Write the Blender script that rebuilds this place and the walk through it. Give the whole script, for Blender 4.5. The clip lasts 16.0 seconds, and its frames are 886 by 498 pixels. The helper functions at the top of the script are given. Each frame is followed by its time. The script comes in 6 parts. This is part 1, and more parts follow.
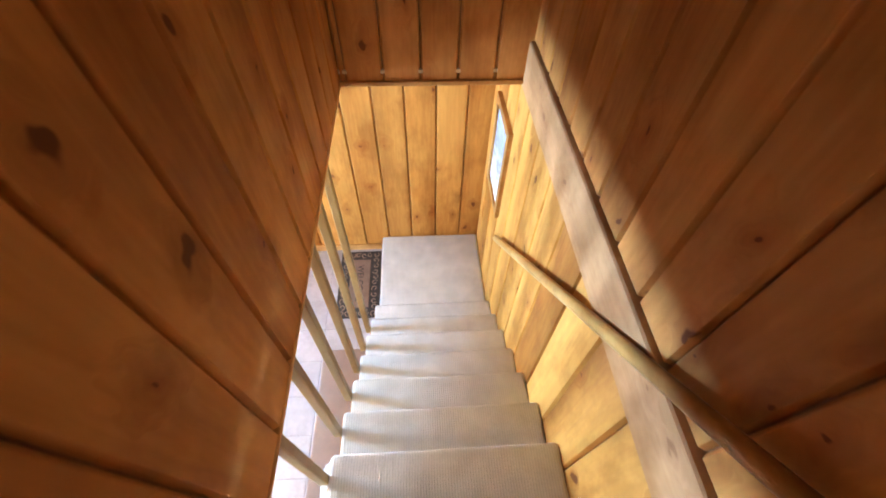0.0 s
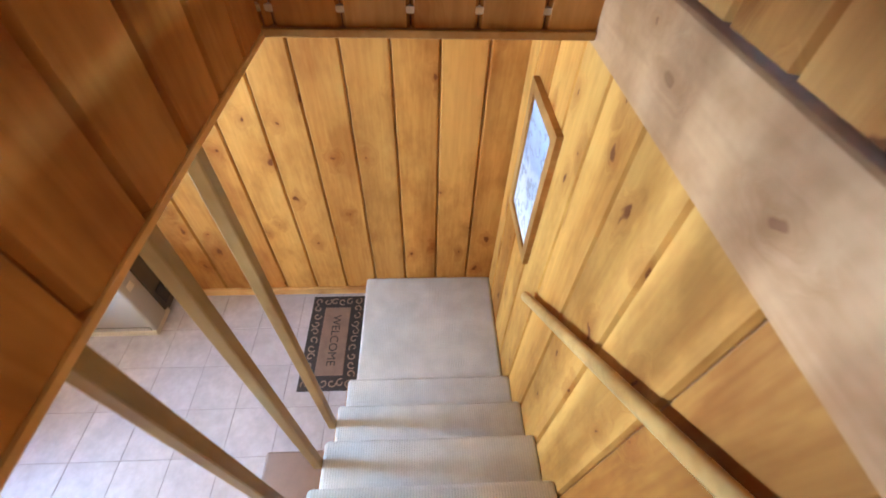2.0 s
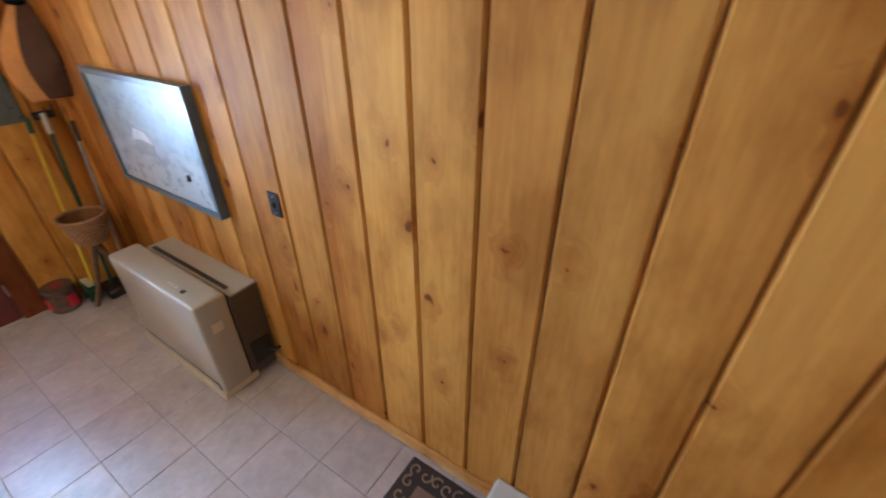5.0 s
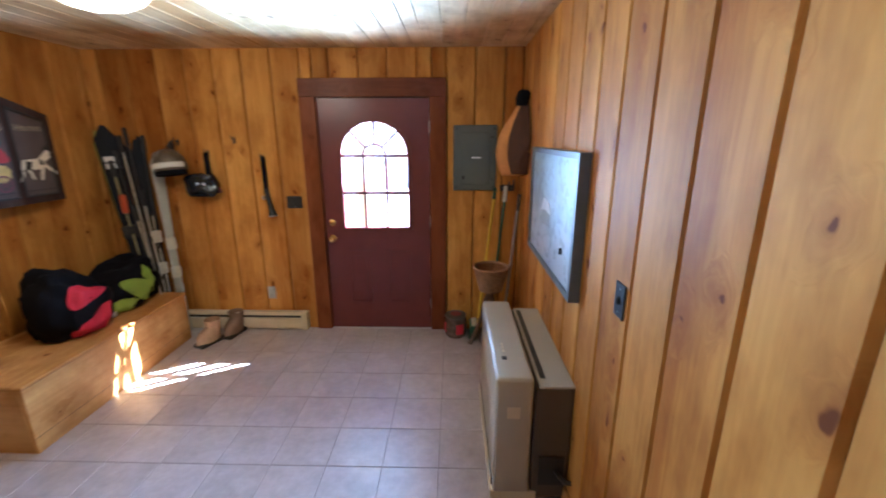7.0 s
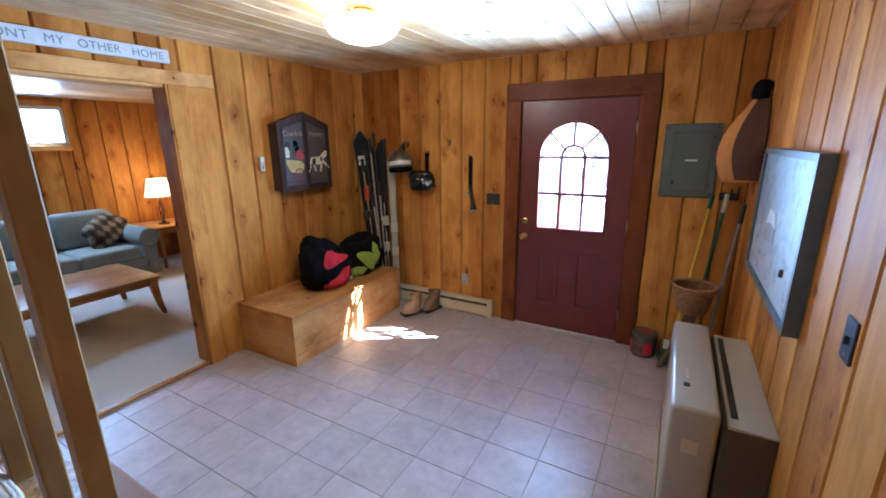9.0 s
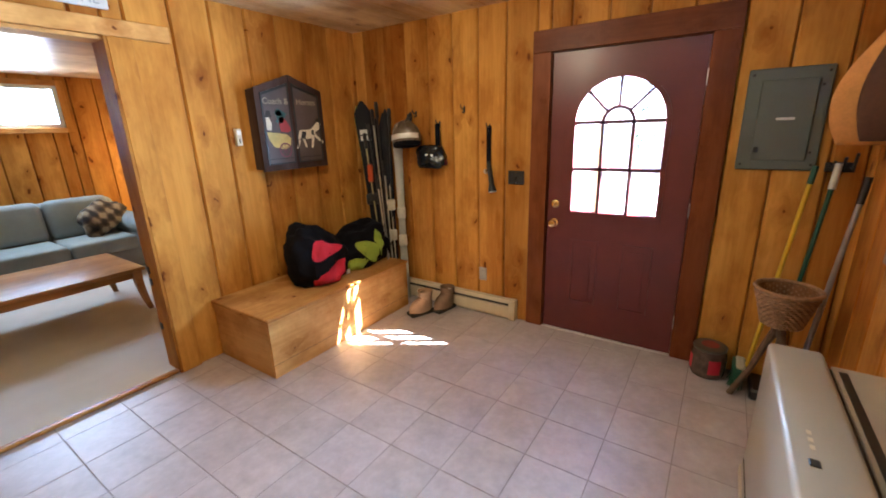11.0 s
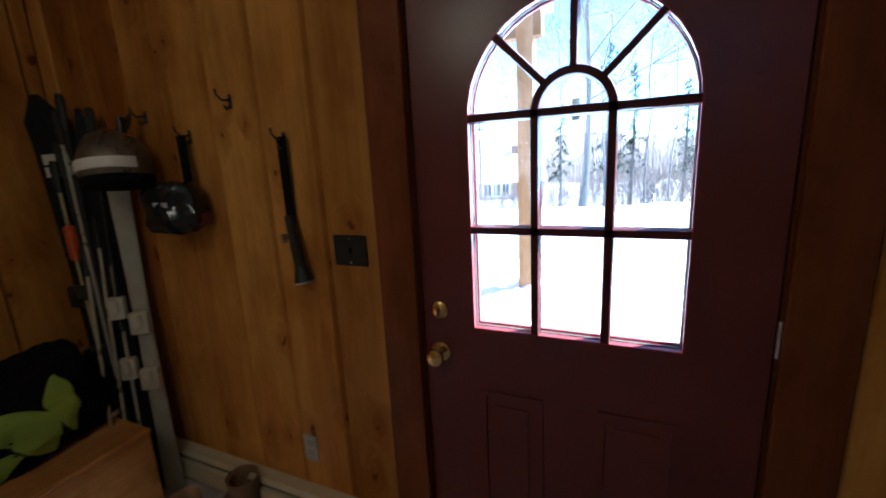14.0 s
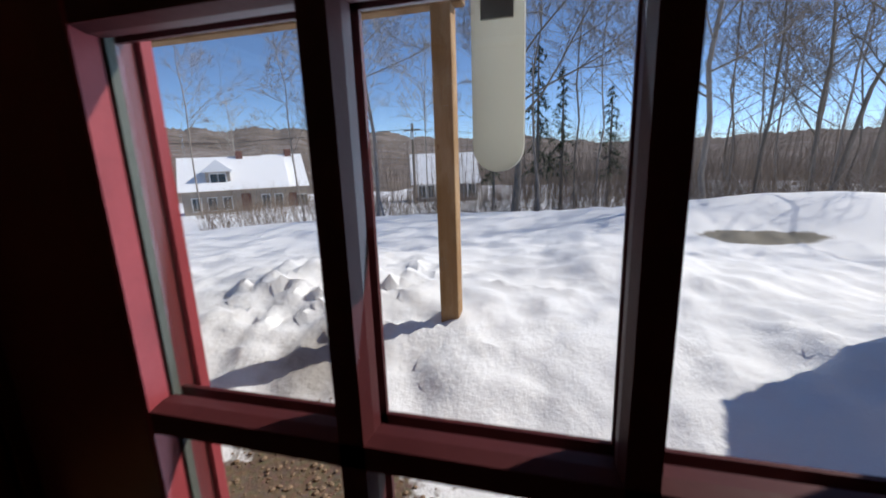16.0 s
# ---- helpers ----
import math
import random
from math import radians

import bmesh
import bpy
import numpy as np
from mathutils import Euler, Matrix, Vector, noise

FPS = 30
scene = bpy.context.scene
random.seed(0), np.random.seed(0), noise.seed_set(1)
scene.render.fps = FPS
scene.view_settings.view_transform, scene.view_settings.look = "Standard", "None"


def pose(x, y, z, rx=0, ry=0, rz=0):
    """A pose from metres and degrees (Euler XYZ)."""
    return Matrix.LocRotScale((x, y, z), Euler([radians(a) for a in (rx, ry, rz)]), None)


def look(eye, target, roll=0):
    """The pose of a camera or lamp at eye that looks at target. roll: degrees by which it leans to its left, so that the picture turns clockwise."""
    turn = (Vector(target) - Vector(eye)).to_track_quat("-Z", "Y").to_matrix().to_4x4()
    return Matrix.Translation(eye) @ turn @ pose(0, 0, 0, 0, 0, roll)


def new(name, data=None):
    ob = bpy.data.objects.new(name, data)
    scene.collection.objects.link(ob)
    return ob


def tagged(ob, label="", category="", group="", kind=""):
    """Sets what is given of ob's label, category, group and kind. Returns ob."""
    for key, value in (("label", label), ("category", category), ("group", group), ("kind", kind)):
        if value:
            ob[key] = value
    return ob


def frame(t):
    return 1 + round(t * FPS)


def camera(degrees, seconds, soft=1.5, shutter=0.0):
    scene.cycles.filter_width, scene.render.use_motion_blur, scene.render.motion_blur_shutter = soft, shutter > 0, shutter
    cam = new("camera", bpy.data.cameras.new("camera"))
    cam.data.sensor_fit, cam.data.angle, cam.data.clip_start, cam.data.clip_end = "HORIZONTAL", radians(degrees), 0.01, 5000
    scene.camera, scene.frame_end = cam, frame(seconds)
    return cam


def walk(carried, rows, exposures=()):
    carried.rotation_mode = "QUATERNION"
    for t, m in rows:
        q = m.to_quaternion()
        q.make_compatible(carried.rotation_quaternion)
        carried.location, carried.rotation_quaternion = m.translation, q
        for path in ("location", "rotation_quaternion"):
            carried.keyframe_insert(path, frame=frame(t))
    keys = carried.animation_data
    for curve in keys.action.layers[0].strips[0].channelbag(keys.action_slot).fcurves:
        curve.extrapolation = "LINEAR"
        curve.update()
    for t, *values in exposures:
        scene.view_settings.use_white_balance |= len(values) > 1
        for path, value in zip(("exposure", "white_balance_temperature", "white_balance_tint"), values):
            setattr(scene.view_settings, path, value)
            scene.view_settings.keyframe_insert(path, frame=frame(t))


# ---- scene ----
cam = camera(94.0, 16.0, soft=1.8, shutter=0.4)
PATH = [
    (0, (0.909, 1.026, 3.501), (1.007, 2.245, 1.919), 1.7),
    (0.5, (0.93, 1.206, 3.349), (1.023, 2.453, 1.788), 2.0),
    (1, (0.919, 1.42, 3.168), (1.027, 2.715, 1.648), 2.1),
    (1.5, (0.962, 1.612, 2.983), (1.065, 2.938, 1.49), 3.1),
    (2, (0.959, 1.766, 2.83), (1.049, 3.077, 1.322), 2.3),
    (2.5, (0.947, 1.961, 2.659), (1.016, 3.275, 1.153), 1.9),
    (3, (0.963, 2.126, 2.49), (0.998, 3.485, 1.023), 4.0),
    (3.2, (0.972, 2.204, 2.442), (0.975, 3.57, 0.982), 2.8),
    (5.3, (0.816, 2.861, 1.94), (-0.342, 4.175, 0.975), 0.7),
    (5.5, (0.787, 2.908, 1.893), (-0.521, 4.124, 0.994), 1.0),
    (6, (0.696, 3.028, 1.788), (-0.954, 3.895, 1.063), 0.6),
    (6.5, (0.614, 3.115, 1.714), (-1.25, 3.534, 1.12), 0.0),
    (7, (0.603, 3.209, 1.724), (-1.326, 3.16, 1.199), -0.1),
    (7.5, (0.627, 3.286, 1.723), (-1.263, 2.86, 1.229), -0.0),
    (8, (0.662, 3.311, 1.724), (-1.15, 2.618, 1.239), -0.2),
    (8.5, (0.687, 3.326, 1.725), (-1.045, 2.453, 1.236), -0.6),
    (9, (0.683, 3.324, 1.712), (-1.002, 2.373, 1.206), -0.6),
    (9.2, (0.656, 3.322, 1.717), (-1.016, 2.357, 1.192), -0.9),
    (11.3, (-0.071, 3.109, 1.529), (-1.657, 2.026, 0.97), -1.7),
    (11.5, (-0.165, 3.073, 1.514), (-1.77, 2.022, 0.953), -1.8),
    (12, (-0.492, 2.972, 1.5), (-2.196, 2.05, 1.001), -2.9),
    (12.5, (-0.826, 2.912, 1.487), (-2.565, 2.049, 1.005), -4.4),
    (13, (-1.175, 2.866, 1.483), (-2.903, 1.98, 1.003), -4.5),
    (13.5, (-1.501, 2.744, 1.497), (-3.236, 1.887, 0.99), -3.7),
    (14, (-1.802, 2.678, 1.464), (-3.584, 1.875, 1.039), -2.9),
    (14.5, (-2.101, 2.678, 1.449), (-3.9, 1.906, 1.042), -2.5),
    (15, (-2.354, 2.672, 1.456), (-4.183, 1.981, 1.039), -2.0),
    (15.5, (-2.556, 2.621, 1.461), (-4.408, 2.024, 1.034), -1.9),
    (16, (-2.689, 2.586, 1.463), (-4.559, 2.072, 1.032), -2.0),
]
walk(cam, [(t, look(eye, target, roll)) for t, eye, target, roll in PATH],
     exposures=[(0.0, 6.45, 5500, 8), (1.5, 6.15, 5400, 8), (3.0, 5.55, 5250, 8), (5.5, 5.2, 5450, 8), (6.2, 5.15, 5350, 8), (7.0, 5.1, 4950, 8), (9.2, 5.05, 4750, 8), (11.3, 5.35, 5800, 8), (12.0, 5.4, 5400, 8), (12.5, 5.4, 4800, 8), (13.2, 5.25, 4400, 8), (13.6, 4.7, 4400, 6), (14.0, 3.1, 5000, 1), (14.5, 0.8, 5700, 1), (15.0, 0.1, 6300, 6), (16.0, -0.05, 6500, 10)])

# ---- world and lights ----
SUN = Vector((1.0, -1.66, -1.45)).normalized()
world = bpy.data.worlds.new("world")
scene.world = world
world.use_nodes = True
wn = world.node_tree
sky = wn.nodes.new("ShaderNodeTexSky")
sky.sky_type, sky.sun_disc = "NISHITA", False
sky.sun_elevation = math.asin(-SUN.z)
sky.sun_rotation = math.atan2(-SUN.x, -SUN.y)
sky.altitude, sky.air_density, sky.dust_density, sky.ozone_density = 1200, 0.65, 0.0, 4.5
wn.links.new(sky.outputs[0], wn.nodes["Background"].inputs[0])
wn.nodes["Background"].inputs[1].default_value = 0.15


def lamp(name, kind, power, m, color=(1, 1, 1), **kw):
    d = bpy.data.lights.new(name, kind)
    d.energy, d.color = power, color
    if "size" in kw and kind == "AREA":
        d.shape, d.size, d.size_y = "RECTANGLE", kw["size"], kw["size_y"]
        d.spread = radians(kw.get("spread", 180))
    if "radius" in kw:
        d.shadow_soft_size = kw["radius"]
    if "angle" in kw:
        d.angle = radians(kw["angle"])
    ob = new(name, d)
    ob.matrix_world = m
    return ob


lamp("sun", "SUN", 4.6, look((0, 0, 8), Vector((0, 0, 8)) + SUN), (1.0, 0.95, 0.87), angle=0.5)
# daylight of sky and snow through the door's glass and the living room's window
lamp("door_daylight", "AREA", 3.1, look((-2.912, 2.546, 1.38), (0.0, 1.9, 2.1)), (0.55, 0.76, 1.0), size=0.54, size_y=0.84, spread=115)
lamp("living_daylight", "AREA", 1.5, look((-1.04, -3.44, 1.93), (-0.6, 0.0, 0.2)), (0.72, 0.85, 1.0), size=1.2, size_y=0.5, spread=170)
lamp("ceiling_lamp_light", "POINT", 0.65, pose(-1.25, 1.75, 2.22), (1.0, 0.80, 0.52), radius=0.11)
lamp("table_lamp_light", "POINT", 0.4, pose(-2.45, -3.05, 1.22), (1.0, 0.62, 0.25), radius=0.06)
# unseen fill lamp, added to brighten the stairwell walls
lamp("upstairs_light", "POINT", 0.13, pose(1.0, -0.2, 4.4), (1.0, 0.85, 0.65), radius=0.15)


# ---- materials ----
class Nodes:
    def __init__(self, name):
        self.m = bpy.data.materials.new(name)
        self.m.use_nodes = True
        self.t = self.m.node_tree
        self.bsdf = self.t.nodes["Principled BSDF"]

    def n(self, kind, **kw):
        node = self.t.nodes.new("ShaderNode" + kind)
        for key, v in kw.items():
            if key == "op":
                node.operation = v
            elif key == "blend":
                node.blend_type = v
            elif key == "dtype":
                node.data_type = v
            elif key == "feature":
                node.feature = v
        return node

    def l(self, a, b):
        self.t.links.new(a, b)

    def math(self, op, a, b=0.0, c=0.0):
        node = self.n("Math", op=op)
        for i, v in enumerate((a, b, c)):
            if isinstance(v, (int, float)):
                node.inputs[i].default_value = v
            else:
                self.l(v, node.inputs[i])
        return node.outputs[0]

    def ramp(self, fac, stops):
        node = self.n("ValToRGB")
        el = node.color_ramp.elements
        while len(el) < len(stops):
            el.new(0.5)
        for e, (p, c) in zip(el, stops):
            e.position = p
            e.color = (*c, 1) if len(c) == 3 else c
        self.l(fac, node.inputs[0])
        return node.outputs[0]

    def mix(self, fac, a, b, blend="MIX"):
        node = self.n("MixRGB", blend=blend)
        for i, v in enumerate((fac, a, b)):
            if isinstance(v, (int, float)):
                node.inputs[i].default_value = v
            elif isinstance(v, tuple):
                node.inputs[i].default_value = (*v, 1)
            else:
                self.l(v, node.inputs[i])
        return node.outputs[0]

    def noise(self, vec, scale, detail=3.0, rough=0.55):
        node = self.n("TexNoise")
        node.inputs["Scale"].default_value = scale
        node.inputs["Detail"].default_value = detail
        node.inputs["Roughness"].default_value = rough
        if vec is not None:
            self.l(vec, node.inputs["Vector"])
        return node.outputs["Fac"]

    def coords(self, scale=(1, 1, 1), shift=True):
        co = self.n("TexCoord").outputs["Object"]
        mp = self.n("Mapping")
        mp.inputs["Scale"].default_value = scale
        if shift:
            r = self.n("ObjectInfo").outputs["Random"]
            add = self.n("VectorMath", op="ADD")
            comb = self.n("CombineXYZ")
            for i, k in enumerate((37.0, 53.0, 71.0)):
                self.l(self.math("MULTIPLY", r, k), comb.inputs[i])
            self.l(co, add.inputs[0])
            self.l(comb.outputs[0], add.inputs[1])
            co = add.outputs[0]
        self.l(co, mp.inputs["Vector"])
        return mp.outputs[0]

    def bump(self, h, strength, dist=0.01):
        node = self.n("Bump")
        node.inputs["Strength"].default_value = strength
        node.inputs["Distance"].default_value = dist
        self.l(h, node.inputs["Height"])
        self.l(node.outputs[0], self.bsdf.inputs["Normal"])

    def set(self, color=None, rough=None, metal=0.0, spec=None):
        b = self.bsdf
        for key, v in (("Base Color", color), ("Roughness", rough), ("Metallic", metal), ("Specular IOR Level", spec)):
            if v is None:
                continue
            if isinstance(v, tuple):
                b.inputs[key].default_value = (*v, 1)
            elif isinstance(v, (int, float)):
                b.inputs[key].default_value = v
            else:
                self.l(v, b.inputs[key])
        return self.m


def pine(name, light, dark, axis="z", rough=0.60, knots=1.0, vary=0.16, spec=0.13):
    """Varnished knotty pine: grain along one axis, knots, boards that differ a little."""
    q = Nodes(name)
    long = {"x": (0.07, 1, 1), "y": (1, 0.07, 1), "z": (1, 1, 0.07)}[axis]
    base = q.n("SeparateXYZ")
    q.l(q.coords(), base.inputs[0])
    bx, by, bz = base.outputs
    flat = q.n("CombineXYZ")
    run, across = {"x": (bx, q.math("ADD", by, bz)), "y": (by, q.math("ADD", bx, bz)), "z": (bz, q.math("ADD", bx, by))}[axis]
    q.l(across, flat.inputs[0])
    q.l(q.math("MULTIPLY", run, 0.6), flat.inputs[1])
    kv = flat.outputs[0]
    vor = q.n("TexVoronoi", feature="F1")
    vor.voronoi_dimensions = "2D"
    vor.inputs["Scale"].default_value = 5.0
    wob = q.n("TexNoise")
    wob.inputs["Scale"].default_value = 14
    q.l(kv, wob.inputs["Vector"])
    add = q.n("VectorMath", op="MULTIPLY_ADD")
    q.l(wob.outputs["Color"], add.inputs[0])
    add.inputs[1].default_value = (0.09, 0.09, 0.09)
    q.l(kv, add.inputs[2])
    q.l(add.outputs[0], vor.inputs["Vector"])
    dist = vor.outputs["Distance"]
    sep = q.n("SeparateColor")
    q.l(vor.outputs["Color"], sep.inputs[0])
    has = q.math("GREATER_THAN", sep.outputs[0], 0.48)
    size = q.math("MULTIPLY_ADD", q.math("POWER", sep.outputs[1], 2.5), 0.085, 0.026)
    core = q.math("SUBTRACT", 1.0, q.math("SMOOTH_MIN", q.math("DIVIDE", dist, size), 1.0, 0.15))
    core = q.math("MULTIPLY", q.math("MINIMUM", q.math("MAXIMUM", q.math("MULTIPLY", core, 3.0), 0.0), 1.0), has)
    halo = q.math("MULTIPLY", q.math("MAXIMUM", q.math("SUBTRACT", 1.0, q.math("DIVIDE", dist, 0.34)), 0.0), has)
    gv = q.coords(long)
    gadd = q.n("VectorMath", op="MULTIPLY_ADD")
    comb = q.n("CombineXYZ")
    for i in range(3):
        q.l(halo, comb.inputs[i])
    q.l(comb.outputs[0], gadd.inputs[0])
    gadd.inputs[1].default_value = (0.12, 0.12, 0.05)
    q.l(gv, gadd.inputs[2])
    g1 = q.noise(gadd.outputs[0], 9.0, 4.0, 0.6)
    g2 = q.noise(gadd.outputs[0], 60.0, 3.0, 0.5)
    g3 = q.noise(gv, 2.0, 2.0, 0.5)
    rings = q.math("FRACT", q.math("MULTIPLY", g1, 6.0))
    rings = q.math("ABSOLUTE", q.math("SUBTRACT", rings, 0.5))
    f = q.math("ADD", q.math("MULTIPLY_ADD", rings, 0.22, 0.12), q.math("MULTIPLY", g2, 0.26))
    f = q.math("ADD", f, q.math("MULTIPLY", q.math("SUBTRACT", g3, 0.5), 1.5))
    mid = tuple((a + b) / 2 for a, b in zip(light, dark))
    col = q.ramp(f, [(-0.0, dark), (0.30, mid), (0.66, light)])
    rnd = q.n("ObjectInfo").outputs["Random"]
    tone = q.ramp(rnd, [(0.0, (1 - vary, 1 - vary * 1.15, 1 - vary * 1.3)), (0.5, (1, 1, 1)), (1.0, (1 + vary * 0.25, 1 + vary * 0.2, 1 + vary * 0.1))])
    col = q.mix(1.0, col, tone, "MULTIPLY")
    col = q.mix(q.math("MULTIPLY", halo, 0.6 * knots), col, (dark[0] * 0.75, dark[1] * 0.58, dark[2] * 0.4))
    blot = q.ramp(q.noise(q.coords((1, 1, 0.45) if axis == "z" else (0.7, 0.7, 0.7)), 4.5, 4.0, 0.65), [(0.36, (0.74, 0.62, 0.46)), (0.56, (1.12, 1.10, 1.06))])
    col = q.mix(0.8, col, blot, "MULTIPLY")
    figure = q.ramp(q.noise(gadd.outputs[0], 3.4, 5.0, 0.7), [(0.38, (0.80, 0.70, 0.55)), (0.52, (1.0, 1.0, 1.0)), (0.66, (1.10, 1.14, 1.2))])
    col = q.mix(0.75, col, figure, "MULTIPLY")
    col = q.mix(q.math("MULTIPLY", core, 0.85 * knots), col, (0.115, 0.026, 0.004))
    r = q.math("MULTIPLY_ADD", g2, 0.2, rough - 0.08)
    q.bump(q.math("ADD", g2, q.math("MULTIPLY", q.noise(gv, 5.0), 0.8)), 0.12, 0.004)
    return q.set(col, r, 0.0, spec)


def plain(name, color, rough=0.5, metal=0.0, vary=0.25, scale=14.0, bump=0.08, spec=0.5, fine=90.0):
    """A painted, moulded or woven surface with soft blotches and fine relief."""
    q = Nodes(name)
    v = q.coords()
    a = q.noise(v, scale, 4.0)
    b = q.noise(v, fine, 2.0)
    lo = tuple(c * (1 - vary) for c in color)
    hi = tuple(min(1.0, c * (1 + vary * 0.6)) for c in color)
    col = q.ramp(q.math("ADD", q.math("MULTIPLY", a, 0.75), q.math("MULTIPLY", b, 0.25)), [(0.3, lo), (0.7, hi)])
    if bump:
        q.bump(q.math("ADD", q.math("MULTIPLY", a, 0.4), b), bump, 0.004)
    return q.set(col, q.math("MULTIPLY_ADD", a, 0.2, rough - 0.1), metal, spec)


def glow(name, color, strength, surface=(0.8, 0.8, 0.8)):
    q = Nodes(name)
    q.bsdf.inputs["Emission Color"].default_value = (*color, 1)
    q.bsdf.inputs["Emission Strength"].default_value = strength
    return q.set(surface, 0.4)


PINE = pine("varnished_pine", (0.64, 0.335, 0.074), (0.335, 0.126, 0.018))
PINE_Y = pine("varnished_pine_lengthways", (0.72, 0.44, 0.17), (0.46, 0.225, 0.065), "y")
PINE_X = pine("varnished_pine_crossways", (0.72, 0.44, 0.17), (0.46, 0.225, 0.065), "x")
PINE_SHAFT = pine("varnished_pine_stairwell", (0.66, 0.33, 0.085), (0.38, 0.145, 0.026))
PINE_PALE = pine("pale_ceiling_pine", (0.74, 0.60, 0.38), (0.40, 0.25, 0.11), "x", 0.38, 0.8, 0.2, 0.4)
PINE_BEAM = pine("bare_pine_beam", (0.54, 0.30, 0.14), (0.36, 0.17, 0.07), "y", 0.5, 0.5)
PINE_POST = pine("clear_pine_stick", (0.38, 0.26, 0.105), (0.24, 0.145, 0.052), "z", 0.4, 0.15)
STAIN = pine("red_stained_pine", (0.20, 0.062, 0.022), (0.10, 0.025, 0.010), "z", 0.35, 0.6)
STAIN_Y = pine("red_stained_pine_crossways", (0.20, 0.062, 0.022), (0.10, 0.025, 0.010), "y", 0.35, 0.6)
OAK = pine("oak_table", (0.50, 0.28, 0.11), (0.30, 0.14, 0.05), "x", 0.35, 0.0)
GROOVE = plain("dark_groove_wood", (0.20, 0.08, 0.022), 0.6, vary=0.4)
PINE_RAIL = pine("clear_pine_rail", (0.64, 0.40, 0.14), (0.44, 0.24, 0.07), "y", 0.3, 0.1)
RAILWOOD = pine("rail_oak", (0.50, 0.27, 0.08), (0.32, 0.14, 0.035), "y", 0.3, 0.2)
MAROON = plain("maroon_door_paint", (0.13, 0.026, 0.026), 0.32, vary=0.18, scale=5, bump=0.05)
# One red paint, its sun and shade put into two base colours.
MOULDING_SUNLIT = plain("moulding_paint_sunlit", (0.27, 0.045, 0.052), 0.5, vary=0.2, bump=0.06, spec=0.22)
MUNTIN_SHADED = plain("muntin_paint_shaded", (0.075, 0.016, 0.018), 0.55, vary=0.2, bump=0.06, spec=0.2)
SEALANT = plain("grey_glazing_sealant", (0.10, 0.108, 0.095), 0.7, spec=0.2)
BRASS = plain("brass", (0.75, 0.52, 0.22), 0.22, 1.0, vary=0.1, bump=0)
STEEL = plain("brushed_steel", (0.6, 0.6, 0.6), 0.3, 1.0, vary=0.1)
BLACK = plain("black_plastic", (0.018, 0.018, 0.020), 0.38, vary=0.3)
BLACKCLOTH = plain("black_cloth", (0.006, 0.006, 0.009), 0.9, vary=0.4, bump=0.5, spec=0.12)
NAVY = plain("navy_cloth", (0.012, 0.016, 0.035), 0.8, vary=0.4, bump=0.4)
WHITE = plain("white_paint", (0.75, 0.75, 0.73), 0.4, vary=0.06)
BEIGE = plain("beige_enamel", (0.40, 0.36, 0.30), 0.35, vary=0.06, scale=3, bump=0.03)
BEIGE_DARK = plain("brown_enamel", (0.085, 0.065, 0.048), 0.4, vary=0.1)
CREAM = plain("cream_enamel", (0.60, 0.52, 0.38), 0.4, vary=0.08)
GREYGREEN = plain("grey_green_enamel", (0.105, 0.12, 0.105), 0.42, vary=0.12, scale=5)


def ribbed_carpet():
    q = Nodes("cream_ribbed_carpet")
    co = q.n("TexCoord").outputs["Object"]
    sep = q.n("SeparateXYZ")
    q.l(co, sep.inputs[0])
    a = q.noise(co, 7.0, 4.0)
    b = q.noise(co, 240.0, 2.0)
    rib = q.math("SINE", q.math("MULTIPLY", sep.outputs[0], 540.0))
    rib2 = q.math("SINE", q.math("MULTIPLY", q.math("ADD", sep.outputs[1], sep.outputs[2]), 520.0))
    h = q.math("ADD", q.math("MULTIPLY_ADD", rib, 0.16, q.math("MULTIPLY", rib2, 0.02)), q.math("MULTIPLY", b, 0.85))
    col = q.ramp(q.math("ADD", q.math("MULTIPLY", a, 0.5), q.math("MULTIPLY", h, 0.4)), [(0.2, (0.48, 0.44, 0.40)), (0.6, (0.74, 0.69, 0.63))])
    q.bump(h, 0.9, 0.006)
    return q.set(col, 0.95, 0.0, 0.1)


CARPET = ribbed_carpet()
LCARPET = plain("pale_carpet", (0.66, 0.62, 0.56), 0.95, vary=0.1, scale=3, bump=0.6, spec=0.1, fine=200)
SOFA = plain("grey_green_upholstery", (0.29, 0.335, 0.325), 0.9, vary=0.15, scale=6, bump=0.4, spec=0.2, fine=240)


def tile_material():
    q = Nodes("ceramic_tile")
    v = q.coords()
    a = q.noise(v, 6.0, 5.0, 0.6)
    b = q.noise(v, 22.0, 4.0, 0.6)
    col = q.ramp(q.math("ADD", q.math("MULTIPLY", a, 0.6), q.math("MULTIPLY", b, 0.4)),
                 [(0.3, (0.35, 0.30, 0.305)), (0.5, (0.44, 0.385, 0.395)), (0.72, (0.55, 0.495, 0.51))])
    rnd = q.n("ObjectInfo").outputs["Random"]
    col = q.mix(1.0, col, q.ramp(rnd, [(0, (0.95, 0.94, 0.93)), (1, (1.04, 1.03, 1.03))]), "MULTIPLY")
    q.bump(q.math("ADD", a, q.math("MULTIPLY", b, 0.4)), 0.10, 0.006)
    return q.set(col, q.math("MULTIPLY_ADD", b, 0.22, 0.27), 0.0, 0.75)


TILE = tile_material()
GROUT = plain("grout", (0.30, 0.255, 0.245), 0.9)


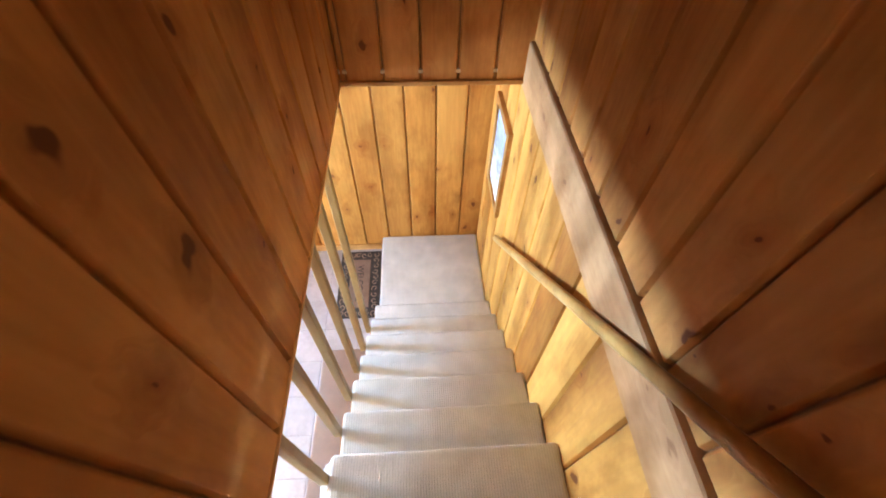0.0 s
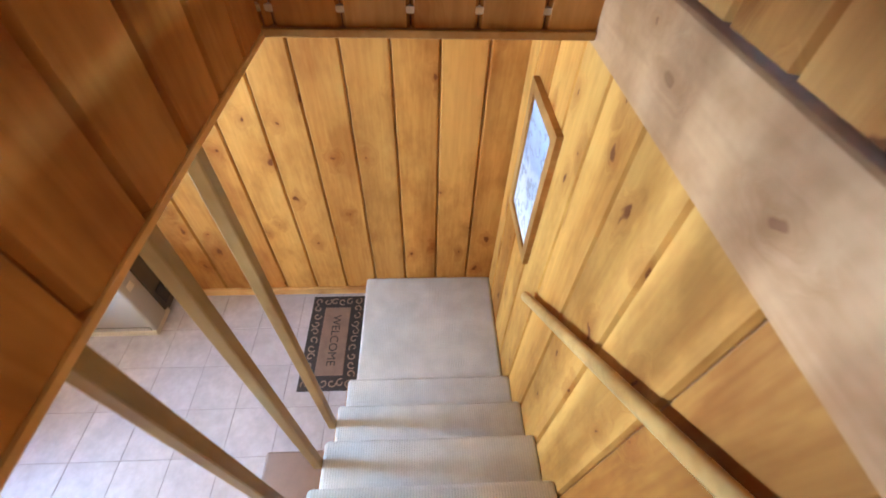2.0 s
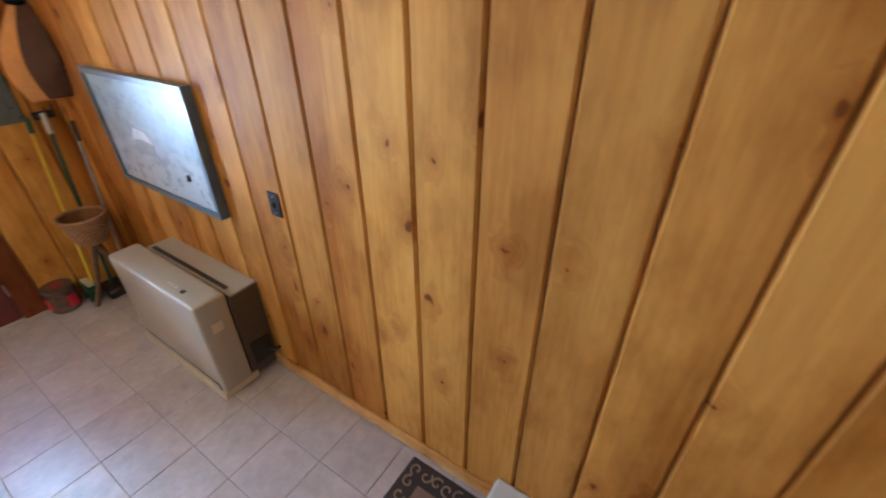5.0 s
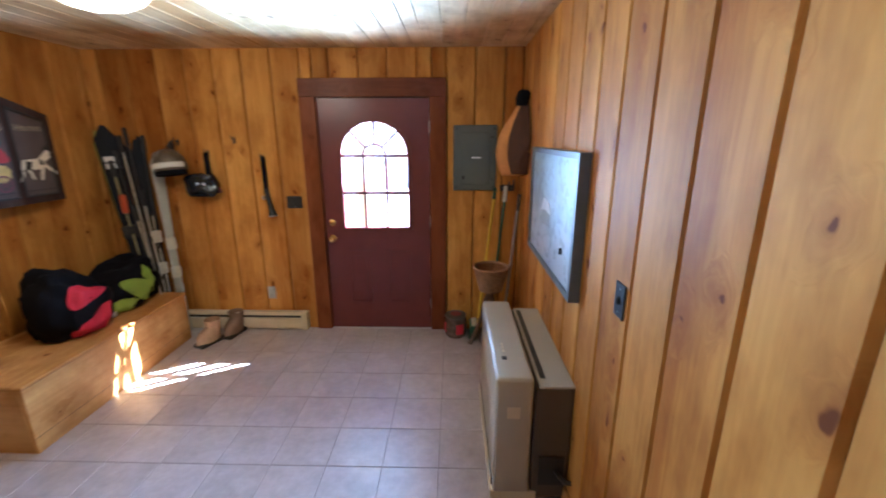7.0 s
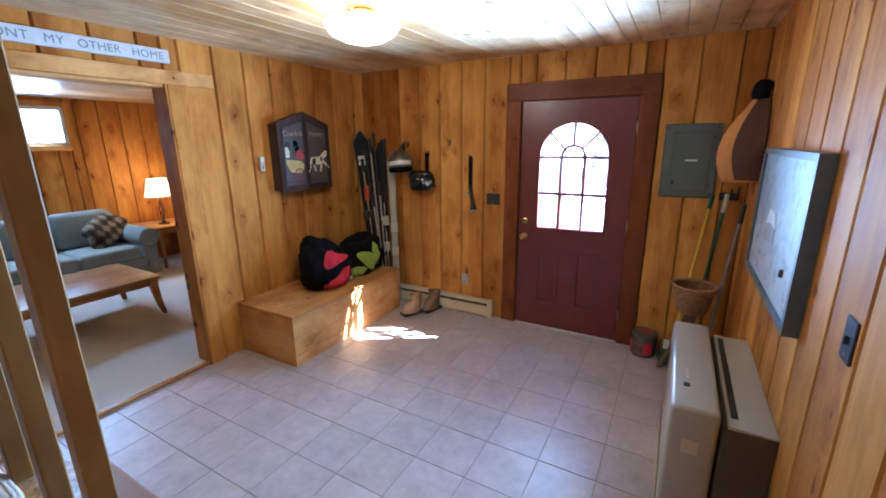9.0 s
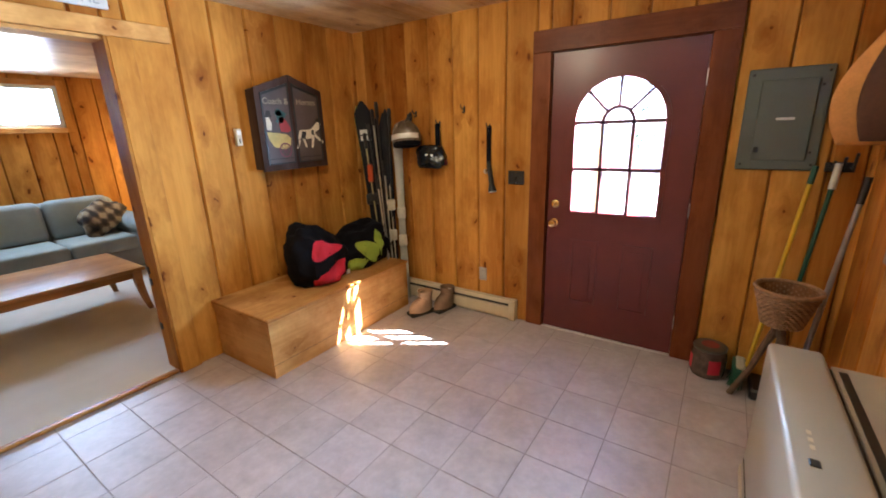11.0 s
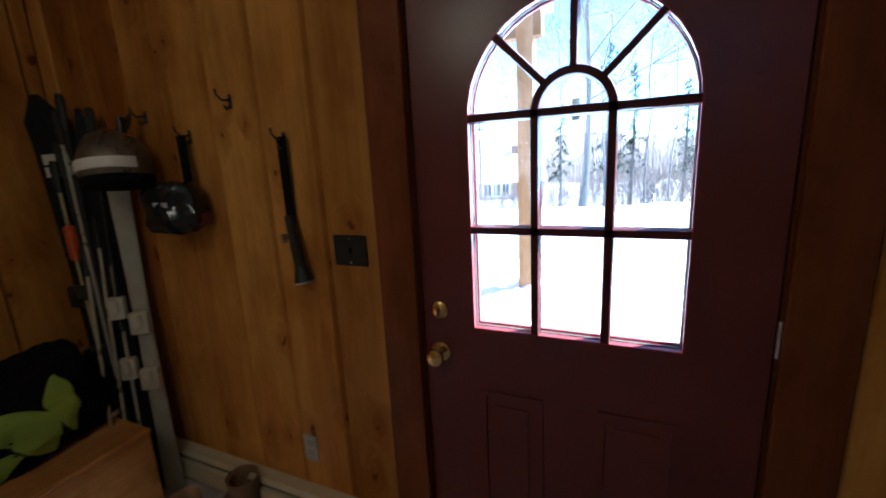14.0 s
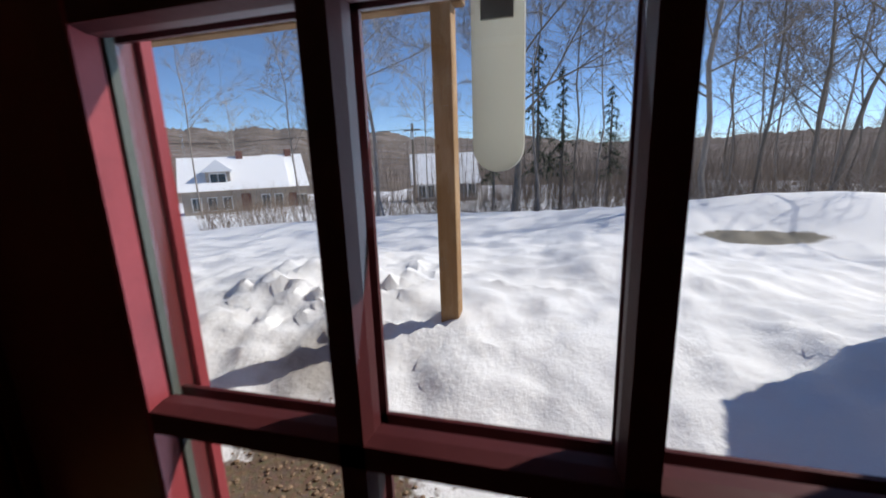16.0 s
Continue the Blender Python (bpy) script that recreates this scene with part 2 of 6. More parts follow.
def glass_material():
    q = Nodes("window_glass")
    out = q.t.nodes["Material Output"]
    tr = q.n("BsdfTransparent")
    gl = q.n("BsdfGlossy")
    gl.inputs["Roughness"].default_value = 0.02
    mx = q.n("MixShader")
    mx.inputs[0].default_value = 0.04
    q.l(tr.outputs[0], mx.inputs[1])
    q.l(gl.outputs[0], mx.inputs[2])
    q.l(mx.outputs[0], out.inputs[0])
    return q.m


GLASS = glass_material()


# ---- mesh helpers ----
def thing(name, label="", category="", group="", kind="", at=(0, 0, 0)):
    ob = new(name)
    ob.empty_display_size = 0.05
    ob.location = at
    return tagged(ob, label, category, group, kind)


def mesh_of(name, bm, material, smooth=False):
    bmesh.ops.recalc_face_normals(bm, faces=bm.faces[:])
    me = bpy.data.meshes.new(name)
    bm.to_mesh(me)
    bm.free()
    me.materials.append(material)
    if smooth:
        for p in me.polygons:
            p.use_smooth = True
        me.set_sharp_from_angle(angle=radians(40))
    return me


def part(name, bm, material, parent=None, label="", smooth=False, m=None):
    ob = new(name, mesh_of(name, bm, material, smooth))
    if parent is not None:
        ob.parent = parent
    if m is not None:
        ob.matrix_local = m
    if label:
        ob["label"] = label
    return ob


def box(bm, x0, x1, y0, y1, z0, z1, bevel=0.0, seg=1):
    r = bmesh.ops.create_cube(bm, size=1.0)
    vs = r["verts"]
    for v in vs:
        v.co = Vector(((x0 + x1) / 2 + v.co.x * (x1 - x0), (y0 + y1) / 2 + v.co.y * (y1 - y0), (z0 + z1) / 2 + v.co.z * (z1 - z0)))
    if bevel:
        es = {e for v in vs for e in v.link_edges}
        bmesh.ops.bevel(bm, geom=list(es), offset=bevel, segments=seg, affect="EDGES", profile=0.5)
    return bm


def B(*a, **kw):
    return box(bmesh.new(), *a, **kw)


def tube(bm, pts, radii, sides=8, cap=True):
    """A round bar through points, with a radius at each."""
    rings, pts = [], [Vector(p) for p in pts]
    for i, p in enumerate(pts):
        d = (pts[min(i + 1, len(pts) - 1)] - pts[max(i - 1, 0)]).normalized()
        side = d.orthogonal().normalized() if i == 0 else (side - d * side.dot(d)).normalized()
        up = d.cross(side)
        r = radii[i] if isinstance(radii, (list, tuple)) else radii
        rings.append([bm.verts.new(p + (side * math.cos(a) + up * math.sin(a)) * r)
                      for a in (2 * math.pi * k / sides for k in range(sides))])
    for a, b in zip(rings, rings[1:]):
        for k in range(sides):
            bm.faces.new((a[k], a[(k + 1) % sides], b[(k + 1) % sides], b[k]))
    if cap:
        bm.faces.new(rings[0][::-1])
        bm.faces.new(rings[-1])
    return bm


def T(pts, radii, sides=8):
    return tube(bmesh.new(), pts, radii, sides)


def lathe(bm, prof, sides=24, at=(0, 0, 0)):
    """Turned shape from (radius, height) pairs."""
    rings = []
    for r, z in prof:
        if r < 1e-5:
            rings.append([bm.verts.new((at[0], at[1], at[2] + z))])
        else:
            rings.append([bm.verts.new((at[0] + r * math.cos(2 * math.pi * k / sides), at[1] + r * math.sin(2 * math.pi * k / sides), at[2] + z)) for k in range(sides)])
    for a, b in zip(rings, rings[1:]):
        for k in range(sides):
            j = (k + 1) % sides
            if len(a) == 1 and len(b) > 1:
                bm.faces.new((a[0], b[j], b[k]))
            elif len(b) == 1 and len(a) > 1:
                bm.faces.new((a[k], a[j], b[0]))
            elif len(a) > 1:
                bm.faces.new((a[k], a[j], b[j], b[k]))
    return bm


def L(prof, sides=24, at=(0, 0, 0)):
    return lathe(bmesh.new(), prof, sides, at)


def prism(bm, outline, depth, holes=()):
    """An outline in x and z, with holes, drawn out along +y."""
    edges = []
    for loop in (outline, *holes):
        vs = [bm.verts.new((x, 0, z)) for x, z in loop]
        edges += [bm.edges.new((vs[i], vs[(i + 1) % len(vs)])) for i in range(len(vs))]
    r = bmesh.ops.triangle_fill(bm, use_beauty=True, use_dissolve=False, edges=edges)
    faces = [f for f in r["geom"] if isinstance(f, bmesh.types.BMFace)]
    ext = bmesh.ops.extrude_face_region(bm, geom=faces)
    bmesh.ops.translate(bm, verts=[v for v in ext["geom"] if isinstance(v, bmesh.types.BMVert)], vec=(0, depth, 0))
    return bm


def P(outline, depth, holes=()):
    return prism(bmesh.new(), outline, depth, holes)


def cut(rect, hole):
    """The parts of a rectangle (a0, a1, b0, b1) outside another."""
    a0, a1, b0, b1 = rect
    h0, h1, k0, k1 = hole
    if h1 <= a0 or h0 >= a1 or k1 <= b0 or k0 >= b1:
        return [rect]
    out = []
    if h0 > a0:
        out.append((a0, h0, b0, b1))
    if h1 < a1:
        out.append((h1, a1, b0, b1))
    c0, c1 = max(a0, h0), min(a1, h1)
    if k0 > b0:
        out.append((c0, c1, b0, k0))
    if k1 < b1:
        out.append((c0, c1, k1, b1))
    return out


def wall_pose(face, normal):
    """Local x along the wall, y out of it into the room, z up."""
    n = Vector(normal)
    u = n.cross(Vector((0, 0, 1)))
    m = Matrix((u, n, Vector((0, 0, 1)))).transposed().to_4x4()
    return Matrix.Translation(n * (face if abs(normal[0] + normal[1]) == 1 and (normal[0] + normal[1]) > 0 else -face)) @ m


def plank_mesh(w, z0, z1):
    c, t = 0.0095, 0.02
    w2 = w / 2 - 0.0022
    prof = [(-w2, -t), (-w2, -0.014), (-w2 + c, 0.0), (w2 - c, 0.0), (w2, -0.014), (w2, -t)]
    bm = bmesh.new()
    lo = [bm.verts.new((x, y, z0)) for x, y in prof]
    hi = [bm.verts.new((x, y, z1)) for x, y in prof]
    for k in range(len(prof)):
        j = (k + 1) % len(prof)
        bm.faces.new((lo[k], lo[j], hi[j], hi[k]))
    bm.faces.new(lo[::-1])
    bm.faces.new(hi)
    return bm


PLANKS = {}


def plank_wall(name, face, normal, c0, c1, z0, z1, pitch, seam, material, label, holes=(), back=0.12, boards=True):
    """A wall of upright boards. c0, c1: its run in world x or y; seam: where one joint lies; holes in the same measures."""
    u = Vector(normal).cross(Vector((0, 0, 1)))
    s = u.x + u.y
    lo, hi = sorted((s * c0, s * c1))
    hs = [(*sorted((s * h[0], s * h[1])), h[2], h[3]) for h in holes]
    m = wall_pose(face, normal)
    rects = [(lo, hi, z0, z1)]
    for h in hs:
        rects = [r for q in rects for r in cut(q, h)]
    bm = bmesh.new()
    for a0, a1, b0, b1 in rects:
        box(bm, a0, a1, -0.0185 - back, -0.0185, b0, b1)
    wall = new(name, mesh_of(name, bm, GROOVE if boards else material))
    wall.matrix_world = m
    tagged(wall, label, "wall", "", "structure")
    if not boards:
        return wall
    k = math.floor((lo - s * seam) / pitch)
    a = s * seam + k * pitch
    while a < hi:
        rects = [(max(a, lo), min(a + pitch, hi), z0, z1)]
        for h in hs:
            rects = [r for q in rects for r in cut(q, h)]
        for a0, a1, b0, b1 in rects:
            if a1 - a0 < 0.012 or b1 - b0 < 0.01:
                continue
            key = (round(a1 - a0, 3), round(b0, 3), round(b1, 3), material.name)
            if key not in PLANKS:
                PLANKS[key] = mesh_of("plank", plank_mesh(a1 - a0, b0, b1), material)
            p = new("plank", PLANKS[key])
            p.parent = wall
            p.location = ((a0 + a1) / 2, 0, 0)
        a += pitch
    return wall


# ---- the setting ----
NORTH, WEST, SOUTH, EAST, CEIL = 3.765, -2.912, 0.235, 1.475, 2.40
SHAFT, HEAD, SHAFT_TOP = 0.52, 2.985, 4.9
DOOR0, DOOR1, DOORH = 2.092, 3.010, 2.03
RISE, RUN, NOSE2 = 0.195, 0.235, 2.845

plank_wall("wall_north", NORTH, (0, -1, 0), WEST - 0.15, EAST + 0.15, 0, CEIL, 0.2385, 0.093, PINE, "varnished knotty pine board wall")
plank_wall("wall_west", WEST, (1, 0, 0), -3.6, NORTH, 0, CEIL, 0.2345, 0.568, PINE, "varnished knotty pine board wall round the entry door",
           [(DOOR0 - 0.02, DOOR1 + 0.02, -0.1, DOORH + 0.02)])
plank_wall("wall_south", SOUTH, (0, 1, 0), WEST, SHAFT, 0, CEIL, 0.248, -1.359, PINE, "varnished knotty pine board wall with a wide opening",
           [(-1.0, 0.42, -0.1, 2.10)])
plank_wall("wall_east_lower", EAST, (-1, 0, 0), -0.7, NORTH, 0, 2.32, 0.252, 2.589, PINE, "varnished knotty pine board wall beside the stairs")
plank_wall("wall_east_upper", EAST, (-1, 0, 0), -0.7, HEAD + 0.14, 2.565, SHAFT_TOP, 0.187, 2.495, PINE_SHAFT, "varnished pine board wall of the stairwell")
plank_wall("wall_stairwell_west", SHAFT, (1, 0, 0), -0.8, HEAD + 0.07, 2.355, SHAFT_TOP, 0.185, 2.627, PINE_SHAFT, "varnished pine board wall of the stairwell", back=0.05)
plank_wall("wall_stairwell_north", HEAD, (0, -1, 0), SHAFT - 0.0, EAST + 0.1, 2.365, SHAFT_TOP, 0.188, 0.74, PINE_SHAFT, "varnished pine board header over the stairs", back=0.05)
plank_wall("wall_stairwell_south", -0.7, (0, 1, 0), SHAFT - 0.1, EAST + 0.1, 2.3, SHAFT_TOP, 0.187, 0.7, PINE_SHAFT, "plain board wall upstairs", boards=False)


def slab(name, x0, x1, y0, y1, z0, z1, material, label, category):
    ob = new(name, mesh_of(name, B(x0, x1, y0, y1, z0, z1), material))
    return tagged(ob, label, category, "", "structure")


slab("stairwell_ceiling", SHAFT - 0.2, EAST + 0.2, -0.9, HEAD + 0.2, SHAFT_TOP, SHAFT_TOP + 0.1, PINE_PALE, "plain pale ceiling over the stairwell", "ceiling")
slab("upper_floor", SHAFT, EAST, -0.7, 0.02, 2.38, 2.53, LCARPET, "pale carpeted floor at the head of the stairs", "floor")


def ceiling_boards():
    bm = bmesh.new()
    pitch = 0.145

    def run(x0, x1, y0, y1):
        y = y0
        while y < y1 - 0.01:
            w = min(pitch, y1 - y)
            prof = [(y + 0.001, 0.02), (y + 0.001, 0.005), (y + 0.006, 0.0), (y + w - 0.006, 0.0), (y + w - 0.001, 0.005), (y + w - 0.001, 0.02)]
            a = [bm.verts.new((x0, p, CEIL + q)) for p, q in prof]
            b = [bm.verts.new((x1, p, CEIL + q)) for p, q in prof]
            for k in range(len(prof)):
                j = (k + 1) % len(prof)
                bm.faces.new((a[k], a[j], b[j], b[k]))
            y += pitch
    run(WEST - 0.1, SHAFT - 0.072, SOUTH - 0.1, HEAD + 0.0)
    run(WEST - 0.1, EAST + 0.1, HEAD + 0.0, NORTH + 0.1)
    box(bm, WEST - 0.1, SHAFT - 0.072, SOUTH - 0.1, NORTH + 0.1, CEIL + 0.02, CEIL + 0.12)
    box(bm, SHAFT - 0.072, EAST + 0.1, HEAD + 0.075, NORTH + 0.1, CEIL + 0.02, CEIL + 0.12)
    return bm


tagged(new("ceiling", mesh_of("ceiling", ceiling_boards(), PINE_PALE)), "pale knotty pine board ceiling", "ceiling", "", "structure")

# living room shell
LS, LE = -3.5, 2.6
plank_wall("wall_living_south", LS, (0, 1, 0), WEST, LE, 0, 2.3, 0.25, -1.1, PINE, "varnished knotty pine board wall with a small high window",
           [(-1.74, -0.35, 1.70, 2.17)])
plank_wall("wall_living_east", LE, (-1, 0, 0), LS, SOUTH - 0.14, 0, 2.3, 0.25, 0, PINE, "plain pine wall closing the living room", boards=False)
slab("living_ceiling", WEST - 0.1, LE + 0.1, LS - 0.1, SOUTH - 0.14, 2.28, 2.38, PINE_PALE, "pale board ceiling of the living room", "ceiling")
slab("living_carpet", WEST, LE, LS - 0.1, SOUTH - 0.02, -0.05, 0.016, LCARPET, "pale wall-to-wall carpet", "carpet")
slab("wall_living_north_east", SHAFT, LE, SOUTH - 0.14, SOUTH - 0.02, 0, 2.3, PINE, "plain wall behind the stairs", "wall")


def trim(name, bm, material, label, smooth=False):
    return tagged(new(name, mesh_of(name, bm, material, smooth)), label, "trim", "", "structure")


trim("trim_opening_side", B(-1.125, -1.0, SOUTH - 0.001, SOUTH + 0.022, 0, 2.10, bevel=0.003), PINE, "varnished pine casing of the wide opening")
trim("trim_opening_top", B(-1.33, 0.46, SOUTH - 0.001, SOUTH + 0.026, 2.10, 2.19, bevel=0.003), PINE_X, "varnished pine header board over the opening")
trim("trim_opening_jamb", B(-1.0, -0.985, SOUTH - 0.15, SOUTH + 0.018, 0, 2.10, bevel=0.002), PINE, "varnished pine jamb of the opening")
trim("trim_opening_soffit", B(-1.0, 0.42, SOUTH - 0.15, SOUTH - 0.003, 2.08, 2.10, bevel=0.002), PINE_X, "varnished pine soffit of the opening")
trim("trim_opening_jamb_far", B(0.42, 0.46, SOUTH - 0.15, SOUTH + 0.02, 0, 2.10, bevel=0.002), PINE, "varnished pine jamb near the stairs")
trim("carpet_edge_strip", B(-1.0, 0.42, SOUTH - 0.045, SOUTH + 0.0, 0.0, 0.024, bevel=0.008), RAILWOOD, "rounded oak strip between tiles and carpet")
trim("baseboard_north", B(-1.0, 0.5, NORTH - 0.016, NORTH + 0.0, 0.0, 0.085, bevel=0.004), PINE_X, "varnished pine baseboard")
trim("baseboard_north_far", B(WEST, -1.0, NORTH - 0.016, NORTH + 0.0, 0.0, 0.085, bevel=0.004), PINE_X, "varnished pine baseboard behind the heater")
trim("stair_beam_board", B(EAST - 0.022, EAST + 0.12, -0.7, HEAD + 0.075, 2.32, 2.558, bevel=0.006), PINE_BEAM, "bare pine board at the height of the upper floor")
trim("header_edge_strip", B(SHAFT, EAST - 0.022, HEAD - 0.012, HEAD + 0.07, 2.340, 2.365, bevel=0.003), RAILWOOD, "narrow pine strip under the header")
trim("stairwell_edge_strip", B(SHAFT - 0.07, SHAFT + 0.004, -0.6, HEAD, 2.335, 2.355, bevel=0.003), PINE_Y, "narrow pine strip under the stairwell wall")

# floor tiles
fl = tagged(new("floor", mesh_of("floor", B(WEST - 0.15, EAST + 0.1, SOUTH - 0.06, NORTH + 0.1, -0.12, -0.003), GROUT)), "pinkish beige ceramic tile floor with thin grout", "floor", "", "structure")
TP = 0.305
tile_me = mesh_of("tile", B(-TP / 2 + 0.002, TP / 2 - 0.002, -TP / 2 + 0.002, TP / 2 - 0.002, -0.01, 0.0, bevel=0.0015), TILE)


def lay_tiles():
    for i in range(-5, 9):
        for j in range(-8, 5):
            x, y = -1.54 + TP * (i + 0.5), 2.525 + TP * (j + 0.5)
            if y - TP / 2 > NORTH or y + TP / 2 < SOUTH - 0.01 or x > 0.75:
                continue
            t = new("tile", tile_me)
            t.parent = fl
            t.location = (x, y, random.uniform(-0.0008, 0.0))
            t.rotation_euler = (0, 0, random.choice((0, 1, 2, 3)) * math.pi / 2)


# ---- stairs ----
def stairs():
    st = thing("stairs", "cream carpeted stairs with a square landing", "stairs", "", "structure")
    bm = B(SHAFT - 0.012, EAST, NOSE2 - 0.03, NORTH, 0.0, RISE - 0.03)
    part("landing_base", bm, PINE_X, st)
    part("landing", B(SHAFT - 0.02, EAST, NOSE2 - 0.05, NORTH, RISE - 0.06, RISE, bevel=0.022, seg=3), CARPET, st, "cream carpet over the landing", True)
    for k in range(2, 13):
        y1 = NOSE2 - RUN * (k - 2)
        z = RISE * k
        s = part("step", B(0.485, EAST, y1 - RUN - 0.05, y1, z - 0.205, z, bevel=0.02, seg=3), CARPET, st, "", True)
    # closed pine side under the steps
    prof = [(NOSE2 - 0.02, 0.0), (NOSE2 - 0.02, RISE * 1.9)]
    for k in range(2, 13):
        y1 = NOSE2 - 0.03 - RUN * (k - 2)
        prof += [(y1, RISE * k - 0.03), (y1 - RUN, RISE * k - 0.03)]
    prof += [(prof[-1][0], 0.0)]
    ob = part("side_panel", P([(y, z) for y, z in prof], 0.02), PINE, st)
    ob.matrix_local = Matrix.Translation((0.50, 0, 0)) @ Matrix.Rotation(radians(90), 4, "Z")
    return st


stairs()


def baluster(y, z):
    b = thing("baluster", "square pine baluster between step and stairwell wall", "baluster", "balusters of the stairs")
    part("stick", B(0.448, 0.486, y - 0.019, y + 0.019, z - 0.03, 2.336, bevel=0.003), PINE_POST, b)
    return b


for k in range(3, 12):
    baluster(NOSE2 - RUN * (k - 2) - 0.094, RISE * k)


def handrail():
    h = thing("handrail", "oak handrail on the wall beside the stairs", "handrail")
    a, b = Vector((1.432, 2.86, 1.225)), Vector((1.432, 0.5, 1.225 + 2.36 * 0.90))
    d = (b - a).normalized()
    bm = bmesh.new()
    prof = [(0.021 * math.cos(k * math.pi / 8), 0.023 * math.sin(k * math.pi / 8)) for k in range(16)]
    up = Vector((1, 0, 0)).cross(d)
    r0 = [bm.verts.new(a + Vector((1, 0, 0)) * p + up * q) for p, q in prof]
    r1 = [bm.verts.new(b + Vector((1, 0, 0)) * p + up * q) for p, q in prof]
    for k in range(len(prof)):
        j = (k + 1) % len(prof)
        bm.faces.new((r0[k], r0[j], r1[j], r1[k]))
    bm.faces.new(r0[::-1])
    bm.faces.new(r1)
    part("rail", bm, PINE_RAIL, h, "", True)
    for s in (0.08, 0.55, 1.02, 1.49, 1.96):
        p = a + d * (s * 1.25)
        part("bracket", B(p.x + 0.01, EAST, p.y - 0.016, p.y + 0.016, p.z - 0.05, p.z - 0.018, bevel=0.004), BRASS, h, "small brass bracket")
    return h


handrail()


# ---- entry door ----
def arch(cy, half, z0, zs, n=20, grow=0.0):
    r = half + grow
    pts = [(cy - r, z0 - grow), (cy + r, z0 - grow)]
    pts += [(cy + r * math.cos(a), zs + r * math.sin(a)) for a in (math.pi * k / n for k in range(n + 1))]
    return pts


GY, GZ0, GZS, GH = 2.546, 0.952, 1.568, 0.281


def place(ob, x):
    """Turn a prism drawn in (y, z) so that it lies across x, from x towards -x."""
    ob.matrix_local = Matrix.Translation((x, 0, 0)) @ Matrix.Rotation(radians(90), 4, "Z")
    return ob


def ring_bar(bm, cy, cz, r, w, x0, x1, a0, a1, n=16):
    pr = []
    for k in range(n + 1):
        a = a0 + (a1 - a0) * k / n
        c, s = math.cos(a), math.sin(a)
        pr.append([bm.verts.new((x, cy + rr * c, cz + rr * s)) for x, rr in ((x0, r - w), (x0, r + w), ((x0 + x1) / 2, r + w), (x1, r + w * 0.75), (x1, r - w * 0.75), ((x0 + x1) / 2, r - w))])
    for a, b in zip(pr, pr[1:]):
        for k in range(6):
            j = (k + 1) % 6
            bm.faces.new((a[k], a[j], b[j], b[k]))
    bm.faces.new(pr[0])
    bm.faces.new(pr[-1][::-1])
    return bm


def bar(bm, p, q, w, x0, x1):
    """A moulded bar from p to q, both (y, z)."""
    p, q = Vector(p), Vector(q)
    d = (q - p).normalized()
    s = Vector((-d.y, d.x))
    rows = []
    for e in (p, q):
        rows.append([bm.verts.new((x, e.x + s.x * k, e.y + s.y * k)) for x, k in ((x0, -w), (x0, w), ((x0 + x1) / 2, w), (x1, w * 0.75), (x1, -w * 0.75), ((x0 + x1) / 2, -w))])
    for k in range(6):
        j = (k + 1) % 6
        bm.faces.new((rows[0][k], rows[0][j], rows[1][j], rows[1][k]))
    bm.faces.new(rows[0])
    bm.faces.new(rows[1][::-1])
    return bm


